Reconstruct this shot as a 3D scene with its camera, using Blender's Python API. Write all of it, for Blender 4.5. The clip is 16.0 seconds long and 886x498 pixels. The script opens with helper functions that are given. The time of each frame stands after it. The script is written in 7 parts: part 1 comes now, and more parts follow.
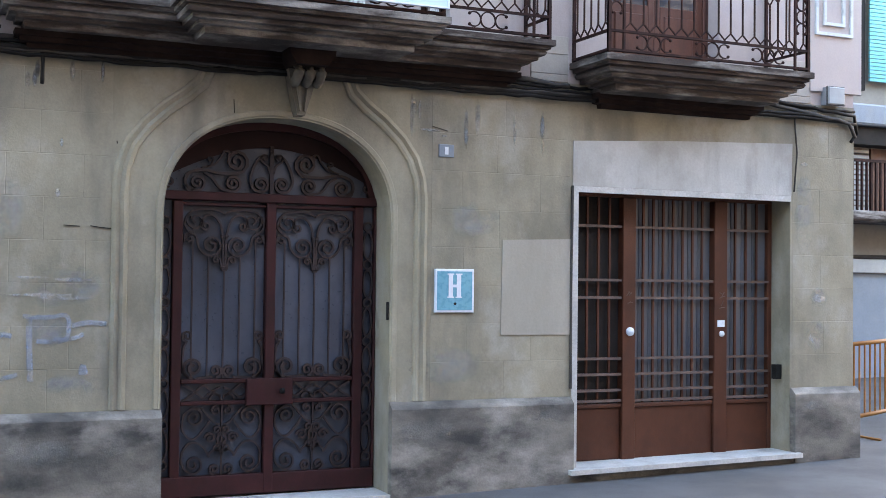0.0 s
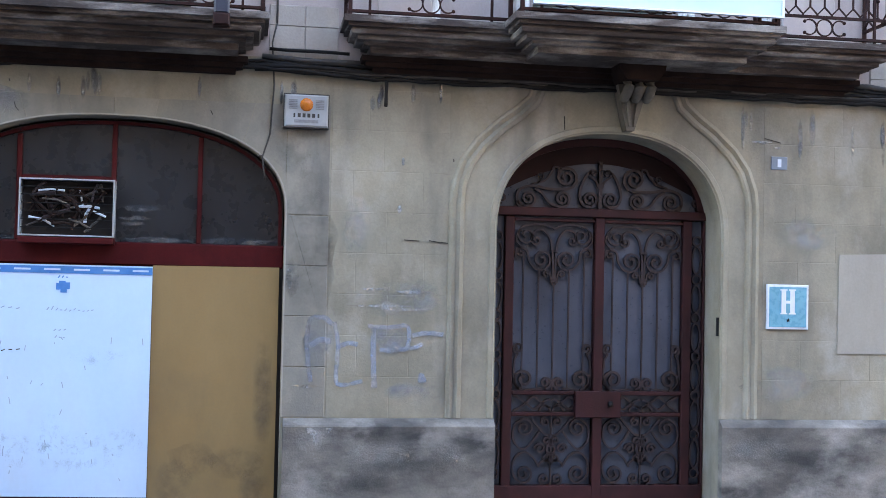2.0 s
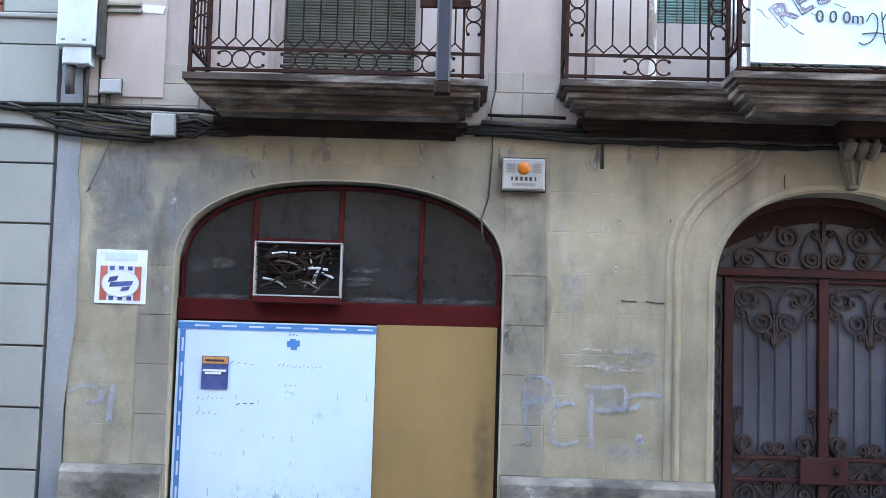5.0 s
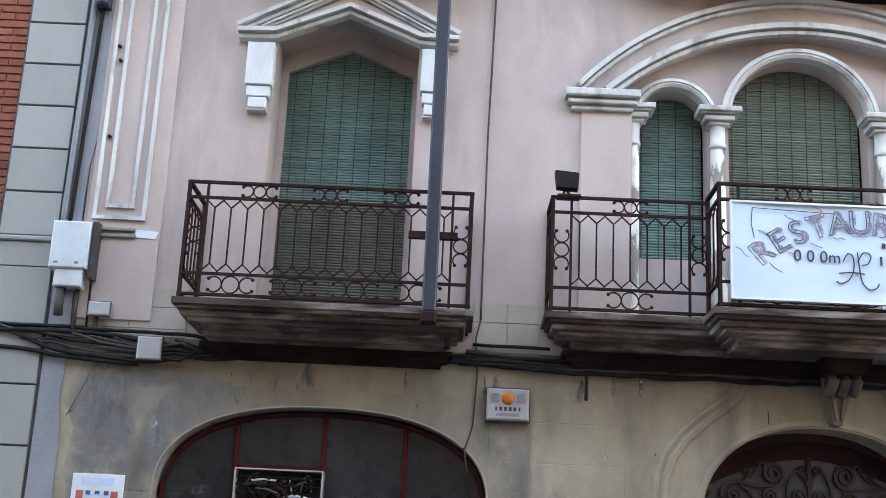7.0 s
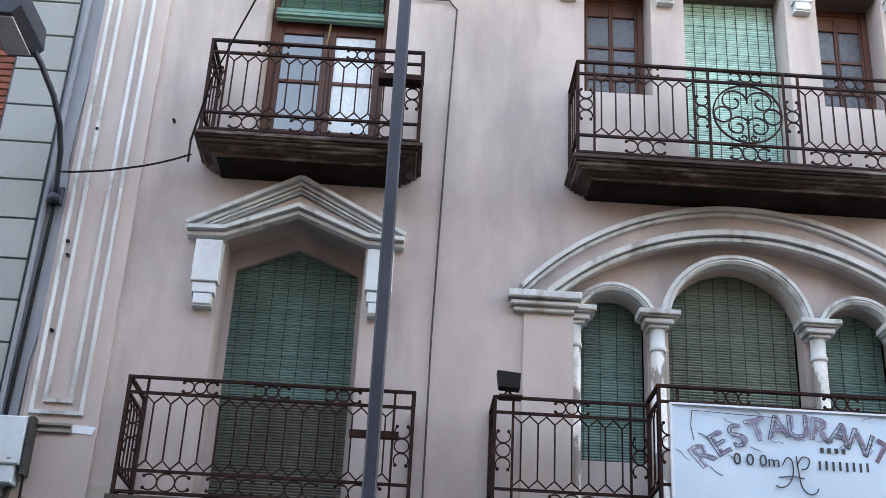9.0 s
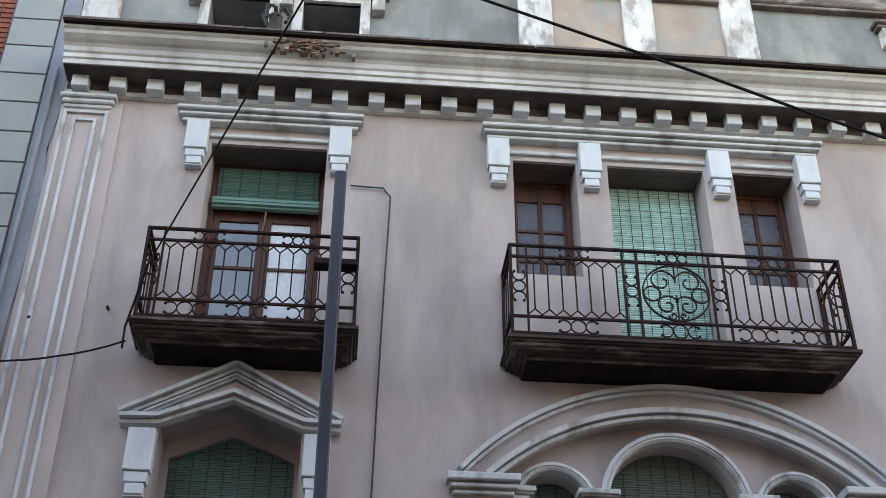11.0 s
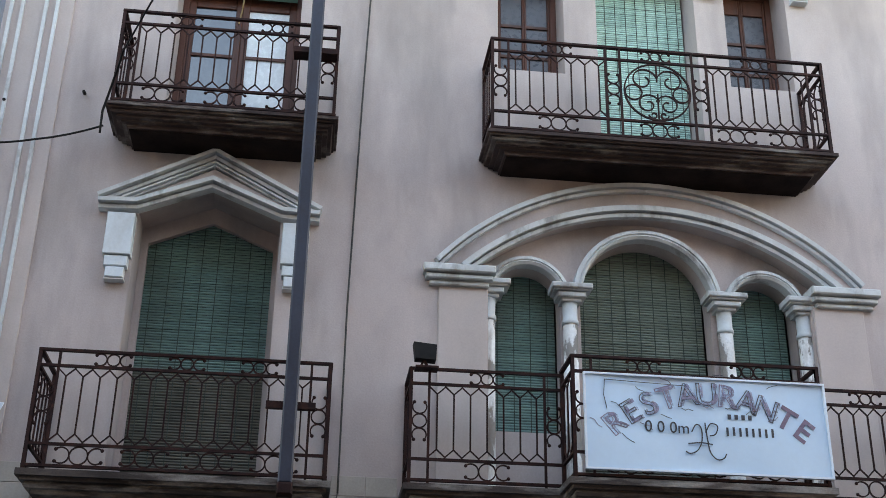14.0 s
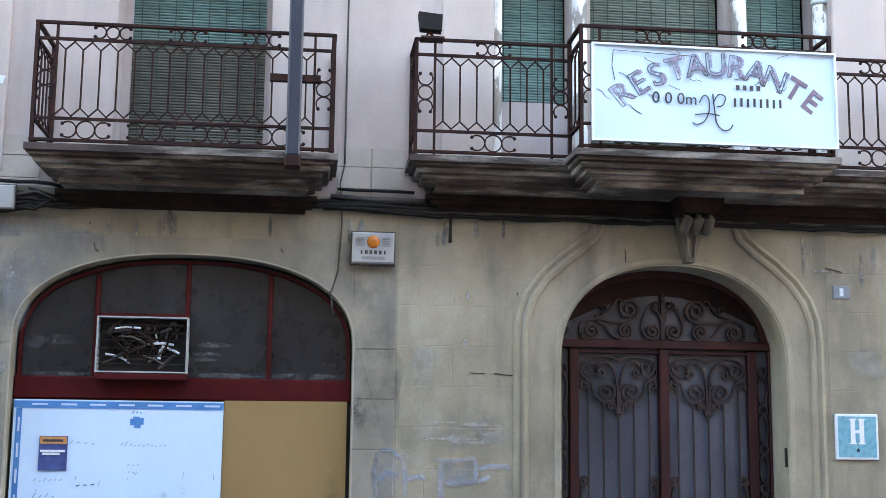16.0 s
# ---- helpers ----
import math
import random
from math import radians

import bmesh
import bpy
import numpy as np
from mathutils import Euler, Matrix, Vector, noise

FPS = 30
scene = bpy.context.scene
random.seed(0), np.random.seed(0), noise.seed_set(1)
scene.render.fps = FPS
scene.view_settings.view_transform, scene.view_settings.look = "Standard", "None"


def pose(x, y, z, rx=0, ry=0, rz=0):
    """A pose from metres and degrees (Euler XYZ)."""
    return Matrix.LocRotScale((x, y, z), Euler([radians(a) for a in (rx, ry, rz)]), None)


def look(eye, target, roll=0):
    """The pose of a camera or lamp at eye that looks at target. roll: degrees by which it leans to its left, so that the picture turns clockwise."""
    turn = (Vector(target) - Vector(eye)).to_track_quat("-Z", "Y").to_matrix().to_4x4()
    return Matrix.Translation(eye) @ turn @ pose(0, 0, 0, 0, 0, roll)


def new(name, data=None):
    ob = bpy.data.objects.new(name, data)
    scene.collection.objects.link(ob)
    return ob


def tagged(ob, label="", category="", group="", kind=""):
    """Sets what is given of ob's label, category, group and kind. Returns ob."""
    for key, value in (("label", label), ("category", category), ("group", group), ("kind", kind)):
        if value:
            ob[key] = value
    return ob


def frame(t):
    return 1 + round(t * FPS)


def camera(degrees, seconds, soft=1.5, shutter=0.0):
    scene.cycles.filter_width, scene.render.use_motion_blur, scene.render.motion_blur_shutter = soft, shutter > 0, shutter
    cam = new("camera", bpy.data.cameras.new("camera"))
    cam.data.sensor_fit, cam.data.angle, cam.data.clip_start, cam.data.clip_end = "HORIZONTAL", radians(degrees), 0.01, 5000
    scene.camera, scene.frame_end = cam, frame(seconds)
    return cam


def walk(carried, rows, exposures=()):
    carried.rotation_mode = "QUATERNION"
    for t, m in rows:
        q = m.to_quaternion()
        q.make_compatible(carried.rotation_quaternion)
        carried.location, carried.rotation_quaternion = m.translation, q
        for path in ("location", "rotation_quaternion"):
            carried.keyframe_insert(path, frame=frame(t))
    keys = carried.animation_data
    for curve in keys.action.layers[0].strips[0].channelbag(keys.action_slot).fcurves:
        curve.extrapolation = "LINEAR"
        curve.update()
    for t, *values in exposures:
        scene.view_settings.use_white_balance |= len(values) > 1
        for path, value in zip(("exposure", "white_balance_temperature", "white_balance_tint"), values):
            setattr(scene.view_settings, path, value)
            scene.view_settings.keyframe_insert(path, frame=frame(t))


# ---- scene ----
# ---------- camera ----------
cam = camera(40.05, 16.0, soft=0.75)
PATH = [
    (0.0, pose(0.175, -8.688, 1.672, 91.47, -0.68, -23.80)),
    (0.5, pose(0.138, -8.688, 1.674, 91.68, -0.68, -19.93)),
    (1.0, pose(0.099, -8.694, 1.688, 91.24, -0.61, -16.19)),
    (1.5, pose(0.050, -8.700, 1.684, 91.79, -0.65, -12.94)),
    (2.0, pose(0.008, -8.722, 1.677, 91.85, -1.23, -9.34)),
    (2.5, pose(-0.006, -8.774, 1.673, 91.87, -1.90, -4.54)),
    (3.0, pose(-0.006, -8.822, 1.659, 92.69, -1.77, -2.50)),
    (3.2, pose(0.010, -8.858, 1.645, 92.56, -1.86, -1.31)),
    (5.3, pose(0.011, -8.852, 1.625, 95.76, -1.90, 1.06)),
    (5.5, pose(0.012, -8.865, 1.614, 96.63, -2.08, 1.08)),
    (6.0, pose(0.019, -8.862, 1.616, 99.41, -2.57, 0.48)),
    (6.5, pose(0.016, -8.875, 1.625, 102.44, -2.66, -0.17)),
    (7.0, pose(-0.006, -8.891, 1.640, 105.39, -2.69, -0.09)),
    (7.5, pose(0.025, -8.893, 1.652, 107.90, -2.73, 0.59)),
    (8.0, pose(0.043, -8.925, 1.663, 110.25, -2.23, -0.18)),
    (8.5, pose(0.058, -8.941, 1.657, 112.33, -2.50, -0.66)),
    (9.0, pose(0.069, -8.941, 1.617, 114.91, -2.72, -2.46)),
    (9.5, pose(0.066, -8.931, 1.595, 116.84, -2.07, -3.89)),
    (10.0, pose(0.055, -8.937, 1.576, 119.08, -1.68, -4.26)),
    (10.2, pose(0.037, -8.936, 1.554, 120.15, -1.34, -4.32)),
    (12.3, pose(0.007, -8.978, 1.502, 126.83, 0.24, -5.90)),
    (12.5, pose(0.009, -8.969, 1.488, 126.27, -0.07, -6.18)),
    (13.0, pose(-0.008, -8.939, 1.453, 122.90, -0.35, -6.61)),
    (13.5, pose(-0.035, -8.915, 1.448, 118.67, -0.46, -6.88)),
    (14.0, pose(-0.025, -8.913, 1.452, 114.73, -0.90, -6.66)),
    (14.5, pose(-0.046, -8.877, 1.449, 110.20, -0.83, -7.05)),
    (15.0, pose(-0.055, -8.857, 1.476, 105.65, -0.41, -6.60)),
    (15.5, pose(-0.067, -8.845, 1.524, 101.69, -0.44, -6.51)),
    (16.0, pose(-0.063, -8.869, 1.574, 98.66, -0.67, -6.57)),
]
EXPOSURES = [(0.0, 4.41, 7180, 20), (1.0, 4.65, 7130, 21), (1.5, 4.65, 6980, 22), (2.5, 4.58, 6830, 21), (3.2, 4.63, 6830, 20), (5.5, 5.08, 7450, 18),
             (6.0, 5.24, 7500, 18), (7.0, 4.3, 8000, 20), (7.5, 3.82, 7850, 17), (8.0, 3.85, 7950, 18), (9.0, 3.88, 7930, 21), (10.2, 3.42, 7900, 21),
             (12.5, 3.02, 7700, 20), (13.0, 2.9, 7700, 20), (13.5, 2.95, 7900, 20), (14.0, 3.51, 7850, 18), (14.5, 3.56, 7850, 17), (15.0, 3.72, 7750, 16),
             (16.0, 4.6, 7350, 17)]
walk(cam, PATH, EXPOSURES)

# ---------- light ----------
world = bpy.data.worlds.new("sky")
scene.world = world
world.use_nodes = True
wn = world.node_tree
sky = wn.nodes.new("ShaderNodeTexSky")
sky.sky_type = "NISHITA"
sky.sun_disc = False
sky.sun_elevation = radians(13)
sky.sun_rotation = radians(50)
sky.air_density, sky.dust_density, sky.ozone_density = 1.1, 1.6, 1.0
wn.nodes["Background"].inputs[1].default_value = 0.15
wn.links.new(sky.outputs[0], wn.nodes["Background"].inputs[0])

sun_data = bpy.data.lights.new("sun", "SUN")
sun_data.energy, sun_data.angle, sun_data.color = 0.8, radians(12), (1.0, 0.93, 0.84)
sun = new("sun", sun_data)
sun.matrix_world = look((27, 22.7, 8.15), (0, 0, 0))


# ---------- materials ----------
def link(nt, a, b):
    nt.links.new(a, b)


def surface(name, dark, light, rough=0.8, scale=1.5, stretch=1.0, fine=40.0, bump=0.15, metal=0.0,
            grit=0.25, vary=0.0, stain=None, stain_scale=2.0, stain_amount=0.5, stain_stretch=1.0, spec=0.4, streak=None, streak_amount=0.4, streak_scale=4.0, island=0.0, edge=(0.5, 0.72)):
    """A worn surface: two colours in broad patches, a fine grain, a stain with its own shape, relief."""
    m = bpy.data.materials.new(name)
    m.use_nodes = True
    nt = m.node_tree
    n = nt.nodes
    bsdf = n["Principled BSDF"]
    geo = n.new("ShaderNodeNewGeometry")

    def noise_at(sc, st, detail=5.0, seed=0.0):
        mp = n.new("ShaderNodeMapping")
        mp.inputs["Scale"].default_value = (sc, sc, sc * st)
        mp.inputs["Location"].default_value = (seed, seed * 0.7, seed * 1.3)
        link(nt, geo.outputs["Position"], mp.inputs["Vector"])
        t = n.new("ShaderNodeTexNoise")
        t.inputs["Scale"].default_value = 1.0
        t.inputs["Detail"].default_value = detail
        t.inputs["Roughness"].default_value = 0.62
        link(nt, mp.outputs[0], t.inputs["Vector"])
        return t.outputs[0]

    def ramp(src, a, b, lo, hi):
        r = n.new("ShaderNodeMapRange")
        r.inputs["From Min"].default_value, r.inputs["From Max"].default_value = a, b
        r.inputs["To Min"].default_value, r.inputs["To Max"].default_value = lo, hi
        link(nt, src, r.inputs["Value"])
        return r.outputs[0]

    def mix(kind, fac, a, b):
        x = n.new("ShaderNodeMix")
        x.data_type, x.blend_type = "RGBA", kind
        for sock, val in ((x.inputs[0], fac), (x.inputs[6], a), (x.inputs[7], b)):
            if isinstance(val, (int, float)):
                sock.default_value = val
            elif isinstance(val, tuple):
                sock.default_value = (*val, 1.0)
            else:
                link(nt, val, sock)
        return x.outputs[2]

    broad = ramp(noise_at(scale, stretch, 6.0), 0.35, 0.65, 0.0, 1.0)
    col = mix("MIX", broad, dark, light)
    if stain:
        blot = ramp(noise_at(stain_scale, stain_stretch, 7.0, 11.0), edge[0], edge[1], 0.0, stain_amount)
        col = mix("MIX", blot, col, stain)
    if streak:
        run = ramp(noise_at(streak_scale, 0.22, 4.0, 23.0), 0.5, 0.72, 0.0, streak_amount)
        col = mix("MIX", run, col, streak)
    grain_src = noise_at(fine, 1.0, 3.0, 5.0)
    grain = ramp(grain_src, 0.3, 0.7, 1.0 - grit, 1.0 + grit * 0.6)
    if vary:
        info = n.new("ShaderNodeObjectInfo")
        v = ramp(info.outputs["Random"], 0.0, 1.0, 1.0 - vary, 1.0 + vary)
        mul = n.new("ShaderNodeMath")
        mul.operation = "MULTIPLY"
        link(nt, grain, mul.inputs[0])
        link(nt, v, mul.inputs[1])
        grain = mul.outputs[0]
    if island:
        v = ramp(geo.outputs["Random Per Island"], 0.0, 1.0, 1.0 - island, 1.0 + island)
        mul = n.new("ShaderNodeMath")
        mul.operation = "MULTIPLY"
        link(nt, grain, mul.inputs[0])
        link(nt, v, mul.inputs[1])
        grain = mul.outputs[0]
    comb = n.new("ShaderNodeCombineColor")
    for k in range(3):
        link(nt, grain, comb.inputs[k])
    col = mix("MULTIPLY", 1.0, col, comb.outputs[0])
    link(nt, col, bsdf.inputs["Base Color"])
    link(nt, ramp(grain_src, 0.3, 0.7, max(rough - 0.1, 0.02), min(rough + 0.1, 1.0)), bsdf.inputs["Roughness"])
    bsdf.inputs["Metallic"].default_value = metal
    bsdf.inputs["Specular IOR Level"].default_value = spec
    if bump:
        b = n.new("ShaderNodeBump")
        b.inputs["Strength"].default_value = bump
        b.inputs["Distance"].default_value = 0.01
        link(nt, grain_src, b.inputs["Height"])
        link(nt, b.outputs[0], bsdf.inputs["Normal"])
    return m


def glass_dark(name, tint, rough=0.08, dirt=(0.3, 0.3, 0.3), dirt_amount=0.25, scale=2.0):
    m = surface(name, tint, tint, rough, 1.0, 1.0, 12.0, 0.0, 0.0, 0.1, 0.0, dirt, scale, dirt_amount, 0.6, 1.0)
    return m


def worn_paint(name, dark, light, scale, lo, hi, top=0.85, fade=False):
    """Thin paint on a wall, worn through in patches that show the wall behind."""
    m = surface(name, dark, light, 0.85, 7.0, 1.0, 40, 0.0, 0, 0.08, 0)
    nt = m.node_tree
    geo = nt.nodes.new("ShaderNodeNewGeometry")
    tex = nt.nodes.new("ShaderNodeTexNoise")
    tex.inputs["Scale"].default_value, tex.inputs["Detail"].default_value, tex.inputs["Roughness"].default_value = scale, 6.0, 0.7
    link(nt, geo.outputs["Position"], tex.inputs["Vector"])
    cover = nt.nodes.new("ShaderNodeMapRange")
    cover.inputs["From Min"].default_value, cover.inputs["From Max"].default_value = lo, hi
    cover.inputs["To Max"].default_value = top
    link(nt, tex.outputs[0], cover.inputs["Value"])
    amount = cover.outputs[0]
    if fade:
        place = nt.nodes.new("ShaderNodeTexCoord")
        flat = nt.nodes.new("ShaderNodeMapping")
        flat.inputs["Location"].default_value, flat.inputs["Scale"].default_value = (-1.0, 0.0, -1.0), (2.0, 0.0, 2.0)
        link(nt, place.outputs["Generated"], flat.inputs["Vector"])
        ball = nt.nodes.new("ShaderNodeTexGradient")
        ball.gradient_type = "SPHERICAL"
        link(nt, flat.outputs[0], ball.inputs["Vector"])
        edge = nt.nodes.new("ShaderNodeMapRange")
        edge.inputs["From Max"].default_value = 0.55
        link(nt, ball.outputs["Fac"], edge.inputs["Value"])
        both = nt.nodes.new("ShaderNodeMath")
        both.operation = "MULTIPLY"
        link(nt, amount, both.inputs[0])
        link(nt, edge.outputs[0], both.inputs[1])
        amount = both.outputs[0]
    link(nt, amount, nt.nodes["Principled BSDF"].inputs["Alpha"])
    return m


ASHLAR = surface("weathered_sandstone", (0.202, 0.1848, 0.139), (0.3366, 0.308, 0.236), 0.9, 1.3, 0.8, 60, 0.2, 0, 0.09, 0.05,
                 (0.39, 0.376, 0.335), 1.6, 0.65, 0.8, streak=(0.105, 0.10, 0.092), streak_amount=0.7, streak_scale=1.7, edge=(0.52, 0.68))
ASHLAR_GREY = surface("grey_streaked_stone", (0.170, 0.162, 0.138), (0.30, 0.282, 0.232), 0.9, 1.3, 0.8, 60, 0.15, 0, 0.08, 0.06,
                      (0.135, 0.131, 0.125), 1.8, 0.6, 0.4, streak=(0.085, 0.082, 0.078), streak_amount=0.6, streak_scale=2.2, edge=(0.5, 0.68))
PLINTH = surface("sooty_plinth_stone", (0.048, 0.047, 0.047), (0.225, 0.208, 0.182), 0.9, 1.3, 2.0, 60, 0.3, 0, 0.14, 0.05,
                 (0.36, 0.34, 0.31), 1.6, 0.75, 1.8, edge=(0.5, 0.68))
STUCCO = surface("pink_grey_stucco", (0.368, 0.312, 0.299), (0.492, 0.424, 0.405), 0.95, 0.8, 0.6, 70, 0.15, 0, 0.07, 0,
                 (0.275, 0.24, 0.23), 0.9, 0.75, 0.4, streak=(0.195, 0.171, 0.163), streak_amount=0.55, streak_scale=1.6)
STUCCO_PALE = surface("pale_stucco_band", (0.418, 0.361, 0.342), (0.497, 0.432, 0.407), 0.95, 0.9, 0.5, 70, 0.1, 0, 0.05, 0,
                      (0.3399, 0.3077, 0.2833), 1.1, 0.6, 0.4)
BASE_COURSE = surface("greyish_beige_base_stone", (0.30, 0.275, 0.245), (0.40, 0.365, 0.325), 0.9, 1.6, 0.6, 60, 0.15, 0, 0.08, 0.06,
                      (0.22, 0.205, 0.185), 1.8, 0.6, 0.6)
WHITE_TRIM = surface("grey_white_trim_paint", (0.423, 0.441, 0.4455), (0.594, 0.621, 0.63), 0.8, 1.5, 0.6, 50, 0.08, 0, 0.06, 0,
                     (0.225, 0.2115, 0.198), 4.0, 0.75, 0.5, edge=(0.54, 0.66))
WHITE_BLOCK = surface("white_block_paint", (0.5034, 0.5544, 0.5863), (0.6002, 0.6468, 0.6765), 0.75, 2.0, 0.6, 50, 0.08, 0, 0.06, 0,
                      (0.418, 0.407, 0.385), 6.0, 0.5, 0.5)
CORNICE = surface("weathered_cornice_paint", (0.47, 0.475, 0.46), (0.66, 0.67, 0.655), 0.9, 1.1, 1.2, 50, 0.15, 0, 0.07, 0,
                  (0.33, 0.315, 0.285), 1.6, 0.6, 1.4, streak=(0.21, 0.19, 0.165), streak_amount=0.5, streak_scale=3.0, edge=(0.52, 0.7))
COLUMN_PAINT = surface("flaking_column_paint", (0.50, 0.485, 0.465), (0.74, 0.735, 0.72), 0.9, 4.0, 0.6, 45, 0.5, 0, 0.1, 0,
                       (0.20, 0.18, 0.16), 5.0, 0.95, 0.5, streak=(0.17, 0.135, 0.115), streak_amount=0.85, streak_scale=7.0, edge=(0.50, 0.54))
SLAB = surface("dark_mossy_stone", (0.026, 0.019, 0.017), (0.085, 0.066, 0.058), 0.95, 1.8, 3.0, 45, 0.5, 0, 0.2, 0,
               (0.29, 0.265, 0.24), 1.9, 0.85, 6.0, edge=(0.49, 0.66))
SLAB_DARK = surface("blackened_slab_stone", (0.0234, 0.01322, 0.01208), (0.0715, 0.046, 0.04025), 0.95, 1.8, 3.0, 45, 0.5, 0, 0.2, 0,
                    (0.23, 0.205, 0.18), 2.2, 0.8, 7.0, edge=(0.53, 0.68))
# near black for soot, dark debris and painted shade below overhangs
SOOT_SHADE = surface("soot_and_shade_black_stone", (0.012, 0.007, 0.0065), (0.030, 0.019, 0.016), 0.95, 3.0, 1.0, 45, 0.3, 0, 0.15, 0, spec=0.1)
# dark brown that paints the shade between and above the dentils
SOFFIT = surface("shade_brown_soffit", (0.045, 0.034, 0.030), (0.085, 0.065, 0.057), 0.95, 2.5, 1.0, 45, 0.2, 0, 0.12, 0, (0.15, 0.13, 0.115), 3.0, 0.5)
CORBEL = surface("corbel_stone", (0.08, 0.0704, 0.0584), (0.16, 0.144, 0.12), 0.9, 3.0, 1.0, 45, 0.4, 0, 0.15, 0)
IRON = surface("rusty_brown_iron", (0.0143, 0.00616, 0.00616), (0.0325, 0.01288, 0.0112), 0.7, 9.0, 1.0, 90, 0.2, 0.0, 0.3, 0,
               (0.075, 0.028, 0.018), 10.0, 0.6, 1.0, 0.15)
GATE_RED = surface("oxide_red_gate_paint", (0.02889, 0.009356, 0.01034), (0.05297, 0.01559, 0.01625), 0.6, 5.0, 0.6, 60, 0.15, 0, 0.15, 0,
                   (0.02175, 0.01201, 0.01096), 6.0, 0.6, 1.0, 0.2)
GATE_IRON = surface("brown_wrought_iron", (0.01928, 0.01339, 0.01441), (0.04338, 0.02805, 0.02883), 0.55, 8.0, 1.0, 90, 0.2, 0.0, 0.2, 0, spec=0.3)
GATE_DARK = surface("dark_red_brown_plate", (0.01256, 0.00462, 0.00462), (0.02173, 0.00798, 0.00756), 0.6, 3.0, 1.0, 60, 0.1, 0, 0.12, 0, spec=0.15)
SHOP_BROWN = surface("brown_shop_door_paint", (0.06, 0.0195, 0.0105), (0.09, 0.0315, 0.01725), 0.55, 3.0, 0.6, 60, 0.12, 0, 0.1, 0.05,
                     (0.045, 0.01875, 0.01275), 5.0, 0.5, 1.0, 0.25)
SHOP_BAR = surface("pale_brown_bar_paint", (0.088, 0.06, 0.0528), (0.136, 0.096, 0.084), 0.5, 6.0, 1.0, 60, 0.1, 0.0, 0.15, 0)
RED_FRAME = surface("dark_red_frame_paint", (0.045, 0.0042, 0.0055), (0.075, 0.0075, 0.008), 0.6, 3.0, 0.6, 60, 0.1, 0, 0.12, 0,
                    (0.028, 0.005, 0.005), 5.0, 0.4, 1.0, 0.12)
MAST = surface("blue_grey_mast_steel", (0.020, 0.0235, 0.038), (0.034, 0.040, 0.060), 0.5, 3.0, 0.4, 60, 0.1, 0.0, 0.15, 0,
               (0.02496, 0.01664, 0.01664), 6.0, 0.4, 1.0, 0.3)
WOOD = surface("red_brown_window_wood", (0.0612, 0.02262, 0.01539), (0.1122, 0.04089, 0.02673), 0.5, 5.0, 0.2, 60, 0.15, 0, 0.15, 0, spec=0.3)
# brown that paints the shaded soffits of the window heads
HEAD_SHADE = surface("shade_brown_head_board", (0.075, 0.052, 0.045), (0.125, 0.09, 0.08), 0.8, 3.0, 0.3, 60, 0.2, 0, 0.15, 0, (0.05, 0.04, 0.036), 4.0, 0.5)
BLIND = surface("green_blind_slat", (0.08976, 0.1584, 0.1457), (0.1795, 0.3115, 0.2904), 0.5, 1.3, 0.4, 30, 0.0, 0, 0.08, 0,
                (0.1144, 0.132, 0.1188), 1.1, 0.8, 0.6, 0.3, island=0.14)
BLIND_DUSTY = surface("dusty_grey_green_blind_slat", (0.075, 0.075, 0.062), (0.145, 0.143, 0.12), 0.7, 1.3, 0.4, 30, 0.0, 0, 0.08, 0,
                      (0.10, 0.135, 0.12), 1.1, 0.5, 0.6, 0.3, island=0.12)
BLIND_OLD = surface("faded_green_blind_slat", (0.1058, 0.1334, 0.1122), (0.1886, 0.23, 0.1932), 0.6, 1.2, 0.5, 30, 0.0, 0, 0.08, 0,
                    (0.1104, 0.2116, 0.1932), 1.0, 0.8, 0.6, 0.3, island=0.13)
BLIND_BRIGHT = surface("bright_green_blind_slat", (0.3712, 0.5912, 0.5363), (0.55, 0.7837, 0.715), 0.5, 1.6, 0.5, 30, 0.0, 0, 0.1, 0, island=0.15)
BLIND_GREEN = surface("rolled_green_blind_slat", (0.09, 0.21, 0.18), (0.15, 0.31, 0.27), 0.5, 1.6, 0.5, 30, 0.0, 0, 0.1, 0, island=0.2)
BLIND_TEAL = surface("teal_blind_slat", (0.08, 0.36, 0.40), (0.12, 0.45, 0.48), 0.5, 1.6, 0.5, 30, 0.05, 0, 0.12, 0)
CORD = surface("dark_cord", (0.03, 0.05, 0.045), (0.05, 0.07, 0.06), 0.8, 5, 1, 50, 0, 0, 0.2, 0)
PANE = glass_dark("window_pane", (0.03, 0.04, 0.055), 0.05, (0.25, 0.27, 0.30), 0.15)
# same glass as the other windows, its weaker reflection set by colour
PANE_DIM = surface("dim_window_pane", (0.05, 0.052, 0.065), (0.085, 0.088, 0.105), 0.3, 2.0, 0.6, 20, 0.0, 0, 0.08, 0, spec=0.4)
PANE_CURTAIN = surface("pale_curtain_behind_pane", (0.55, 0.60, 0.62), (0.72, 0.76, 0.78), 0.25, 4.0, 0.3, 30, 0.0, 0, 0.06, 0)
DUSTY_PANE = surface("dusty_shop_pane", (0.00825, 0.01013, 0.0135), (0.0195, 0.02325, 0.0285), 0.3, 0.9, 0.8, 8, 0.0, 0, 0.0, 0,
                     (0.045, 0.050, 0.056), 1.6, 0.5, 0.6, spec=0.45)
GATE_PANE = surface("dusty_gate_pane", (0.02812, 0.0375, 0.05625), (0.0825, 0.1013, 0.1406), 0.35, 1.2, 0.6, 30, 0.0, 0, 0.05, 0,
                    (0.02005, 0.0251, 0.04046), 1.5, 0.8, 0.5, 0.4)
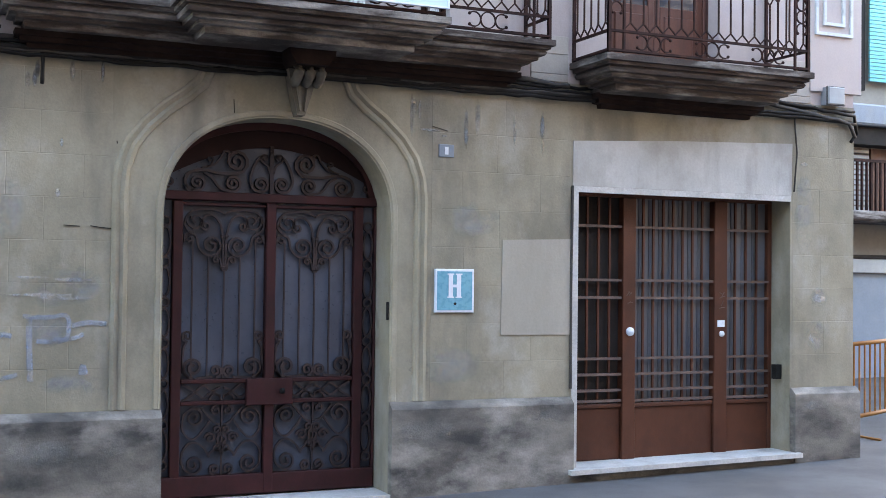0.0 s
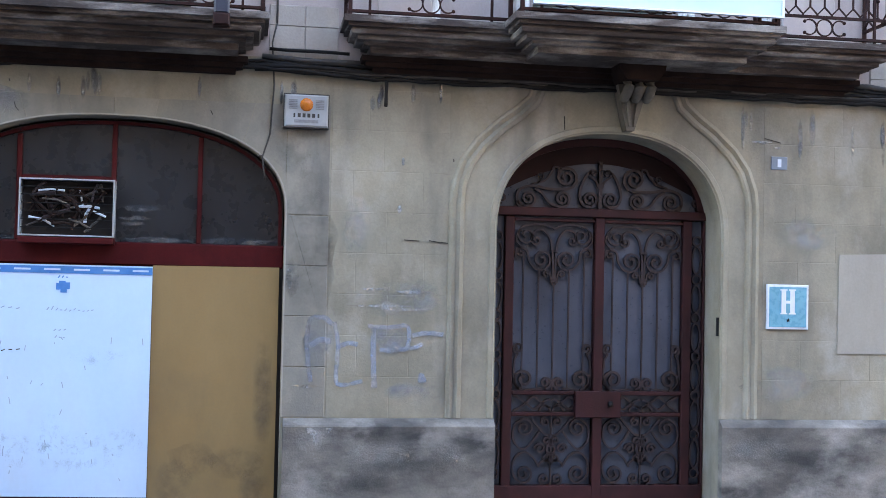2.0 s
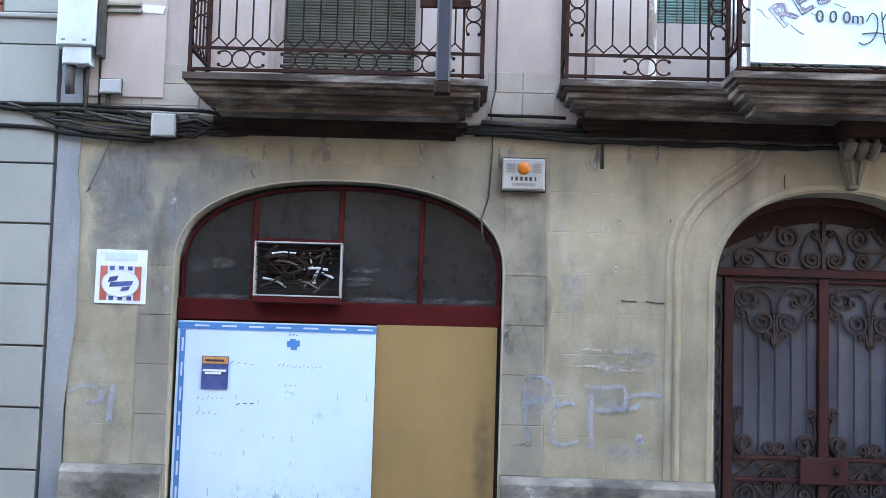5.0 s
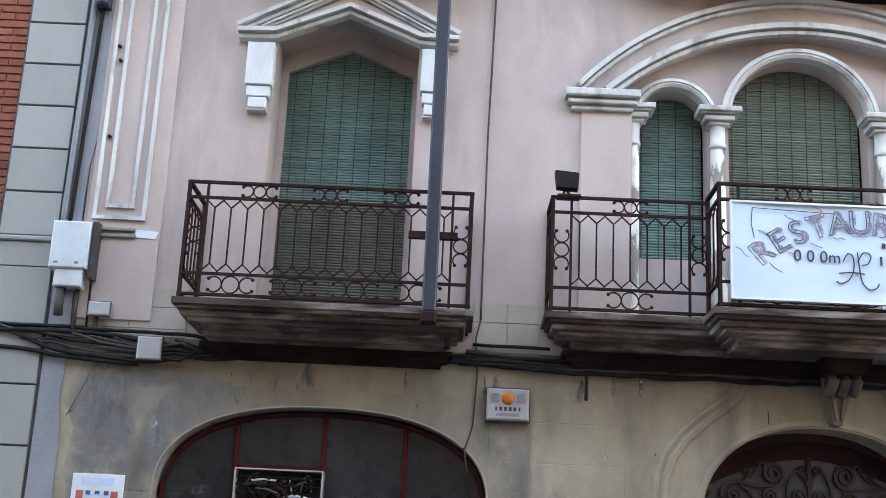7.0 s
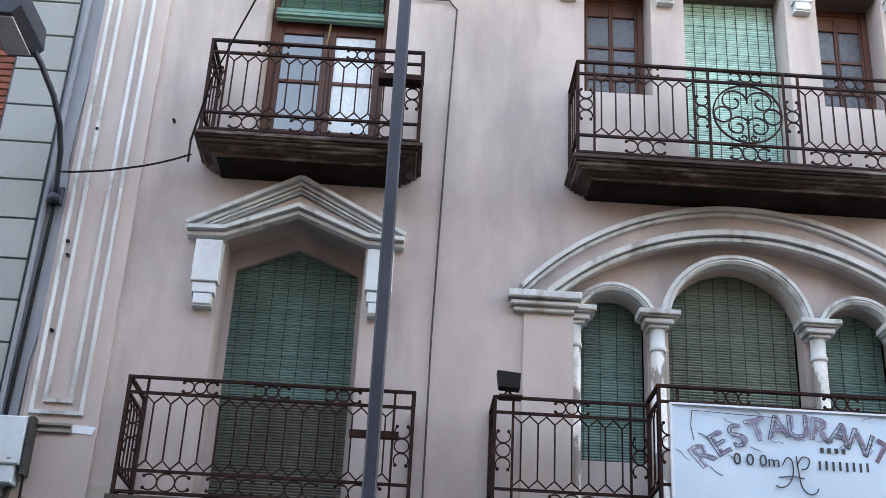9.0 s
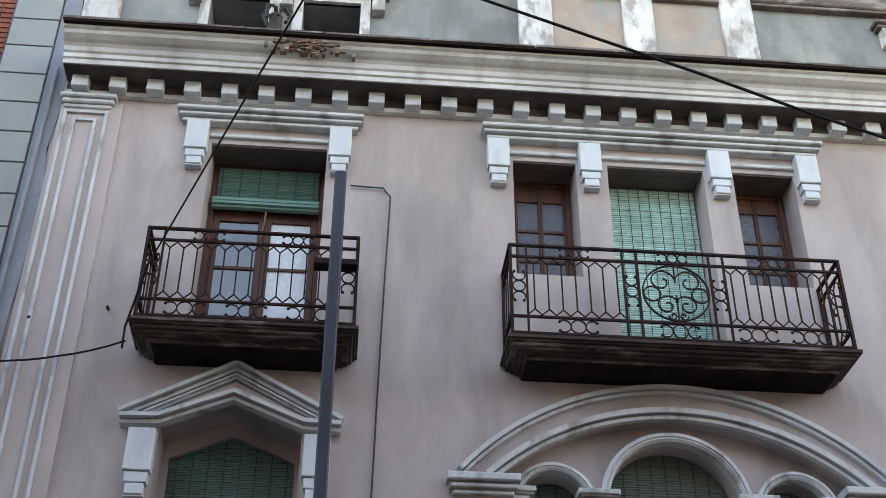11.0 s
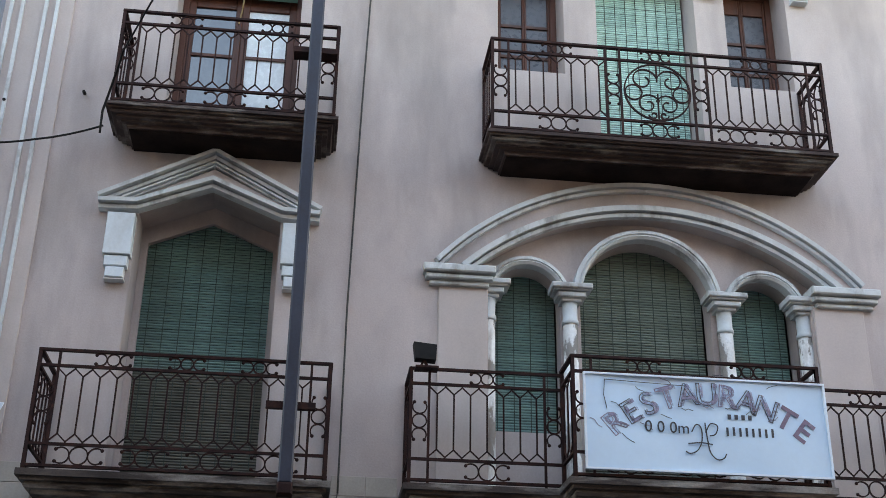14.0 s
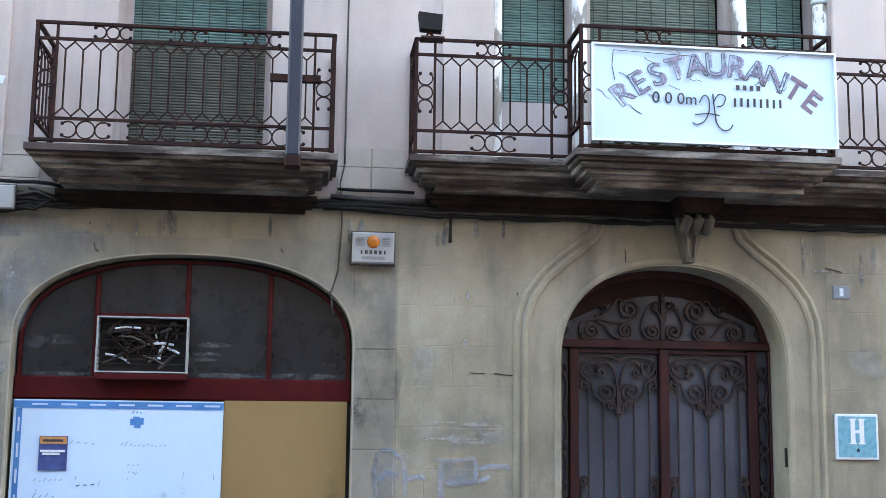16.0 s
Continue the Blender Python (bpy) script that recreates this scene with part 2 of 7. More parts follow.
SHOP_PANE = surface("grey_corrugated_shutter", (0.07105, 0.08323, 0.09947), (0.1269, 0.1421, 0.1624), 0.4, 2.0, 0.3, 30, 0.0, 0, 0.08, 0)
DARK = surface("dark_interior", (0.012, 0.010, 0.010), (0.022, 0.018, 0.016), 0.9, 3.0, 1, 20, 0, 0, 0.2, 0)
ROOM = surface("dim_room_plaster", (0.08, 0.065, 0.055), (0.1, 0.085, 0.07), 0.9, 1.0, 1, 20, 0, 0, 0.1, 0)
BOARD_WHITE = surface("white_hoarding_board", (0.455, 0.635, 0.84), (0.515, 0.695, 0.90), 0.45, 1.2, 0.6, 30, 0.0, 0, 0.02, 0,
                      (0.42, 0.52, 0.64), 1.6, 0.45, 0.5)
BOARD_BROWN = surface("brown_hardboard", (0.225, 0.145, 0.058), (0.30, 0.20, 0.083), 0.65, 0.7, 0.5, 60, 0.05, 0, 0.05, 0,
                      (0.15, 0.105, 0.06), 1.2, 0.6, 0.7)
BOARD_SMUDGE = worn_paint("faint_grey_smudge", (0.25, 0.31, 0.38), (0.30, 0.36, 0.43), 14.0, 0.50, 0.80, 0.36, True)
TAPE_BLUE = surface("blue_border_tape", (0.035, 0.175, 0.46), (0.06, 0.225, 0.54), 0.5, 4, 1, 30, 0, 0, 0.1, 0)
TAPE_TEXT = surface("pale_blue_print", (0.45, 0.58, 0.75), (0.5, 0.63, 0.8), 0.5, 4, 1, 30, 0, 0, 0.1, 0)
POSTER_BLUE = surface("dark_blue_print", (0.03, 0.05, 0.17), (0.06, 0.10, 0.28), 0.4, 9, 1, 30, 0, 0, 0.1, 0)
POSTER_ORANGE = surface("orange_print", (0.50, 0.22, 0.08), (0.58, 0.30, 0.12), 0.4, 9, 1, 30, 0, 0, 0.1, 0)
INK = surface("black_ink", (0.03, 0.03, 0.04), (0.05, 0.05, 0.06), 0.6, 9, 1, 30, 0, 0, 0.1, 0)
INK_FAINT = surface("faint_grey_ink", (0.26, 0.35, 0.47), (0.34, 0.44, 0.57), 0.6, 9, 1, 30, 0, 0, 0.1, 0)
SIGN_BLUE = surface("teal_enamel", (0.10, 0.31, 0.42), (0.13, 0.37, 0.48), 0.3, 4, 1, 30, 0, 0, 0.08, 0)
SIGN_WHITE = surface("white_enamel", (0.61, 0.68, 0.76), (0.68, 0.75, 0.83), 0.35, 4, 1, 30, 0, 0, 0.05, 0, (0.48, 0.5, 0.52), 9, 0.4)
SIGN_RED = surface("faded_red_print", (0.36, 0.09, 0.08), (0.44, 0.13, 0.11), 0.4, 9, 1, 30, 0, 0, 0.1, 0)
BANNER = surface("white_banner_sheet", (0.4717, 0.6298, 0.7742), (0.534, 0.6956, 0.833), 0.55, 1.5, 1, 30, 0.03, 0, 0.02, 0, (0.50, 0.62, 0.73), 3, 0.3)
BANNER_INK = surface("faded_purple_brown_letter", (0.10, 0.07, 0.115), (0.22, 0.16, 0.22), 0.6, 12, 1, 40, 0, 0, 0.1, 0,
                     (0.50, 0.52, 0.58), 9, 0.7)
BANNER_FADED = worn_paint("faded_lilac_letter", (0.26, 0.23, 0.33), (0.36, 0.33, 0.44), 16.0, 0.42, 0.60, 0.75)
GREY_PLASTIC = surface("grey_white_plastic", (0.2952, 0.3198, 0.3362), (0.369, 0.3936, 0.41), 0.5, 3, 1, 30, 0.03, 0, 0.05, 0, (0.30, 0.29, 0.27), 5, 0.5)
LIGHT_PLASTIC = surface("pale_blue_grey_box", (0.46, 0.55, 0.60), (0.54, 0.63, 0.68), 0.45, 3, 0.5, 30, 0.03, 0, 0.04, 0, (0.38, 0.39, 0.39), 4, 0.6)
ORANGE_LENS = surface("orange_beacon_lens", (0.50, 0.13, 0.012), (0.62, 0.19, 0.02), 0.2, 20, 1, 60, 0, 0, 0.15, 0)
GRILLE = surface("grey_speaker_grille", (0.18, 0.19, 0.2), (0.25, 0.26, 0.27), 0.6, 20, 1, 80, 0.2, 0, 0.2, 0)
CABLE = surface("black_cable_sheath", (0.007, 0.007, 0.0075), (0.014, 0.0135, 0.0135), 0.7, 9, 1, 60, 0, 0, 0.2, 0, spec=0.2)
CABLE_GREY = surface("dusty_grey_cable", (0.033, 0.0312, 0.03), (0.06, 0.057, 0.054), 0.75, 9, 1, 60, 0, 0, 0.2, 0)
CEMENT = surface("blue_grey_cement_strip", (0.1711, 0.1916, 0.2218), (0.2533, 0.2806, 0.3176), 0.9, 1.8, 0.4, 45, 0.3, 0, 0.12, 0,
                 (0.27, 0.265, 0.25), 3.0, 0.45, 0.5)
QUOIN = surface("grey_quoin_stone", (0.24, 0.26, 0.257), (0.295, 0.315, 0.31), 0.85, 1.0, 0.5, 50, 0.12, 0, 0.05, 0.05,
                (0.205, 0.218, 0.215), 1.2, 0.5, 0.5)
JOINT = surface("dark_joint", (0.07, 0.075, 0.08), (0.11, 0.115, 0.12), 0.9, 3, 1, 40, 0, 0, 0.1, 0)
BRICK = surface("red_brick", (0.19, 0.050, 0.032), (0.27, 0.080, 0.050), 0.85, 6, 1, 60, 0.3, 0, 0.15, 0.18)
MORTAR = surface("brick_mortar", (0.24, 0.15, 0.12), (0.29, 0.19, 0.155), 0.9, 4, 1, 60, 0.2, 0, 0.15, 0)
ATTIC_GREY = surface("bare_grey_render", (0.165, 0.178, 0.172), (0.285, 0.298, 0.288), 0.95, 1.3, 0.7, 45, 0.3, 0, 0.08, 0,
                     (0.40, 0.375, 0.34), 1.7, 0.5, 0.7, streak=(0.115, 0.108, 0.10), streak_amount=0.6, streak_scale=3.0, edge=(0.54, 0.70))
ATTIC_PALE = surface("flaking_limewash", (0.47, 0.46, 0.44), (0.70, 0.695, 0.68), 0.95, 3.0, 0.6, 45, 0.4, 0, 0.08, 0,
                     (0.27, 0.25, 0.225), 4.5, 0.8, 0.5, streak=(0.24, 0.20, 0.175), streak_amount=0.6, streak_scale=6.0, edge=(0.50, 0.58))
ATTIC_TAN = surface("tan_patched_render", (0.31, 0.245, 0.20), (0.44, 0.345, 0.28), 0.95, 2.0, 0.7, 45, 0.3, 0, 0.08, 0,
                    (0.29, 0.295, 0.285), 1.8, 0.75, 0.7, edge=(0.48, 0.62))
COPING = surface("stained_brown_coping", (0.0605, 0.044, 0.0396), (0.209, 0.165, 0.1485), 0.95, 1.6, 4.0, 45, 0.6, 0, 0.25, 0,
                 (0.36, 0.325, 0.30), 2.6, 0.7, 2.0, edge=(0.52, 0.66))
ASPHALT = surface("blue_grey_paving", (0.05625, 0.05925, 0.0645), (0.09375, 0.0975, 0.105), 0.85, 1.2, 1, 70, 0.3, 0, 0.2, 0, (0.055, 0.058, 0.064), 2.2, 0.7)
THRESHOLD = surface("pale_threshold_stone", (0.42, 0.42, 0.41), (0.52, 0.52, 0.51), 0.8, 3, 1, 50, 0.2, 0, 0.15, 0, (0.25, 0.24, 0.23), 6, 0.5)


PAINT_BLUE = worn_paint("pale_blue_spray_paint", (0.30, 0.345, 0.43), (0.37, 0.415, 0.50), 7.0, 0.34, 0.70, 0.62)
PAINT_HAZE = worn_paint("thin_blue_spray_haze", (0.27, 0.30, 0.36), (0.32, 0.35, 0.41), 5.0, 0.40, 0.75, 0.5, True)
PAINT_WHITE = worn_paint("white_scuff_paint", (0.40, 0.40, 0.39), (0.52, 0.52, 0.51), 11.0, 0.42, 0.66, 0.8)
PAINT_WASH = worn_paint("thin_whitewash", (0.36, 0.355, 0.33), (0.44, 0.43, 0.41), 4.0, 0.40, 0.75, 0.5, True)
PANE_DUST = worn_paint("thin_pane_dust", (0.16, 0.17, 0.18), (0.22, 0.23, 0.24), 14.0, 0.40, 0.75, 0.5, True)
GRIME = worn_paint("grey_grime", (0.07, 0.068, 0.066), (0.10, 0.098, 0.094), 3.5, 0.36, 0.78, 0.6, True)
RENDER_SKIM = worn_paint("blue_grey_skim_render", (0.1875, 0.1975, 0.2075), (0.2687, 0.2775, 0.285), 3.0, 0.30, 0.62, 0.62, True)
DRIP = worn_paint("pale_lime_drip", (0.30, 0.30, 0.285), (0.38, 0.375, 0.355), 9.0, 0.36, 0.70, 0.55, True)
WHITE_PATCH = surface("pale_repair_render", (0.308, 0.2889, 0.2472), (0.3685, 0.3445, 0.2966), 0.9, 1.6, 0.4, 45, 0.15, 0, 0.06, 0, (0.24, 0.22, 0.18), 3, 0.5, 0.4)
LINTEL = surface("pale_lintel_render", (0.3658, 0.3717, 0.3599), (0.472, 0.4779, 0.4661), 0.85, 1.2, 1.0, 45, 0.15, 0, 0.06, 0, (0.25, 0.235, 0.205), 2.0, 0.6, 0.8, streak=(0.19, 0.175, 0.155), streak_amount=0.45)
STREET_WALL = surface("grey_light_blocking_wall", (0.082, 0.080, 0.080), (0.122, 0.119, 0.118), 0.9, 0.5, 1, 20, 0, 0, 0.1, 0)
FAR_WALL = surface("far_facade_render", (0.20, 0.185, 0.165), (0.27, 0.25, 0.22), 0.9, 0.5, 1, 20, 0, 0, 0.1, 0)
GARAGE = surface("blue_grey_shutter_paint", (0.156, 0.2015, 0.26), (0.195, 0.2405, 0.299), 0.5, 2, 1, 30, 0, 0, 0.08, 0)
BARRIER = surface("orange_barrier_paint", (0.25, 0.095, 0.015), (0.3, 0.13, 0.025), 0.5, 6, 1, 40, 0, 0, 0.15, 0)
RUST_STAIN = surface("rust_stain", (0.2, 0.1, 0.06), (0.28, 0.15, 0.09), 0.9, 6, 1, 40, 0, 0, 0.2, 0)


# ---------- mesh tools ----------
class Shape:
    """Collects vertices and faces of one part, in world metres."""

    def __init__(self):
        self.v, self.f = [], []

    def add(self, verts, faces):
        k = len(self.v)
        self.v += [tuple(p) for p in verts]
        self.f += [tuple(i + k for i in q) for q in faces]
        return self

    def box(self, x0, x1, y0, y1, z0, z1, c=0.0):
        """A box with its front (low y) edges chamfered by c."""
        if c <= 0:
            vs = [(x, y, z) for x in (x0, x1) for y in (y0, y1) for z in (z0, z1)]
            fs = [(0, 1, 3, 2), (4, 6, 7, 5), (0, 4, 5, 1), (2, 3, 7, 6), (0, 2, 6, 4), (1, 5, 7, 3)]
            return self.add(vs, fs)
        ring = lambda y, d: [(x0 + d, y, z0 + d), (x1 - d, y, z0 + d), (x1 - d, y, z1 - d), (x0 + d, y, z1 - d)]
        vs = ring(y0, c) + ring(y0 + c, 0) + ring(y1, 0)
        fs = [(0, 1, 2, 3), (11, 10, 9, 8)]
        for a in (0, 4):
            for i in range(4):
                j = (i + 1) % 4
                fs.append((a + i, a + 4 + i, a + 4 + j, a + j))
        return self.add(vs, fs)

    def prism(self, poly, y0, y1):
        """A polygon in x, z drawn out from y0 to y1."""
        n = len(poly)
        vs = [(x, y0, z) for x, z in poly] + [(x, y1, z) for x, z in poly]
        fs = [tuple(range(n)), tuple(range(2 * n - 1, n - 1, -1))]
        fs += [(i, n + i, n + (i + 1) % n, (i + 1) % n) for i in range(n)]
        return self.add(vs, fs)

    def sweep(self, path, prof, closed=False):
        """A profile of (sideways, y) swept along a path in x, z."""
        n, k = len(path), len(prof)
        vs, fs = [], []
        for i, (x, z) in enumerate(path):
            a = path[(i - 1) % n] if closed or i else None
            b = path[(i + 1) % n] if closed or i < n - 1 else None
            d = []
            for p, q in ((a, (x, z)), ((x, z), b)):
                if p and q:
                    l = math.hypot(q[0] - p[0], q[1] - p[1]) or 1e-9
                    d.append(((q[0] - p[0]) / l, (q[1] - p[1]) / l))
            tx, tz = sum(e[0] for e in d), sum(e[1] for e in d)
            l = math.hypot(tx, tz) or 1e-9
            tx, tz = tx / l, tz / l
            s = 1.0 / max(0.45, tx * d[0][0] + tz * d[0][1])
            for u, y in prof:
                vs.append((x - tz * u * s, y, z + tx * u * s))
        for i in range(n if closed else n - 1):
            j = (i + 1) % n
            for m in range(k):
                o = (m + 1) % k
                fs.append((i * k + m, j * k + m, j * k + o, i * k + o))
        if not closed:
            fs += [tuple(range(k))[::-1], tuple((n - 1) * k + m for m in range(k))]
        return self.add(vs, fs)

    def bar(self, path, w, y0, y1, closed=False):
        return self.sweep(path, [(-w / 2, y0), (w / 2, y0), (w / 2, y1), (-w / 2, y1)], closed)

    def tube(self, pts, r, n=6):
        """A round tube through points in space."""
        pts = [Vector(p) for p in pts]
        vs, fs = [], []
        up = Vector((0.13, 0.31, 0.94))
        for i, p in enumerate(pts):
            t = (pts[min(i + 1, len(pts) - 1)] - pts[max(i - 1, 0)]).normalized()
            s = t.cross(up)
            if s.length < 0.1:
                s = t.cross(Vector((1, 0, 0)))
            s.normalize()
            u = s.cross(t)
            vs += [p + r * (math.cos(a) * s + math.sin(a) * u) for a in (2 * math.pi * k / n for k in range(n))]
        for i in range(len(pts) - 1):
            for k in range(n):
                fs.append((i * n + k, i * n + (k + 1) % n, (i + 1) * n + (k + 1) % n, (i + 1) * n + k))
        fs += [tuple(range(n))[::-1], tuple((len(pts) - 1) * n + k for k in range(n))]
        return self.add(vs, fs)

    def steps(self, x0, x1, d, prof):
        """A moulded slab on the wall: a rectangle x0..x1, out to -d, set in by the profile's (inset, z) from the top down."""
        vs, fs = [], []
        for s, z in prof:
            vs += [(x0 + s, 0.0, z), (x0 + s, -d + s, z), (x1 - s, -d + s, z), (x1 - s, 0.0, z)]
        for i in range(len(prof) - 1):
            a, b = 4 * i, 4 * i + 4
            for k in range(3):
                fs.append((a + k, b + k, b + k + 1, a + k + 1))
            fs.append((a + 3, b + 3, b, a))
        fs += [(0, 1, 2, 3), tuple(4 * len(prof) - 1 - k for k in range(4))]
        return self.add(vs, fs)

    def lathe(self, x, y, prof, n=14):
        """Turned round a vertical axis: (radius, z) from the bottom up."""
        vs, fs = [], []
        for r, z in prof:
            vs += [(x + r * math.cos(2 * math.pi * k / n), y + r * math.sin(2 * math.pi * k / n), z) for k in range(n)]
        for i in range(len(prof) - 1):
            for k in range(n):
                fs.append((i * n + k, i * n + (k + 1) % n, (i + 1) * n + (k + 1) % n, (i + 1) * n + k))
        fs += [tuple(range(n))[::-1], tuple((len(prof) - 1) * n + k for k in range(n))]
        return self.add(vs, fs)


ORIGIN = {}


def mesh_of(name, shape, mat, at=(0, 0, 0), smooth=False):
    me = bpy.data.meshes.new(name)
    me.from_pydata([(p[0] - at[0], p[1] - at[1], p[2] - at[2]) for p in shape.v], [], shape.f)
    me.materials.append(mat)
    bm = bmesh.new()
    bm.from_mesh(me)
    bmesh.ops.recalc_face_normals(bm, faces=bm.faces)
    bm.to_mesh(me)
    bm.free()
    if smooth:
        me.shade_smooth()
    return me


def solid(name, shape, mat, label="", category="", group="", kind="", smooth=False, at=(0, 0, 0)):
    """A top-level object made of one mesh."""
    ob = new(name, mesh_of(name, shape, mat, at, smooth))
    ob.location = at
    ORIGIN[ob.name] = Vector(at)
    return tagged(ob, label, category, group, kind)


def thing(name, at, label, category, group="", kind=""):
    """A top-level Empty at the base of a thing with parts."""
    ob = new(name)
    ob.location = at
    ob.empty_display_size = 0.1
    ORIGIN[ob.name] = Vector(at)
    return tagged(ob, label, category, group, kind)


def part(name, shape, mat, parent, label="", smooth=False):
    """One mesh under a thing or a part, given in world metres."""
    ob = new(name, mesh_of(name, shape, mat, ORIGIN[parent.name], smooth))
    ob.parent = parent
    ORIGIN[ob.name] = ORIGIN[parent.name]
    return tagged(ob, label)


def piece(name, me, parent, at, turn=0.0):
    """One of many alike pieces on a shared mesh, set at a place in the world."""
    ob = new(name, me)
    ob.parent = parent
    ob.location = Vector(at) - ORIGIN[parent.name]
    ob.rotation_euler = (0, 0, turn)
    return ob


def arc(cx, cz, r, a0, a1, n=24, rz=None):
    rz = rz or r
    return [(cx + r * math.cos(radians(a0 + (a1 - a0) * i / n)), cz + rz * math.sin(radians(a0 + (a1 - a0) * i / n))) for i in range(n + 1)]


def spiral(cx, cz, r, a0, turns, hand=1, r1=0.25, n=22):
    """A scroll that winds in from radius r to r1 * r."""
    return [(cx + r * (1 - (1 - r1) * i / n) * math.cos(radians(a0) + hand * 2 * math.pi * turns * i / n),
             cz + r * (1 - (1 - r1) * i / n) * math.sin(radians(a0) + hand * 2 * math.pi * turns * i / n)) for i in range(n + 1)]


def at_x(samples, x, col, side):
    """The height in samples of (x, low, high) at x; side picks the value where two samples share an x."""
    for i in range(len(samples) - 1):
        a, b = samples[i], samples[i + 1]
        if b[0] - a[0] < 1e-9:
            continue
        if (a[0] - 1e-7 <= x < b[0] - 1e-7) if side > 0 else (a[0] + 1e-7 < x <= b[0] + 1e-7):
            return a[col] + (b[col] - a[col]) * (x - a[0]) / (b[0] - a[0])
    return None


def pierced_wall(outer, holes, y0, y1):
    """A wall between y0 and y1 with its outline and openings as samples of (x, low, high)."""
    sh = Shape()
    xs = sorted({round(p[0], 4) for s in [outer] + holes for p in s})
    for xa, xb in zip(xs, xs[1:]):
        o = [at_x(outer, xa, 1, 1), at_x(outer, xa, 2, 1), at_x(outer, xb, 1, -1), at_x(outer, xb, 2, -1)]
        if None in o:
            continue
        cuts = []
        for h in holes:
            c = [at_x(h, xa, 1, 1), at_x(h, xa, 2, 1), at_x(h, xb, 1, -1), at_x(h, xb, 2, -1)]
            if None not in c:
                cuts.append(c)
        cuts.sort(key=lambda c: c[0] + c[2])
        lo = (o[0], o[2])
        for c in cuts + [[o[1], o[1], o[3], o[3]]]:
            quad = [(xa, lo[0]), (xb, lo[1]), (xb, c[2]), (xa, c[0])]
            if (c[0] - lo[0]) + (c[2] - lo[1]) > 1e-5:
                for y, order in ((y0, 1), (y1, -1)):
                    sh.add([(x, y, z) for x, z in quad], [(0, 1, 2, 3)[::order]])
            lo = (c[1], c[3])
    for loop_of, inward in [(outer, False)] + [(h, True) for h in holes]:
        loop = [(x, l) for x, l, h in loop_of] + [(x, h) for x, l, h in reversed(loop_of)]
        n = len(loop)
        for i in range(n):
            a, b = loop[i], loop[(i + 1) % n]
            if abs(a[0] - b[0]) + abs(a[1] - b[1]) > 1e-6:
                sh.add([(a[0], y0, a[1]), (b[0], y0, b[1]), (b[0], y1, b[1]), (a[0], y1, a[1])], [(0, 1, 2, 3)])
    return sh


def rect(x0, x1, z0, z1):
    return [(x0, z0, z1), (x1, z0, z1)]


def arched(cx, half, z0, spring, rise, n=20, power=2.0):
    """An opening with a flattened arch: from z0 up to the spring line and a rise above it."""
    out = []
    for i in range(n + 1):
        u = -math.cos(math.pi * i / n)
        out.append((cx + half * u, z0, spring + rise * max(0.0, 1 - abs(u) ** power) ** (1 / power)))
    return out


def writing(text, size, depth, bold=0.0):
    """The outline of some words in the built-in font, as a mesh shape in x, z, front at y = 0."""
    cu = bpy.data.curves.new("words", "FONT")
    cu.body, cu.size, cu.extrude, cu.offset = text, size, depth, bold
    cu.align_x = "CENTER"
    ob = bpy.data.objects.new("words", cu)
    me = bpy.data.meshes.new_from_object(ob)
    sh = Shape()
    sh.add([(p.co.x, -p.co.z, p.co.y) for p in me.vertices], [tuple(q.vertices) for q in me.polygons])
    bpy.data.objects.remove(ob)
    bpy.data.curves.remove(cu)
    bpy.data.meshes.remove(me)
    return sh


def outline(text, size, r):
    """The bare outline of some words in the built-in font, as thin cords."""
    cu = bpy.data.curves.new("words", "FONT")
    cu.body, cu.size, cu.fill_mode, cu.bevel_depth, cu.bevel_resolution, cu.resolution_u = text, size, "NONE", r, 0, 4
    cu.align_x = "CENTER"
    ob = bpy.data.objects.new("words", cu)
    me = bpy.data.meshes.new_from_object(ob)
    sh = Shape()
    sh.add([(p.co.x, -p.co.z * 0.4, p.co.y) for p in me.vertices], [tuple(q.vertices) for q in me.polygons])
    bpy.data.objects.remove(ob)
    bpy.data.curves.remove(cu)
    bpy.data.meshes.remove(me)
    return sh


def moved(sh, dx, dy, dz, turn=0.0):
    c, s = math.cos(turn), math.sin(turn)
    out = Shape()
    out.v = [(x * c - z * s + dx, y + dy, x * s + z * c + dz) for x, y, z in sh.v]
    out.f = list(sh.f)
    return out


# ---------- ground ----------
def slope(x):
    return 0.02 + 0.022 * (max(-30.0, min(30.0, x)) - 4.2)


sh = Shape()
gx = [-2000, -300, -30, -15, -6, -3, 0, 3, 6, 9, 14, 30, 300, 2000]
gy = [-2000, -300, -40, -20, -9, -4, -1.5, 0, 3, 20, 300, 2000]
sh.add([(x, y, slope(x)) for y in gy for x in gx],
       [(j * len(gx) + i, j * len(gx) + i + 1, (j + 1) * len(gx) + i + 1, (j + 1) * len(gx) + i)
        for j in range(len(gy) - 1) for i in range(len(gx) - 1)])
solid("ground", sh, ASPHALT, "blue-grey paved street, slightly sloping", "street", kind="structure")

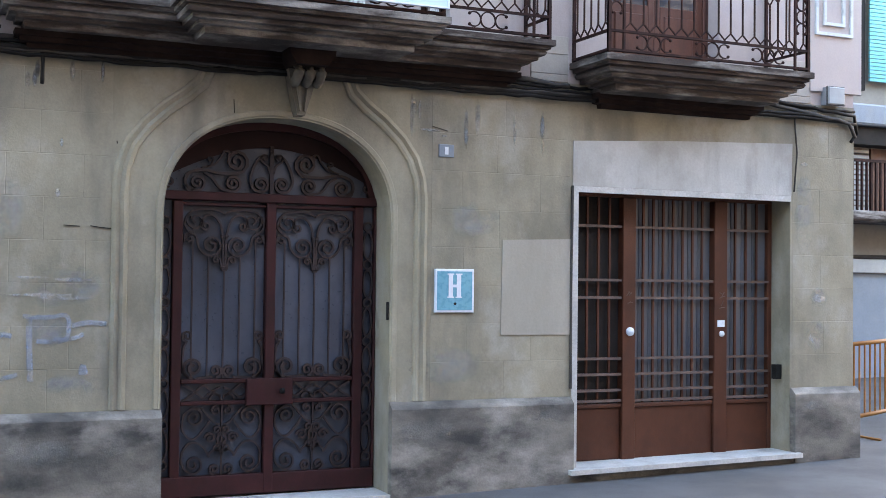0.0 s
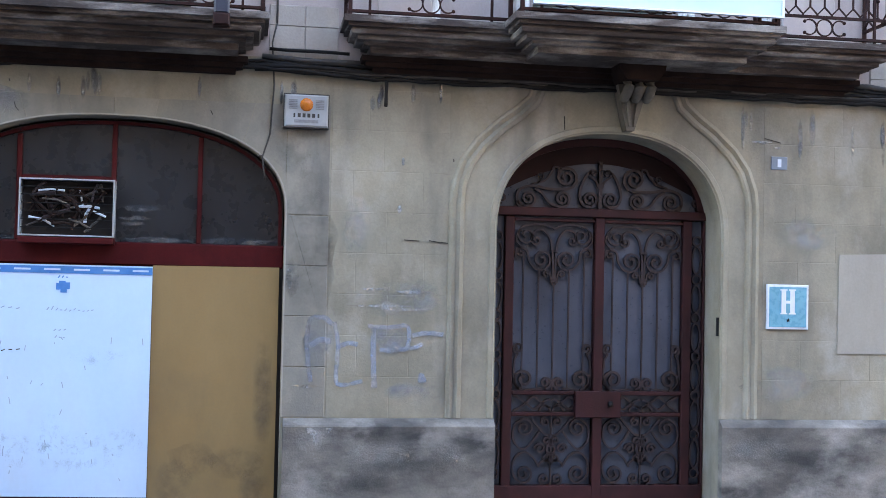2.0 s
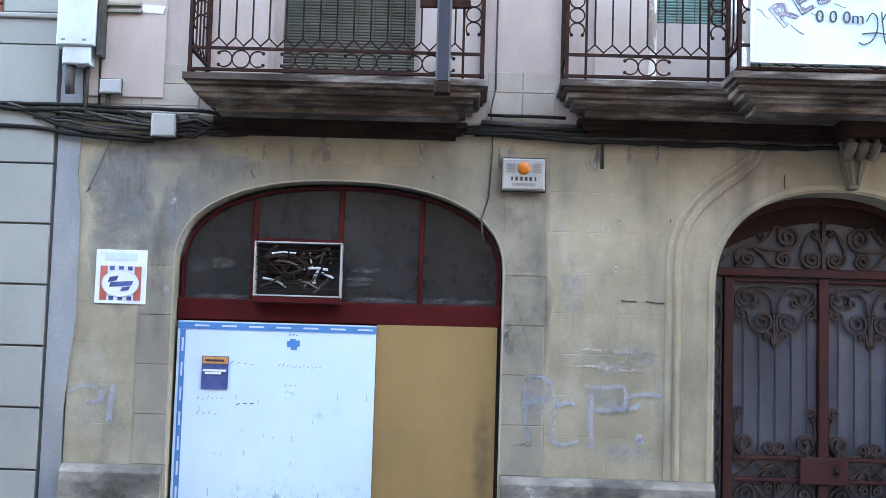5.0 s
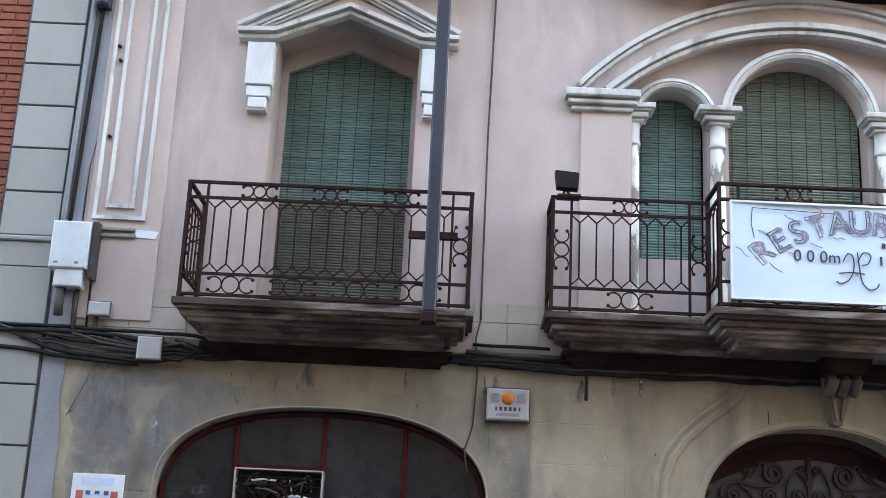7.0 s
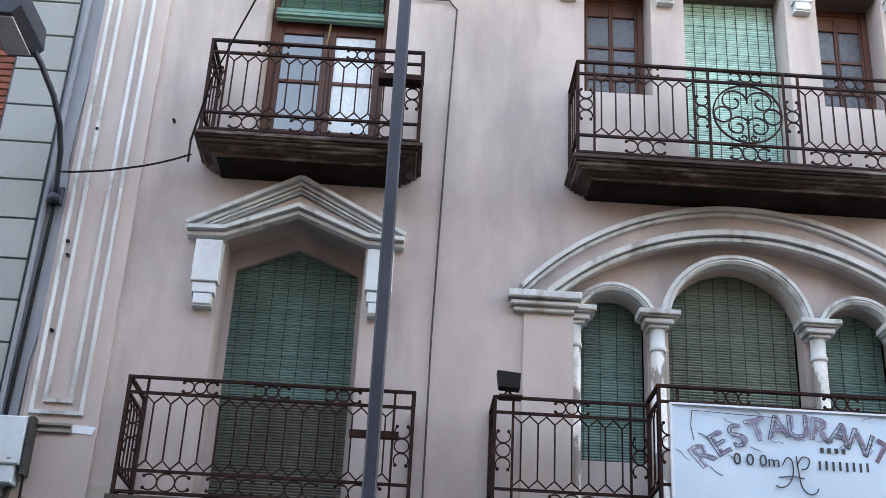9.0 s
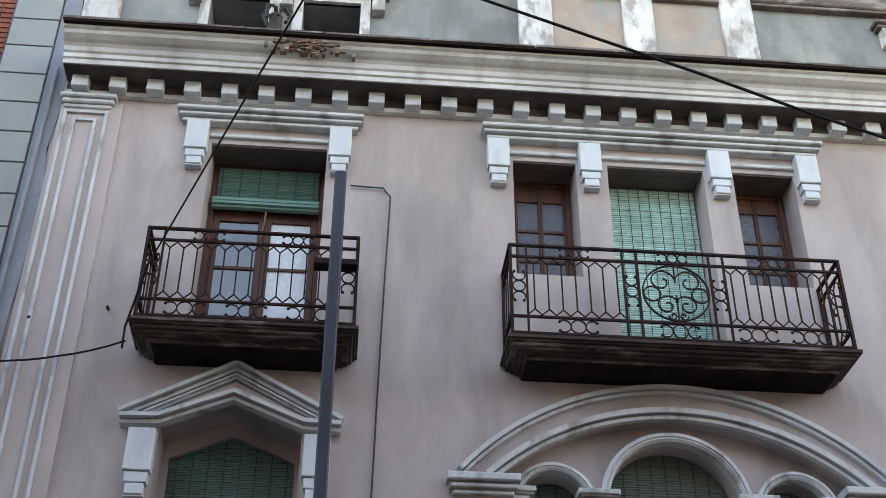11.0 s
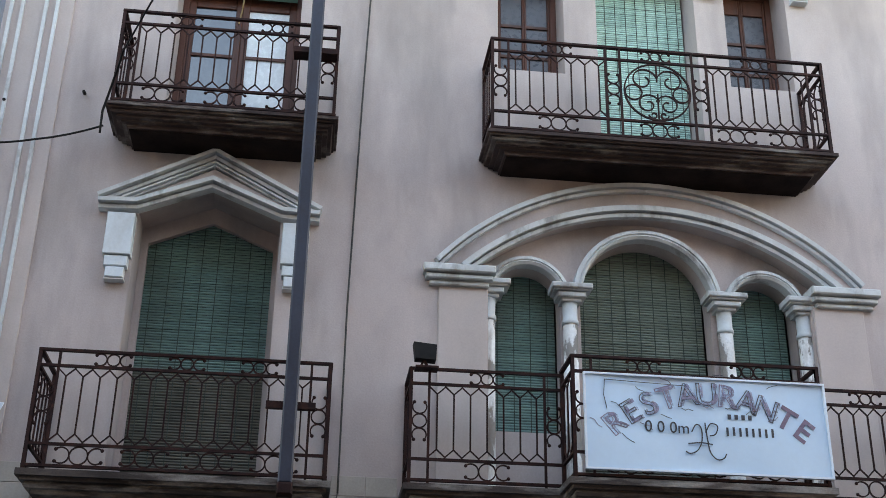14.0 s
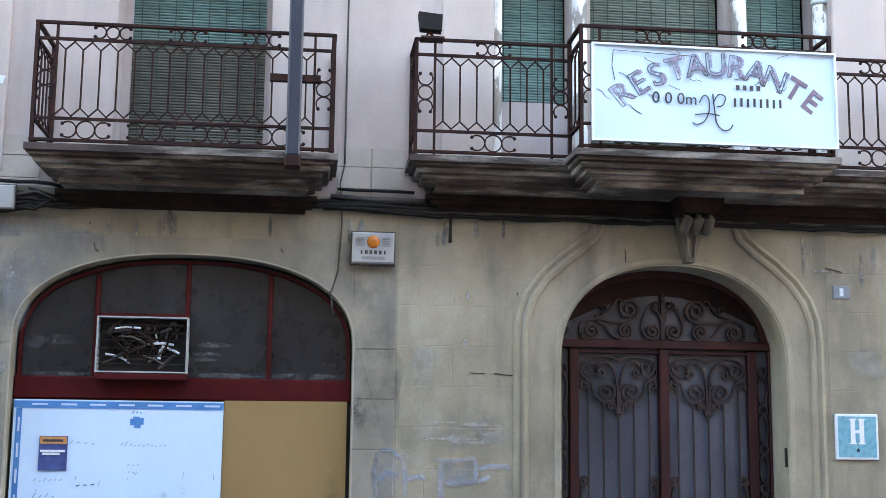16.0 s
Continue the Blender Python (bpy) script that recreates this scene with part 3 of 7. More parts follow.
# ---------- the house front: walls ----------
X0, X1 = -2.86, 8.12
GATE_C, GATE_HALF = 2.70, 0.865
shop_arch = arched(-0.91, 1.20, -0.3, 2.20, 0.635, 28, 2.35)
gate_arch = arched(GATE_C, GATE_HALF, -0.2, 2.12, 0.735, 28, 2.25)
shop_door = rect(5.165, 7.395, -0.1, 2.455)
ground_wall = pierced_wall(rect(X0, X1, -0.5, 3.30), [shop_arch, gate_arch, shop_door], 0.0, 0.55)
wall_ground = solid("wall_ground_floor", ground_wall, ASHLAR, "weathered beige sandstone ground-floor wall with arched openings", "wall", kind="structure")

ped_hole = [(-1.50, 3.46, 5.76), (-0.935, 3.46, 5.99), (-0.37, 3.46, 5.76)]
CX, CZ, CR = 2.67, 3.72, 2.27
tri_hole = []
for i in range(41):
    x = 1.14 + (4.20 - 1.14) * i / 40
    tri_hole.append((x, 0, CZ + math.sqrt(CR * CR - (x - CX) ** 2)))


def tri_low(x):
    return 3.53 if 1.32 < x < 4.02 else 5.41


big = []
for x, _, z in tri_hole:
    for e in (1.32, 4.02):
        if big and big[-1][0] < e <= x:
            ze = CZ + math.sqrt(CR * CR - (e - CX) ** 2)
            big += [(e, tri_low(e - 0.01), ze), (e, tri_low(e + 0.01), ze)]
    if not big or x - big[-1][0] > 1e-4:
        big.append((x, tri_low(x), max(z, 5.415)))
b5_hole = rect(5.50, 6.62, 3.45, 5.70)
w3_hole = rect(-1.40, -0.335, 6.45, 8.63)
w4_holes = [rect(1.41, 2.01, 7.36, 8.63), rect(2.31, 3.235, 6.45, 8.63), rect(3.52, 4.115, 7.36, 8.63)]
upper = pierced_wall(rect(X0, X1, 3.30, 9.60), [ped_hole, big, b5_hole, w3_hole] + w4_holes, 0.006, 0.55)
solid("wall_upper_floors", upper, STUCCO, "pinkish grey stucco wall of the upper floors", "wall", kind="structure")

# attic wall with small windows
att_holes = [rect(-1.61, -1.02, 9.75, 10.54), rect(-0.68, -0.10, 9.75, 10.54), rect(5.58, 6.17, 9.75, 10.54), rect(6.51, 7.09, 9.75, 10.54)]
attic = pierced_wall(rect(X0 + 0.02, X1 - 0.02, 9.60, 10.90), att_holes, 0.03, 0.5)
solid("wall_attic", attic, ATTIC_GREY, "bare grey weathered attic wall above the cornice", "wall", kind="structure")

# the house body behind the front
sh = Shape()
sh.box(X0, X0 + 0.3, 0.55, 9.0, -0.5, 10.9)
solid("wall_side_west", sh, FAR_WALL, "plain rendered side wall", "wall", kind="structure")
sh = Shape()
sh.box(X1 - 0.3, X1, 0.55, 9.0, -0.5, 10.9)
solid("wall_side_east", sh, FAR_WALL, "plain rendered side wall", "wall", kind="structure")
sh = Shape()
sh.box(X0, X1, 9.0, 9.3, -0.5, 10.9)
solid("wall_back", sh, FAR_WALL, "plain rendered back wall", "wall", kind="structure")
sh = Shape()
for z in (3.05, 5.98, 9.35, 10.70):
    sh.box(X0 + 0.3, X1 - 0.3, 0.55, 9.0, z, z + 0.2)
solid("ceiling", sh, ROOM, "dim plastered floors and ceilings inside", "ceiling", kind="structure")
sh = Shape()
for z0, z1 in ((-0.3, 3.05), (3.25, 5.98), (6.18, 9.35), (9.55, 10.7)):
    sh.box(X0 + 0.3, X1 - 0.3, 3.0, 3.1, z0, z1)
solid("wall_inner", sh, ROOM, "dim inner wall behind the windows", "wall", kind="structure")

# stone base course of the upper floors, between the balconies
for xs in ((X0 + 0.01, -2.42, -1.99), (0.145, 0.40, 0.64), (4.76, 5.11), (7.165, 7.62)):
    for xa, xb in zip(xs, xs[1:]):
        for z0, z1 in ((3.305, 3.363), (3.367, 3.528), (3.532, 3.68)):
            sh = Shape()
            sh.box(xa + 0.002, xb - 0.002, -0.004, 0.012, z0, z1, 0.003)
            solid("trim_base_course", sh, BASE_COURSE, "greyish beige stone base course under the stucco", "base course", "base course stones", kind="structure")

# plinth blocks
for n_, (xa, xb, z1) in enumerate(((X0, -2.13, 0.73), (0.31, 1.835, 0.735), (3.565, 5.15, 0.735), (7.40, X1 + 0.02, 0.75))):
    sh = Shape()
    sh.add([(x, y, z) for x in (xa, xb) for y, z in ((-0.075, -0.4), (-0.075, z1 - 0.055), (-0.068, z1 - 0.045), (-0.012, z1), (0.0, z1), (0.0, -0.4))],
           [(0, 1, 2, 3, 4, 5), (11, 10, 9, 8, 7, 6)] + [(k, (k + 1) % 6 + 0, (k + 1) % 6 + 6, k + 6) for k in range(6)])
    pl = solid("plinth", sh, PLINTH, "sooty stone plinth along the foot of the wall", "plinth", "plinths", kind="structure")

# cement strip and side edge next to the neighbour
sh = Shape()
zz = [-0.3 + 0.35 * i for i in range(33)]
rnd = random.Random(4)
edge = [(-2.86 + rnd.uniform(-0.02, 0.05), z) for z in zz]
sh.prism([(-3.02, zz[0])] + edge + [(-3.02, zz[-1])], -0.012, 0.3)
solid("trim_cement_strip", sh, CEMENT, "rough blue-grey cement strip between two houses", "trim", kind="structure")

# gate surround: ogee moulding
left_path = [(1.53, 0.74), (1.53, 2.30), (1.545, 2.45), (1.60, 2.605), (1.70, 2.745), (1.85, 2.885), (1.98, 2.98), (2.09, 3.08), (2.15, 3.22)]
right_path = [(5.34 - x, z) for x, z in left_path]
for path, hand in ((left_path, 1), (right_path, -1)):
    sh = Shape()
    prof = [(-0.06, 0.004), (-0.052, -0.016), (-0.025, -0.026), (-0.01, -0.014), (0.0, -0.006), (0.012, -0.012), (0.03, -0.022), (0.048, -0.016), (0.06, 0.004)]
    sh.sweep(path, prof)
    solid("trim_gate_moulding", sh, ASHLAR, "carved stone moulding curving round the gateway", "moulding", "gateway mouldings", kind="structure", smooth=False)
# raised band round the arch
band = arched(GATE_C, GATE_HALF + 0.005, 0.74, 2.12, 0.74, 30, 2.25)
path = [(p[0], p[2]) for p in band]
path = [(path[0][0], 0.74)] + path + [(path[-1][0], 0.74)]
sh = Shape()
sh.sweep(path, [(0.0, 0.003), (0.012, -0.012), (0.045, -0.012), (0.055, 0.003)])
solid("trim_arch_band", sh, ASHLAR, "narrow raised stone band round the gate arch", "moulding", kind="structure")

# carved corbel over the gate
cb = thing("corbel", (2.79, 0, 2.86), "carved stone corbel with three rolls under the balcony", "corbel", kind="structure")
sh = Shape()
sh.prism([(2.62, 3.40), (2.64, 3.28), (2.69, 3.21), (2.93, 3.21), (2.98, 3.28), (3.0, 3.40)], -0.36, 0.0)
# near-black block: the shade below the slab is in its colour
part("block", sh, SOOT_SHADE, cb)
for k in range(3):
    sh = Shape()
    x = 2.735 + 0.085 * k
    sh.tube([(x, -0.24, 3.215), (x, -0.27, 3.17), (x, -0.23, 3.13), (x, -0.15, 3.10)], 0.038, 10)
    part("roll", sh, CORBEL, cb, smooth=True)
sh = Shape()
sh.prism([(2.70, 3.21), (2.93, 3.21), (2.87, 3.0), (2.83, 2.87), (2.77, 2.87), (2.74, 3.0)], -0.12, 0.0)
sh.prism([(2.745, 3.2), (2.775, 3.2), (2.795, 2.9), (2.78, 2.9)], -0.145, -0.12)
sh.prism([(2.855, 3.2), (2.885, 3.2), (2.83, 2.9), (2.815, 2.9)], -0.145, -0.12)
part("tongue", sh, CORBEL, cb)

# shop-door surround: white painted edge and lintel
sh = Shape()
sh.bar([(5.185, 0.15), (5.185, 2.435), (7.39, 2.435)], 0.05, -0.014, 0.02)
solid("trim_shop_edge", sh, THRESHOLD, "whitewashed edge round the shop doorway", "trim", kind="structure")
sh = Shape()
sh.prism([(5.16, 2.462), (7.40, 2.462), (7.41, 2.93), (6.2, 2.885), (5.16, 2.83)], -0.008, 0.0)
solid("trim_shop_lintel", sh, LINTEL, "pale rendered lintel over the shop doorway", "lintel", kind="structure")
sh = Shape()
sh.prism([(4.51, 1.24), (5.15, 1.24), (5.15, 2.02), (4.52, 2.0)], -0.010, 0.0)
solid("trim_repair_patch", sh, WHITE_PATCH, "pale square repair patch in the stone wall", "patch", kind="structure")
sh = Shape()
sh.prism([(5.10, 0.15), (7.44, 0.185), (7.44, 0.145), (5.10, 0.11)], -0.13, 0.3)
solid("door_step", sh, THRESHOLD, "pale stone step at the shop door", "step", kind="structure")
sh = Shape()
sh.prism([(5.12, 0.105), (7.42, 0.14), (7.42, -0.1), (5.12, -0.1)], -0.06, 0.3)
solid("trim_step_riser", sh, PLINTH, "sooty stone riser under the shop step", "step", kind="structure")
sh = Shape()
sh.prism([(1.82, 0.03), (3.60, 0.04), (3.60, -0.3), (1.82, -0.3)], -0.06, 0.5)
solid("threshold", sh, THRESHOLD, "pale worn stone threshold under the gate", "threshold", kind="structure")


# ---------- balconies ----------
SLAB_PROFILE = [(0.0, 0.0), (0.0, -0.05), (0.028, -0.052), (0.03, -0.078), (0.062, -0.082), (0.05, -0.105), (0.062, -0.128), (0.10, -0.132), (0.102, -0.165), (0.15, -0.17), (0.152, -0.195), (0.20, -0.20), (0.205, -0.25)]


def balcony_slab(owner, x0, x1, d, ztop, drop=1.0, name="slab", inset=1.0, mat=None):
    sh = Shape()
    sh.steps(x0, x1, d, [(s * inset, ztop + z * drop) for s, z in SLAB_PROFILE])
    return part(name, sh, mat or SLAB, owner)


PITCH = 0.1165


def baluster_mesh(z0, z1, k=1.0, pitch=PITCH):
    """A slim bar that forks at both ends towards short studs on the rails."""
    sh = Shape()
    fork, stud = 0.075, 0.018
    sh.bar([(0, z0 + fork), (0, z1 - fork)], 0.0115 * k, -0.006, 0.006)
    for s in (-1, 1):
        sh.bar([(0, z1 - fork), (s * pitch / 2, z1 - stud)], 0.0095 * k, -0.005, 0.005)
        sh.bar([(0, z0 + fork), (s * pitch / 2, z0 + stud)], 0.0095 * k, -0.005, 0.005)
    sh.box(-pitch / 2 - 0.006 * k, -pitch / 2 + 0.006 * k, -0.006, 0.006, z1 - stud - 0.004, z1)
    sh.box(-pitch / 2 - 0.006 * k, -pitch / 2 + 0.006 * k, -0.006, 0.006, z0, z0 + stud + 0.004)
    return mesh_of("baluster", sh, IRON)


def ring_mesh(r):
    sh = Shape()
    sh.bar(arc(0, 0, r, 0, 360, 18)[:-1], 0.0095, -0.006, 0.006, True)
    return mesh_of("ring", sh, IRON)


def hook_mesh(r, side):
    """A ring left open towards one side (degrees), with a bead on each end."""
    sh = Shape()
    pts = arc(0, 0, r, side + 48, side + 312, 14)
    sh.bar(pts, 0.0095, -0.006, 0.006)
    for x, z in (pts[0], pts[-1]):
        sh.lathe(x, 0.0, [(0.006, z - 0.012), (0.013, z - 0.005), (0.013, z + 0.005), (0.006, z + 0.012)], 7)
    return mesh_of("scroll", sh, IRON)


RING = ring_mesh(0.052)
RING_BIG, RING_SMALL = ring_mesh(0.062), ring_mesh(0.044)
HOOK_UP, HOOK_DOWN = hook_mesh(0.052, 90), hook_mesh(0.052, 270)
HOOK_L, HOOK_R = hook_mesh(0.056, 180), hook_mesh(0.056, 0)
HOOK_SMALL_L, HOOK_SMALL_R = hook_mesh(0.044, 180), hook_mesh(0.044, 0)
BAL = {}


def rail_run(owner, start, turn, length, z0, h, ends=(True, True), motif=True, gap=None):
    """One straight run of railing from start, along +x turned by turn; z0 foot, h height; gap: a stretch left free for a centrepiece."""
    c, s = math.cos(turn), math.sin(turn)

    def put(name, me, u, z):
        return piece(name, me, owner, (start[0] + c * u, start[1] + s * u, z), turn)

    lev = (0.03, 0.17 * h / 0.85 + 0.01, h - 0.115, h)
    for i, z in enumerate(lev):
        sh = Shape()
        t = 0.012 if i in (1, 2) else 0.016
        sh.box(-0.01, length + 0.01, -t, t, z - 0.0095, z + 0.0095)
        put("rail", mesh_of("rail", sh, IRON), 0, z0)
    end = 0.135
    posts = [0, length] + ([end] if ends[0] else []) + ([length - end] if ends[1] else [])
    for u in posts:
        sh = Shape()
        t = 0.013 if u in (0, length) else 0.009
        sh.box(-t, t, -t, t, 0.0, h)
        put("post", mesh_of("post", sh, IRON), u, z0)
    u0, u1 = (end if ends[0] else 0.0), length - (end if ends[1] else 0.0)
    zb, zt = z0 + (lev[0] + lev[1]) / 2, z0 + (lev[2] + lev[3]) / 2
    for a, b in ([(u0, gap[0]), (gap[1], u1)] if gap else [(u0, u1)]):
        n = max(1, round((b - a) / PITCH))
        key = (round(lev[1], 3), round(lev[2], 3), round((b - a) / n, 4))
        if key not in BAL:
            BAL[key] = baluster_mesh(key[0], key[1], 1.0, key[2])
        for k in range(n):
            put("baluster", BAL[key], a + (b - a) * (k + 0.5) / n, z0)
        if not motif:
            continue
        m = max(1, int((b - a) / 0.44))
        for g in range(m):
            u = a + (b - a) * (g + 0.5) / m
            put("ring", RING_BIG, u, zb)
            put("scroll", HOOK_L, u - 0.118, zb)
            put("scroll", HOOK_R, u + 0.118, zb)
        m = max(1, int((b - a) / 0.58))
        for g in range(m):
            u = (a + b) / 2 + (g - (m - 1) / 2) * (b - a) * (0.29 if m == 3 else 1 / m)
            put("ring", RING_SMALL, u, zt)
            put("scroll", HOOK_SMALL_L, u - 0.09, zt)
            put("scroll", HOOK_SMALL_R, u + 0.09, zt)
    zm = z0 + (lev[1] + lev[2]) / 2
    for flag, u in ((ends[0], end / 2), (ends[1], length - end / 2)):
        if flag:
            put("ring", RING, u, zm)
            put("scroll", HOOK_UP, u, zm + 0.106)
            put("scroll", HOOK_DOWN, u, zm - 0.106)


def side_runs(owner, x0, x1, d, z0, h, back=0.0):
    rail_run(owner, (x0, -back, 0), -math.pi / 2, d - back - 0.001, z0, h, (False, False), False)
    rail_run(owner, (x1, -back, 0), -math.pi / 2, d - back - 0.001, z0, h, (False, False), False)


b1 = thing("balcony", (-0.93, 0, 3.26), "moulded stone balcony with rusty iron railing beside a steel mast", "balcony", "balconies")
balcony_slab(b1, -1.985, 0.135, 0.59, 3.494, 0.92)
rail_run(b1, (-1.945, -0.55, 0), 0, 2.037, 3.494, 0.86)
side_runs(b1, -1.945, 0.092, 0.55, 3.494, 0.86)

b2 = thing("balcony", (2.70, 0, 3.3), "long stepped stone balcony with iron railing and white banner", "balcony", "balconies")
balcony_slab(b2, 0.648, 4.75, 0.44, 3.546, 0.9)
balcony_slab(b2, 1.77, 3.70, 0.80, 3.551, 0.93, "slab_centre")
rail_run(b2, (0.688, -0.40, 0), 0, 1.13, 3.546, 0.864, (True, True))
rail_run(b2, (3.65, -0.40, 0), 0, 1.06, 3.546, 0.864, (True, True))
rail_run(b2, (1.82, -0.76, 0), 0, 1.83, 3.546, 0.90, (True, True))
side_runs(b2, 0.688, 4.71, 0.40, 3.546, 0.864)
side_runs(b2, 1.82, 3.65, 0.76, 3.546, 0.90, 0.38)

b3 = thing("balcony", (-0.87, 0, 6.27), "small upper balcony with stone slab and rusty iron railing", "balcony", "balconies")
balcony_slab(b3, -1.78, 0.04, 0.52, 6.443, 0.58, inset=0.8, mat=SLAB_DARK)
rail_run(b3, (-1.735, -0.48, 0), 0, 1.735, 6.443, 0.872)
side_runs(b3, -1.735, 0.0, 0.48, 6.443, 0.872)

b4 = thing("balcony", (2.70, 0, 6.27), "wide upper balcony with stone slab and scrolled iron railing", "balcony", "balconies")
balcony_slab(b4, 1.24, 4.18, 0.52, 6.443, 0.58, inset=0.8, mat=SLAB_DARK)
rail_run(b4, (1.284, -0.48, 0), 0, 2.854, 6.443, 0.888, gap=(0.959, 1.832))
side_runs(b4, 1.284, 4.138, 0.48, 6.443, 0.888)
# scrolled centre of the wide railing
cx, cz = 2.68, 6.443 + 0.482
for u in (-0.437, -0.313, 0.313, 0.437):
    sh = Shape()
    sh.box(cx + u - 0.009, cx + u + 0.009, -0.49, -0.47, 6.45, 7.33)
    part("post", sh, IRON, b4)
for u in (-0.375, 0.375):
    piece("ring", RING, b4, (cx + u, -0.48, cz))
    piece("scroll", HOOK_UP, b4, (cx + u, -0.48, cz + 0.106))
    piece("scroll", HOOK_DOWN, b4, (cx + u, -0.48, cz - 0.106))
for z, big, lft, rgt, d in ((6.443 + 0.109, RING_BIG, HOOK_L, HOOK_R, 0.118), (6.443 + 0.83, RING_SMALL, HOOK_SMALL_L, HOOK_SMALL_R, 0.09)):
    piece("ring", big, b4, (cx, -0.48, z))
    piece("scroll", lft, b4, (cx - d, -0.48, z))
    piece("scroll", rgt, b4, (cx + d, -0.48, z))
sh = Shape()
sh.bar(arc(cx, cz, 0.283, 0, 360, 40, 0.272)[:-1], 0.013, -0.487, -0.473, True)
part("hoop", sh, IRON, b4)
for s in (-1, 1):
    for pts in (arc(cx + s * 0.205, cz - 0.015, 0.072, 0, 360, 18),
                spiral(cx + s * 0.118, cz + 0.11, 0.12, 90 + s * 80, 1.15, -s, 0.28, 26),
                spiral(cx + s * 0.085, cz - 0.125, 0.105, 90 + s * 70, 1.25, -s, 0.22),
                spiral(cx + s * 0.045, cz - 0.225, 0.04, 90 - s * 90, 1.0, -s, 0.3)):
        sh = Shape()
        sh.bar(pts, 0.011, -0.486, -0.474)
        part("scroll", sh, IRON, b4)
sh = Shape()
sh.bar([(cx, cz - 0.272), (cx, cz - 0.02)], 0.012, -0.486, -0.474)
sh.bar([(cx, cz + 0.10), (cx, cz + 0.272)], 0.012, -0.486, -0.474)
part("stem", sh, IRON, b4)

b5 = thing("balcony", (6.13, 0, 3.2), "stone balcony with rusty iron railing near the house corner", "balcony", "balconies")
balcony_slab(b5, 5.12, 7.155, 0.59, 3.462, 1.0)
rail_run(b5, (5.16, -0.55, 0), 0, 1.955, 3.462, 0.865)
side_runs(b5, 5.16, 7.115, 0.55, 3.462, 0.865)

# undersides of the upper slabs, their shade painted on as near-black sheets
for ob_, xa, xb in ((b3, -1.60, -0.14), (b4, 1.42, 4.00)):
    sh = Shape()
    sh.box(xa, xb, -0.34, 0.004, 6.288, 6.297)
    part("underside", sh, SOOT_SHADE, ob_)

# dark coved bed under the first-floor slabs, soot and shade both in its colour
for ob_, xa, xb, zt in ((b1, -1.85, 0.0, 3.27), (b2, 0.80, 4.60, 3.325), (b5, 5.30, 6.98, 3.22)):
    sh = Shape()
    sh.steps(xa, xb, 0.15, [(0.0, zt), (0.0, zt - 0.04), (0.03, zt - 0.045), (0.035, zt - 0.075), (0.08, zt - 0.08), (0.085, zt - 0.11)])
    part("bed_moulding", sh, SOOT_SHADE, ob_)

# steel mast fixed to the two balconies
mast = thing("mast", (-0.18, -0.62, 3.37), "blue-grey square steel mast fixed to the balconies", "mast")
sh = Shape()
sh.box(-0.228, -0.128, -0.67, -0.58, 3.45, 7.88, 0.012)
part("pole", sh, MAST, mast)
sh = Shape()
sh.box(-0.233, -0.123, -0.675, -0.575, 3.37, 3.455, 0.012)
part("foot", sh, IRON, mast, "rusty steel foot")
for z, y1 in ((4.02, -0.55), (7.00, -0.47)):
    sh = Shape()
    sh.box(-0.35, -0.0, -0.60, y1, z - 0.025, z + 0.025)
    part("cross_arm", sh, IRON, mast, "rusty brown cross arm")

# floodlight on the long balcony
fl = thing("floodlight", (0.78, -0.42, 4.41), "small black floodlight on the balcony railing", "floodlight")
sh = Shape()
sh.prism([(0.692, 4.585), (0.865, 4.57), (0.86, 4.45), (0.707, 4.46)], -0.50, -0.40)
part("housing", sh, CABLE, fl)
sh = Shape()
sh.bar([(0.745, 4.40), (0.775, 4.46), (0.81, 4.40)], 0.015, -0.46, -0.43)
part("bracket", sh, IRON, fl)
sh = Shape()
sh.box(0.71, 0.88, -0.50, -0.38, 4.39, 4.405)
part("plate", sh, IRON, fl)


# ---------- blinds and windows ----------
def blind(x0, x1, z0, z1, y, mat, label, head=None, pitch=0.023, cords=6, cord_mat=None, dusty=0.0):
    """A hanging slatted blind: many thin slats and a few cords. head(x) gives the top edge."""
    ob = thing("blind", ((x0 + x1) / 2, y, z0), label, "blind", "window blinds")
    sh, low = Shape(), Shape()
    z = z0
    rb = random.Random(int(x0 * 100) + int(z0 * 10))
    while z < z1:
        a, b = x0, x1
        if head:
            xs = [x0 + (x1 - x0) * i / 160 for i in range(161)]
            ok = [x for x in xs if head(x) >= z]
            if not ok:
                break
            a, b = ok[0], ok[-1]
        j, t = rb.uniform(-0.002, 0.002), rb.uniform(-0.0012, 0.0012)
        (low if z < dusty else sh).add([(a, y + j, z + t), (b, y + j, z - t), (b, y - 0.006 + j, z + pitch * 0.3 - t), (a, y - 0.006 + j, z + pitch * 0.3 + t),
                (b, y + j, z + pitch * 0.86 - t), (a, y + j, z + pitch * 0.86 + t)], [(0, 1, 2, 3), (3, 2, 4, 5), (0, 5, 4, 1)])
        z += pitch
    part("slats", sh, mat, ob)
    if low.f:
        part("lower_slats", low, BLIND_DUSTY, ob, "dusty grey-green lower slats")
    sh = Shape()
    sh.box(x0, x1, y + 0.015, y + 0.02, z0, min(z1, min(head(x0 + 0.02), head(x1 - 0.02)) if head else z1))
    part("backing", sh, DARK, ob)
    for k in range(cords):
        x = x0 + (x1 - x0) * (k + 0.5) / cords
        zt = min(z1, head(x)) if head else z1
        sh = Shape()
        sh.box(x - 0.003, x + 0.003, y - 0.012, y - 0.007, z0, zt)
        part("cord", sh, cord_mat or CORD, ob)
    return ob


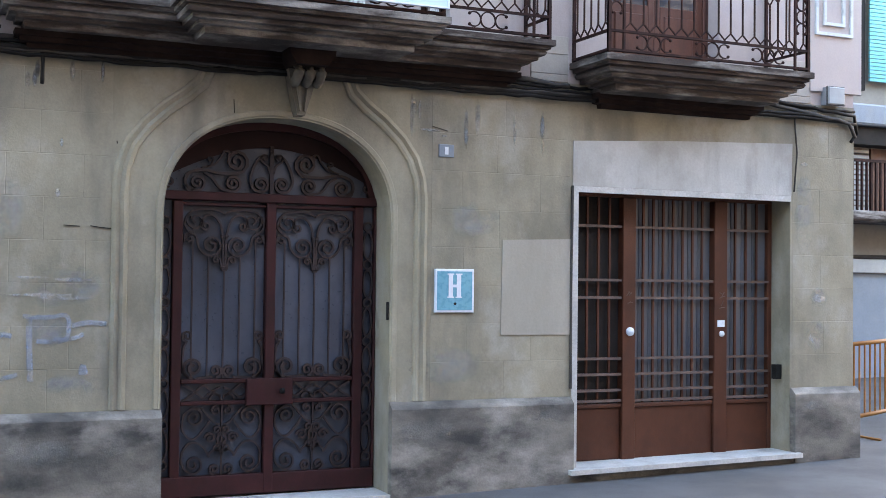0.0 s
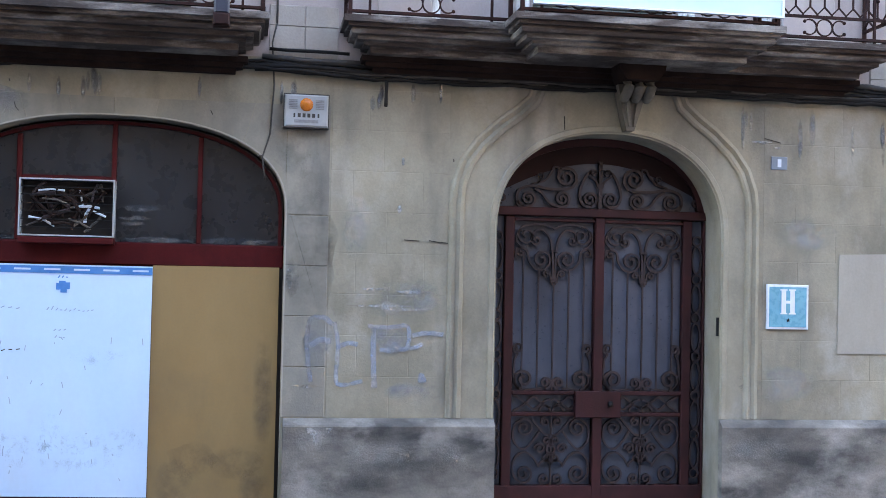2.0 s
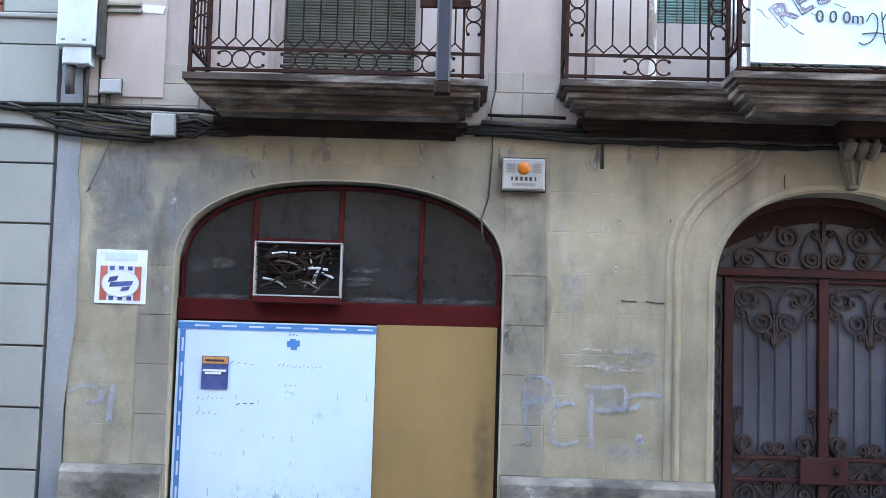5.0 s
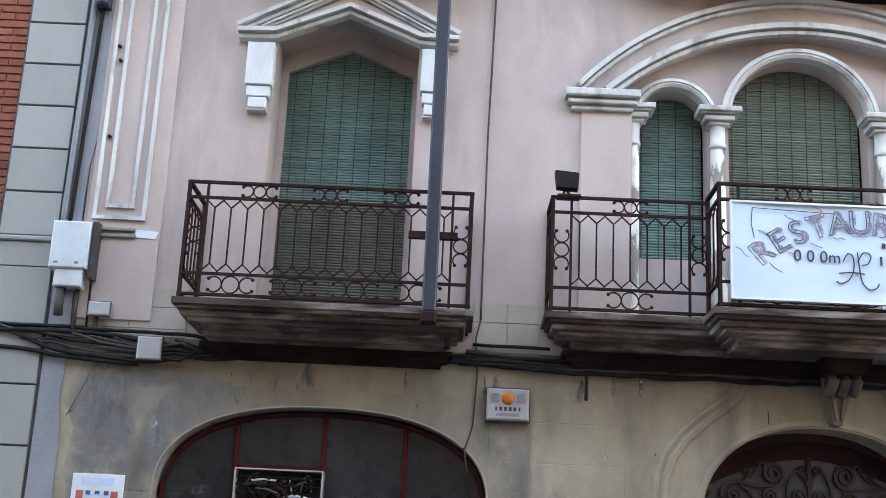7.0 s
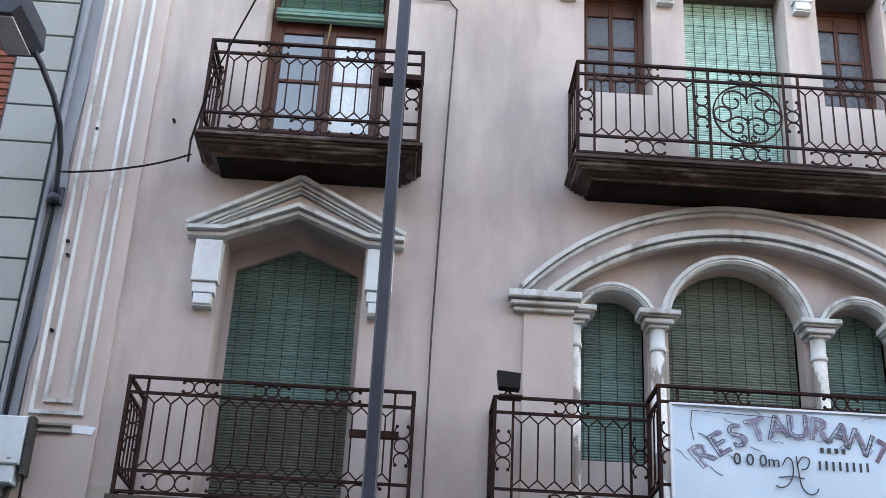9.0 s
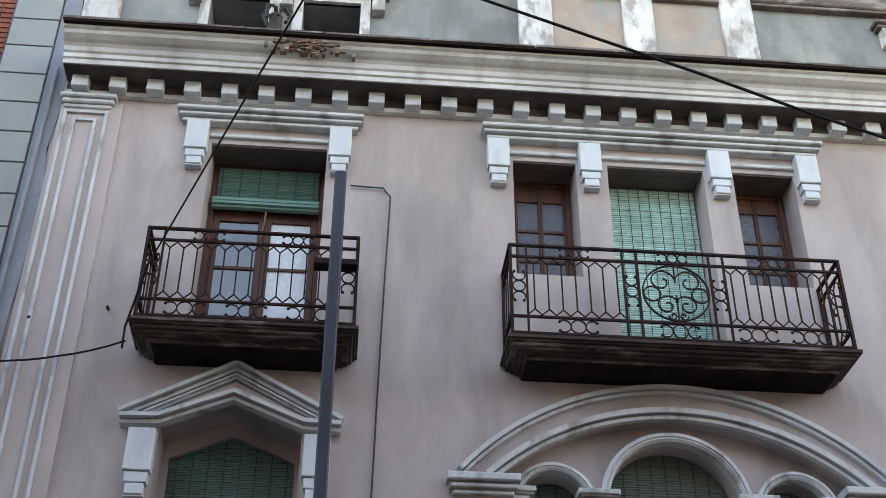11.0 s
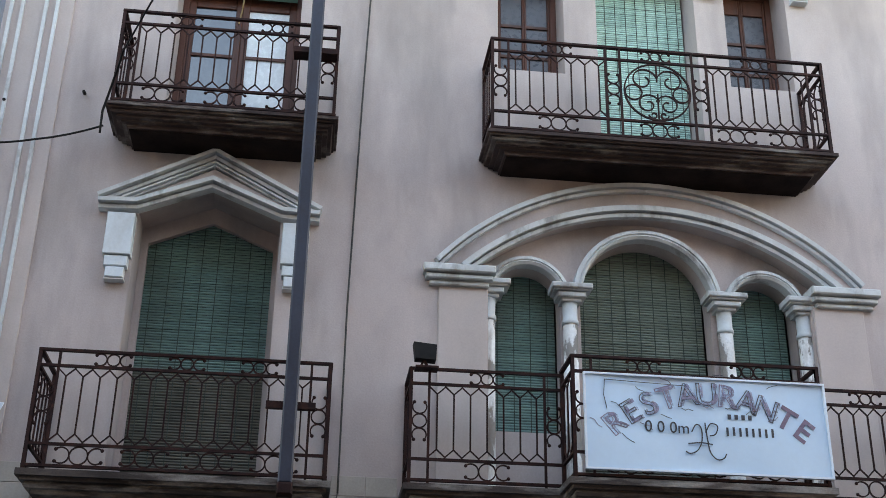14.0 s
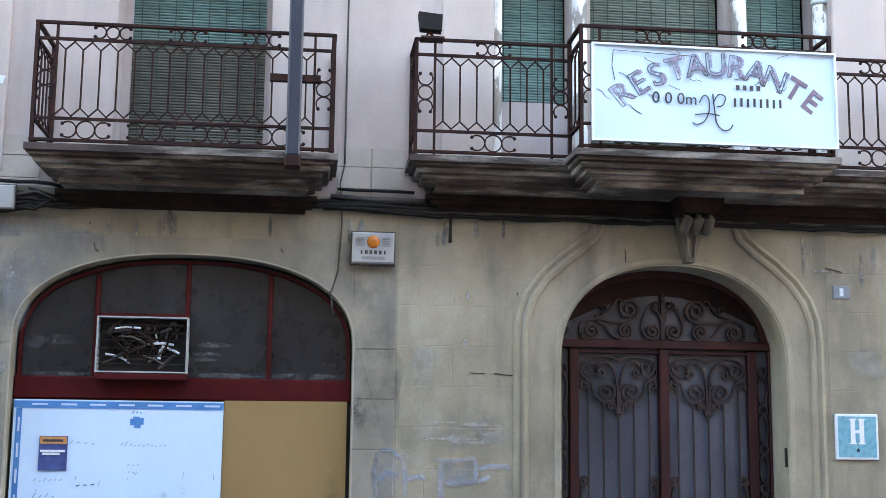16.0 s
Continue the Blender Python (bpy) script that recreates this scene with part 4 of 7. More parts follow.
def ped_head(x):
    return 5.76 + 0.17 * (1 - abs(x + 0.935) / 0.565)


# brown boards added to paint shade under the heads of the recessed windows
for x0, x1, z in ((-1.395, -0.34, 8.63), (1.415, 2.005, 8.63), (2.315, 3.23, 8.63), (3.525, 4.11, 8.63)):
    sh = Shape()
    n = 3
    for k in range(n):
        ya, yb = 0.02 + 0.30 * k / n, 0.02 + 0.30 * (k + 1) / n - 0.004
        sh.box(x0, x1, ya, yb, z - 0.016, z - 0.001)
    solid("trim_head_lining", sh, HEAD_SHADE, "added brown boards painting the shade under a window head", "lining", "window head linings", kind="structure")

# pointed window on the first floor
sh = pierced_wall([(-1.50, 3.46, 5.76), (-0.935, 3.46, 5.99), (-0.37, 3.46, 5.76)],
                  [[(-1.445, 3.461, 5.63), (-0.935, 3.461, 5.85), (-0.425, 3.461, 5.63)]], 0.36, 0.41)
solid("window_1", sh, STUCCO, "pointed inner frame of a shuttered balcony window", "window", kind="structure")
blind(-1.45, -0.42, 3.47, 5.95, 0.435, BLIND, "dark green slatted blind lowered over a pointed balcony window", ped_head, cords=8, dusty=4.55)

# three-light arched window
ARCHES = [(1.655, 0.285, 4.13, 5.24), (2.66, 0.55, 3.54, 5.27), (3.65, 0.285, 4.13, 5.24)]
holes = []
for c_, r_, lo_, sp_ in ARCHES:
    holes.append([(c_ - r_ * math.cos(math.pi * i / 24), lo_, sp_ + r_ * math.sin(math.pi * i / 24)) for i in range(25)])
tymp_outer = []
for i in range(49):
    x = 1.14 + (4.20 - 1.14) * i / 48
    tymp_outer.append((x, 3.53, CZ + math.sqrt(2.30 ** 2 - (x - CX) ** 2)))
solid("window_2", pierced_wall(tymp_outer, holes, 0.17, 0.34), STUCCO, "recessed pinkish wall with three arched window lights", "window", kind="structure")
for c_, r_, lo_, sp_ in ARCHES:
    sh = Shape()
    a0, a1 = (0, 180)
    w = 0.075 if r_ > 0.4 else 0.065
    pts = [(c_ + (r_ + 0.002) * math.cos(math.radians(180 - 180 * i / 28)), sp_ + (r_ + 0.002) * math.sin(math.radians(180 - 180 * i / 28))) for i in range(29)]
    sh.sweep(pts, [(0.0, 0.172), (0.0, 0.07), (0.02, 0.05), (w * 0.5, 0.06), (w * 0.55, 0.045), (w, 0.055), (w, 0.172)])
    solid("trim_window_arch", sh, WHITE_TRIM, "grey-white arch moulding over a window light", "moulding", "window arch mouldings", kind="structure")
    blind(c_ - r_ + 0.01, c_ + r_ - 0.01, lo_ + 0.01, sp_ + r_ + 0.02, 0.36, BLIND_OLD if r_ > 0.4 else BLIND,
          "faded green slatted blind in the middle arched window" if r_ > 0.4 else "green slatted blind in a narrow arched window",
          (lambda x, c=c_, r=r_, s=sp_: s + math.sqrt(max(0.0, (r + 0.02) ** 2 - (x - c) ** 2))), cords=9 if r_ > 0.4 else 4, dusty=4.6 if r_ > 0.4 else 0.0)


def column(x, half=False):
    ob = thing("column", (x, 0.11, 3.53), "slim white column with flaking paint and moulded capital", "column", "window columns", kind="structure")
    r = 0.062
    sh = Shape()
    sh.lathe(x, 0.11, [(r * 1.15, 3.53), (r * 1.15, 3.6), (r, 3.63), (r * 0.97, 5.03)], 16)
    part("shaft", sh, COLUMN_PAINT, ob, "flaking painted shaft", True)
    sh = Shape()
    sh.lathe(x, 0.11, [(r * 1.12, 5.02), (r * 1.12, 5.05), (r * 0.98, 5.07), (r * 1.0, 5.20), (r * 1.15, 5.215)], 16)
    part("neck", sh, WHITE_BLOCK, ob, smooth=True)
    sh = Shape()
    for e, za, zb in ((0.02, 5.205, 5.235), (0.055, 5.235, 5.28), (0.085, 5.285, 5.30), (0.105, 5.30, 5.345)):
        sh.box(x - r - e, x + r + e, 0.11 - r - e * 0.8, 0.18, za, zb, 0.008)
    part("capital", sh, WHITE_TRIM, ob)


column(2.01)
column(3.305)
column(1.335)
column(3.985)
# piers and imposts at both ends
for x0, x1, px0, px1 in ((0.79, 1.37, 0.92, 1.315), (4.00, 4.585, 4.03, 4.46)):
    sh = Shape()
    sh.box(px0, px1, -0.012, 0.02, 3.53, 5.26, 0.006)
    solid("trim_pier", sh, STUCCO_PALE, "slightly raised stucco pier beside the arched window", "pier", "window piers", kind="structure")
    sh = Shape()
    sh.box(x0 + 0.05, x1 - 0.05, -0.05, 0.1, 5.25, 5.283, 0.008)
    sh.box(x0 + 0.02, x1 - 0.02, -0.085, 0.1, 5.295, 5.333, 0.008)
    sh.box(x0 + 0.06, x1 - 0.06, -0.03, 0.1, 5.28, 5.35)
    sh.box(x0, x1, -0.12, 0.1, 5.345, 5.41, 0.01)
    solid("trim_impost", sh, WHITE_TRIM, "moulded grey-white impost carrying the big arch", "impost", "window imposts", kind="structure")
# the two mouldings of the big arch
for R, zc, x_half, w, out in ((2.41, 3.87, 1.80, 0.072, 0.065), (2.33, 3.73, 1.59, 0.088, 0.085)):
    a = math.degrees(math.asin(x_half / R))
    pts = [(2.685 + R * math.sin(math.radians(t)), zc + R * math.cos(math.radians(t))) for t in np.linspace(-a, a, 49)]
    sh = Shape()
    sh.sweep(pts, [(-w, 0.01), (-w, -out * 0.55), (-w * 0.66, -out * 0.6), (-w * 0.66, -out * 0.1), (-w * 0.5, -out * 0.1), (-w * 0.5, -out), (0.0, -out * 1.05), (0.012, 0.01)])
    solid("trim_big_arch", sh, WHITE_TRIM, "long grey-white moulded arch over the triple window", "moulding", "big arch mouldings", kind="structure")

# pediment over the pointed window
PX = -0.93
for pts, w, out, lab in (([(-1.80, 5.80), (PX, 6.262), (-0.06, 5.80)], 0.07, 0.13, "steep grey-white pediment moulding"),
                         ([(-1.62, 5.82), (PX, 6.185), (-0.24, 5.82)], 0.032, 0.085, "inner step of the pediment moulding"),
                         ([(-1.80, 5.755), (-1.50, 5.765), (PX, 6.0), (-0.36, 5.765), (-0.06, 5.755)], 0.075, 0.135, "lower pediment moulding following the pointed opening")):
    sh = Shape()
    sh.sweep(pts, [(-w / 2, 0.01), (-w / 2, -out * 0.62), (-w * 0.12, -out * 0.66), (-w * 0.12, -out * 0.2), (w * 0.05, -out * 0.2), (w * 0.05, -out), (w / 2, -out), (w / 2, 0.01)])
    solid("trim_pediment", sh, WHITE_TRIM, lab, "pediment", "pediment mouldings", kind="structure")
sh = Shape()
sh.prism([(-1.62, 5.80), (PX, 6.15), (-0.24, 5.80), (-0.36, 5.78), (PX, 6.02), (-1.50, 5.78)], -0.03, 0.01)
solid("trim_tympanum", sh, STUCCO_PALE, "plain tympanum of the pediment", "tympanum", kind="structure")


def bracket(x, z, w=0.225, k=1.0):
    sh = Shape()
    sh.box(x - w / 2, x + w / 2, -0.10, 0.01, z - 0.325 * k, z, 0.006)
    sh.box(x - w * 0.42, x + w * 0.42, -0.085, 0.01, z - 0.41 * k, z - 0.332 * k, 0.006)
    sh.box(x - w * 0.33, x + w * 0.33, -0.085, 0.01, z - 0.498 * k, z - 0.418 * k, 0.006)
    sh.box(x - w * 0.36, x + w * 0.36, -0.07, 0.01, z - 0.51 * k, z - 0.492 * k)
    solid("trim_bracket", sh, WHITE_BLOCK, "blue-white painted stepped bracket beside a window head", "bracket", "window brackets", kind="structure")


bracket(-1.61, 5.68, 0.212, 1.1)
bracket(-0.24, 5.68, 0.212, 1.1)
for x in (-1.535, -0.215):
    bracket(x, 8.82, 0.205)
for x in (1.265, 2.135, 3.375, 4.235):
    bracket(x, 8.81, 0.205)
# moulded heads of the upper windows
for x0, x1, bars in ((-1.74, -0.01, ((-1.42, -0.33),)), (1.11, 4.40, ((1.38, 2.02), (2.25, 3.26), (3.49, 4.12)))):
    sh = Shape()
    sh.box(x0 + 0.05, x1 - 0.05, -0.085, 0.01, 8.82, 8.855, 0.008)
    sh.box(x0 + 0.07, x1 - 0.07, -0.05, 0.01, 8.85, 8.92)
    sh.box(x0 + 0.02, x1 - 0.02, -0.125, 0.01, 8.868, 8.9, 0.008)
    sh.box(x0, x1, -0.16, 0.01, 8.913, 8.955, 0.01)
    solid("trim_window_head", sh, WHITE_TRIM, "moulded grey-white window head", "moulding", "window heads", kind="structure")
    for a, b in bars:
        sh = Shape()
        sh.box(a, b, -0.03, 0.01, 8.685, 8.725, 0.008)
        solid("trim_head_fillet", sh, WHITE_TRIM, "thin white fillet across the window head", "moulding", "window head fillets", kind="structure")


def casement(x0, x1, z0, z1, y, leaves, rows, panel=0.0, curtain=None, name="window_3", label="", t=0.055, s=0.06, top=0.06, glass=None):
    """A wooden window or balcony door: frame, leaves with glazing bars, panes."""
    ob = thing(name, ((x0 + x1) / 2, y, z0), label, "window", kind="structure")
    sh = Shape()
    sh.box(x0, x0 + t, y - 0.03, y + 0.04, z0, z1, 0.006)
    sh.box(x1 - t, x1, y - 0.03, y + 0.04, z0, z1, 0.006)
    sh.box(x0 + t, x1 - t, y - 0.03, y + 0.04, z1 - t, z1, 0.006)
    part("window_frame", sh, WOOD, ob)
    w = (x1 - x0 - 2 * t) / leaves
    for k in range(leaves):
        a = x0 + t + w * k
        b = a + w
        sh = Shape()
        sh.box(a, a + s, y - 0.015, y + 0.025, z0, z1 - t, 0.005)
        sh.box(b - s, b, y - 0.015, y + 0.025, z0, z1 - t, 0.005)
        sh.box(a + s, b - s, y - 0.015, y + 0.025, z1 - t - top, z1 - t, 0.005)
        sh.box(a + s, b - s, y - 0.015, y + 0.025, z0, z0 + s + panel, 0.005)
        lf = part("leaf", sh, WOOD, ob)
        if panel > 0.2:
            sh = Shape()
            sh.box(a + s + 0.04, b - s - 0.04, y - 0.028, y - 0.01, z0 + 0.08, z0 + panel - 0.02, 0.01)
            part("raised_panel", sh, WOOD, lf)
        g0, g1 = z0 + s + panel, z1 - t - top
        for r in range(rows):
            za, zb = g0 + (g1 - g0) * r / rows, g0 + (g1 - g0) * (r + 1) / rows
            sh = Shape()
            sh.box(a + s, b - s, y + 0.004, y + 0.010, za, zb)
            part("pane", sh, PANE_CURTAIN if curtain == k else glass or PANE, lf)
            if r:
                sh = Shape()
                sh.box(a + s, b - s, y - 0.012, y + 0.003, za - 0.014, za + 0.014)
                part("glazing_bar", sh, WOOD, lf)
    return ob


casement(-1.40, -0.335, 6.46, 8.63, 0.36, 2, 2, 0.47, 1, "window_3", "red-brown wooden balcony door with glazed leaves, one curtained white", top=0.58)
casement(1.41, 2.01, 7.37, 8.63, 0.36, 2, 3, 0.0, None, "window_4", "narrow red-brown wooden casement window", 0.06, 0.022, 0.17, PANE_DIM)
casement(3.52, 4.115, 7.37, 8.63, 0.36, 2, 3, 0.0, None, "window_5", "narrow red-brown wooden casement window", 0.06, 0.022, 0.17, PANE_DIM)
casement(2.31, 3.235, 6.46, 8.63, 0.42, 2, 4, 0.62, None, "window_6", "red-brown wooden balcony door behind a lowered blind")
casement(5.50, 6.62, 3.46, 5.70, 0.2, 2, 4, 0.55, None, "window_7", "red-brown wooden balcony door near the house corner")
blind(2.325, 3.22, 6.47, 8.60, 0.33, BLIND_BRIGHT, "pale bright green slatted blind lowered in a balcony doorway", cords=9)
# half-raised blind of the upper balcony door: hanging part and rolled part
rb = thing("blind", (-0.87, 0.28, 8.03), "green slatted blind rolled half up over a balcony door", "blind", "window blinds")
sh = Shape()
z = 8.20
while z < 8.56:
    sh.add([(-1.335, 0.30, z), (-0.40, 0.30, z), (-0.40, 0.292, z + 0.006), (-1.335, 0.292, z + 0.006), (-0.40, 0.30, z + 0.013), (-1.335, 0.30, z + 0.013)], [(0, 1, 2, 3), (3, 2, 4, 5)])
    z += 0.017
part("slats", sh, BLIND_GREEN, rb)
for k in range(7):
    a = 2 * math.pi * k / 7
    sh = Shape()
    sh.tube([(-1.36, 0.27 + 0.042 * math.cos(a), 8.145 + 0.042 * math.sin(a)), (-0.385, 0.27 + 0.042 * math.cos(a), 8.14 + 0.042 * math.sin(a))], 0.022, 6)
    part("rolled_slat", sh, BLIND_GREEN, rb)
for k in range(6):
    x = -1.30 + 0.172 * k
    sh = Shape()
    sh.box(x - 0.004, x + 0.004, 0.284, 0.289, 8.18, 8.56)
    part("cord", sh, CORD, rb)
sh = Shape()
sh.tube([(-0.86, 0.25, 8.05), (-0.87, 0.25, 7.90), (-0.89, 0.26, 7.78)], 0.008, 5)
part("cord", sh, BOARD_BROWN, rb)

# left pilaster: white fillets and its capital; the same at the right corner
for name_x, x0, x1, zt, zb in (("l", -2.77, -2.395, 8.885, 4.205), ("r", 7.66, 8.06, 8.885, 3.95)):
    for ins, lab in ((0.0, "outer"), (0.092, "inner")):
        sh = Shape()
        pts = [(x0 + ins, zb + ins), (x1 - ins, zb + ins), (x1 - ins, zt - ins), (x0 + ins, zt - ins)]
        sh.bar(pts, 0.028, -0.042, 0.01, True)
        solid("trim_pilaster_fillet", sh, WHITE_TRIM, "thin white %s fillet framing the corner pilaster" % lab, "moulding", "pilaster fillets", kind="structure")
    sh = Shape()
    sh.box(x0 - 0.03, x1 + 0.03, -0.04, 0.01, 8.935, 8.975, 0.008)
    sh.box(x0 - 0.05, x1 + 0.05, -0.07, 0.01, 8.975, 9.025, 0.012)
    sh.box(x0 - 0.07, x1 + 0.07, -0.10, 0.01, 9.025, 9.072, 0.012)
    solid("trim_pilaster_capital", sh, WHITE_TRIM, "small moulded capital of the corner pilaster", "capital", "pilaster capitals", kind="structure")
    sh = Shape()
    sh.box(x0 - 0.06, x1 + 0.135, -0.018, 0.01, 3.42, zt + 0.14, 0.004)
    solid("trim_pilaster", sh, STUCCO_PALE, "slightly raised stucco corner pilaster", "pilaster", "corner pilasters", kind="structure")
sh = Shape()
sh.box(-2.71, -2.45, -0.05, 0.0, 4.10, 4.125, 0.004)
sh.box(-2.70, -2.44, -0.045, 0.0, 4.05, 4.075, 0.004)
sh.box(-2.69, -2.46, -0.028, 0.0, 4.07, 4.105)
solid("vent", sh, ASHLAR_GREY, "small louvred vent with a chipped edge", "vent")
sh = Shape()
sh.prism([(-2.45, 4.06), (-2.29, 4.05), (-2.27, 4.11), (-2.44, 4.12)], -0.024, -0.018)
solid("trim_white_patch", sh, SIGN_WHITE, "white plaster patch beside the vent", "patch", kind="structure")

# ---------- cornice, attic, terrace ----------
sh = Shape()
prof = [(0.0, 9.08), (0.045, 9.09), (0.045, 9.237), (0.30, 9.24), (0.305, 9.29), (0.325, 9.30), (0.325, 9.345), (0.345, 9.36), (0.36, 9.40), (0.385, 9.425), (0.42, 9.44),
        (0.465, 9.47), (0.48, 9.50), (0.505, 9.515), (0.505, 9.545), (0.49, 9.56), (0.0, 9.60)]
n_ = len(prof)
vs, fs = [], []
for i, x in enumerate((X0 + 0.04, 8.2)):
    vs += [(x, -o, z) for o, z in prof]
fs = [(k, k + 1, n_ + k + 1, n_ + k) for k in range(n_ - 1)] + [tuple(range(n_))[::-1], tuple(range(n_, 2 * n_))]
sh.add(vs, fs)
solid("cornice", sh, CORNICE, "heavy weathered moulded cornice", "cornice", kind="structure")
sh = Shape()
rnd = random.Random(7)
px = X0 + 0.03
while px < 8.2:
    ln = rnd.uniform(0.7, 1.4)
    sh.box(px, min(px + ln, 8.2) - 0.01, -0.56, -0.1, 9.565 + rnd.uniform(-0.004, 0.006), 9.59 + rnd.uniform(-0.004, 0.006))
    px += ln
solid("trim_cornice_tiles", sh, COPING, "dark edge tiles along the top of the cornice", "tiles", kind="structure")
# brown sheets add painted shade to the gaps behind the dentils
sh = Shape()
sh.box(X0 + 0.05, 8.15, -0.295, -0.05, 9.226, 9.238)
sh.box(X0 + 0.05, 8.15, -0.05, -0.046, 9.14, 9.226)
solid("trim_cornice_soffit", sh, SOFFIT, "brown sheets painting the soffit shade behind the dentil blocks", "soffit", kind="structure")
# added black strip: painted shade where the tiles overhang the cornice
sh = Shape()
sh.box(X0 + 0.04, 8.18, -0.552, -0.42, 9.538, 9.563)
solid("trim_cornice_drip", sh, SOOT_SHADE, "near-black strip painting the shade line under the cornice tiles", "drip edge", kind="structure")
# crumbled stretch of the cornice, bare brick showing
rk = random.Random(17)
brk = thing("trim_cornice_rubble", (-0.55, -0.4, 9.45), "crumbled stretch of cornice with bare red rubble", "rubble", kind="structure")
for k in range(80):
    t = rk.uniform(0, 1)
    x = -0.55 + rk.gauss(0.0, 0.17)
    w_, h_ = rk.uniform(0.012, 0.034), rk.uniform(0.010, 0.026)
    y_, z_ = -0.41 - 0.085 * t, 9.43 + 0.085 * t
    sh = Shape()
    sh.prism([(x - w_, z_ - h_), (x + w_ * 0.8, z_ - h_ * 0.9), (x + w_, z_ + h_ * 0.6), (x - w_ * 0.3, z_ + h_), (x - w_ * 0.9, z_ + h_ * 0.5)], y_ - 0.022, y_ + 0.06)
    part("rubble_stone", sh, rk.choice([RUST_STAIN, COPING, COPING, RUST_STAIN, CORBEL, COPING, ATTIC_TAN]), brk)
den = Shape()
den.box(-0.075, 0.075, -0.16, -0.04, -0.065, 0.065, 0.006)
dm = mesh_of("dentil", den, WHITE_BLOCK)
dentil_row = thing("dentil_course", (2.6, 0, 9.1), "row of square grey-white dentil blocks under the cornice", "dentils", kind="structure")
k = 0
x = -2.67
while x < 8.1:
    piece("dentil", dm, dentil_row, (x, 0.0, 9.165))
    x += 0.3465
    k += 1

# pilasters, panels and coping of the attic
for x0, x1, mat in ((-2.84, -2.48, ATTIC_PALE), (1.52, 1.87, ATTIC_PALE), (2.61, 2.94, ATTIC_PALE), (3.66, 4.01, ATTIC_PALE), (7.70, 8.08, ATTIC_PALE)):
    sh = Shape()
    sh.box(x0, x1, -0.03, 0.03, 9.60, 10.98, 0.008)
    solid("trim_attic_pilaster", sh, mat, "flaking pale pilaster strip on the attic wall", "pilaster", "attic pilasters", kind="structure")
for x0, x1 in ((1.87, 2.61), (2.94, 3.66)):
    sh = Shape()
    sh.box(x0, x1, 0.012, 0.03, 9.60, 10.86)
    solid("trim_attic_panel", sh, ATTIC_TAN, "tan patched panel on the attic wall", "panel", "attic panels", kind="structure")
sh = Shape()
sh.box(X0, 1.52, -0.045, 0.3, 10.86, 10.90, 0.008)
sh.box(4.01, X1, -0.045, 0.3, 10.86, 10.90, 0.008)
sh.box(1.87, 2.61, -0.05, 0.3, 10.86, 10.93, 0.008)
sh.box(2.94, 3.66, -0.05, 0.3, 10.86, 10.93, 0.008)
sh.box(X0 - 0.02, X1, -0.03, 0.3, 10.935, 11.20, 0.015)
sh.box(X0 - 0.02, X1, -0.045, 0.3, 11.205, 11.25, 0.015)
solid("coping", sh, COPING, "stained brown coping of the terrace wall", "coping", kind="structure")
for ax, aw in ((-0.85, 1.0), (6.34, 1.0)):
    sh = Shape()
    sh.box(ax - 1.05, ax + 1.06, -0.12, 0.03, 10.66, 10.705, 0.01)
    sh.box(ax - 1.02, ax + 1.03, -0.085, 0.03, 10.62, 10.66, 0.008)
    solid("trim_attic_head", sh, COPING, "stained moulded head over the attic windows", "moulding", "attic window heads", kind="structure")
    for o in (-0.91, -0.005, 0.93):
        sh = Shape()
        sh.box(ax + o - 0.065, ax + o + 0.065, -0.08, 0.03, 10.40, 10.62, 0.006)
        solid("trim_attic_bracket", sh, ATTIC_PALE, "flaking white bracket beside an attic window", "bracket", "attic brackets", kind="structure")
    for a, b in ((ax - 0.76, ax - 0.17), (ax + 0.17, ax + 0.75)):
        sh = Shape()
        sh.bar([(a - 0.05, 9.6), (a - 0.05, 10.59), (b + 0.05, 10.59), (b + 0.05, 9.6)], 0.10, -0.01, 0.06)
        solid("trim_attic_surround", sh, ATTIC_PALE, "flaking white surround of an attic window", "window surround", "attic window surrounds", kind="structure")
# old chimney flue stub on the cornice between the attic windows
fx = thing("flue_pipe", (-0.93, -0.15, 9.59), "short rusty flue pipe with a broken cowl on the cornice", "pipe")
sh = Shape()
sh.lathe(-0.93, -0.14, [(0.065, 9.56), (0.065, 10.12), (0.075, 10.14)], 12)
part("pipe", sh, CABLE_GREY, fx, smooth=True)
sh = Shape()
for a in range(5):
    sh.tube([(-0.93 + 0.1 * math.cos(a * 1.25), -0.14 + 0.1 * math.sin(a * 1.25), 10.08), (-0.93 + 0.14 * math.cos(a * 1.25 + 0.3), -0.14 + 0.13 * math.sin(a * 1.25 + 0.3), 10.20), (-0.93 + 0.07 * math.cos(a * 1.25 + 0.5), -0.14, 10.30)], 0.022, 5)
part("cowl", sh, CABLE_GREY, fx)

terr = thing("terrace_railing", (2.6, 0.12, 11.25), "thin iron railing with forked bars along the roof terrace", "railing")
run_z = 11.25


def terrace_run(x0, x1):
    for z in (0.02, 0.86, 1.0):
        sh = Shape()
        sh.box(x0, x1, 0.11, 0.13, run_z + z - 0.009, run_z + z + 0.009)
        part("rail", sh, IRON, terr)
    key = (0.03, 0.86)
    if key not in BAL:
        BAL[key] = baluster_mesh(*key, 1.0, 0.107)
    n = round((x1 - x0) / 0.107)
    for k in range(n):
        piece("baluster", BAL[key], terr, (x0 + (x1 - x0) * (k + 0.5) / n, 0.12, run_z))


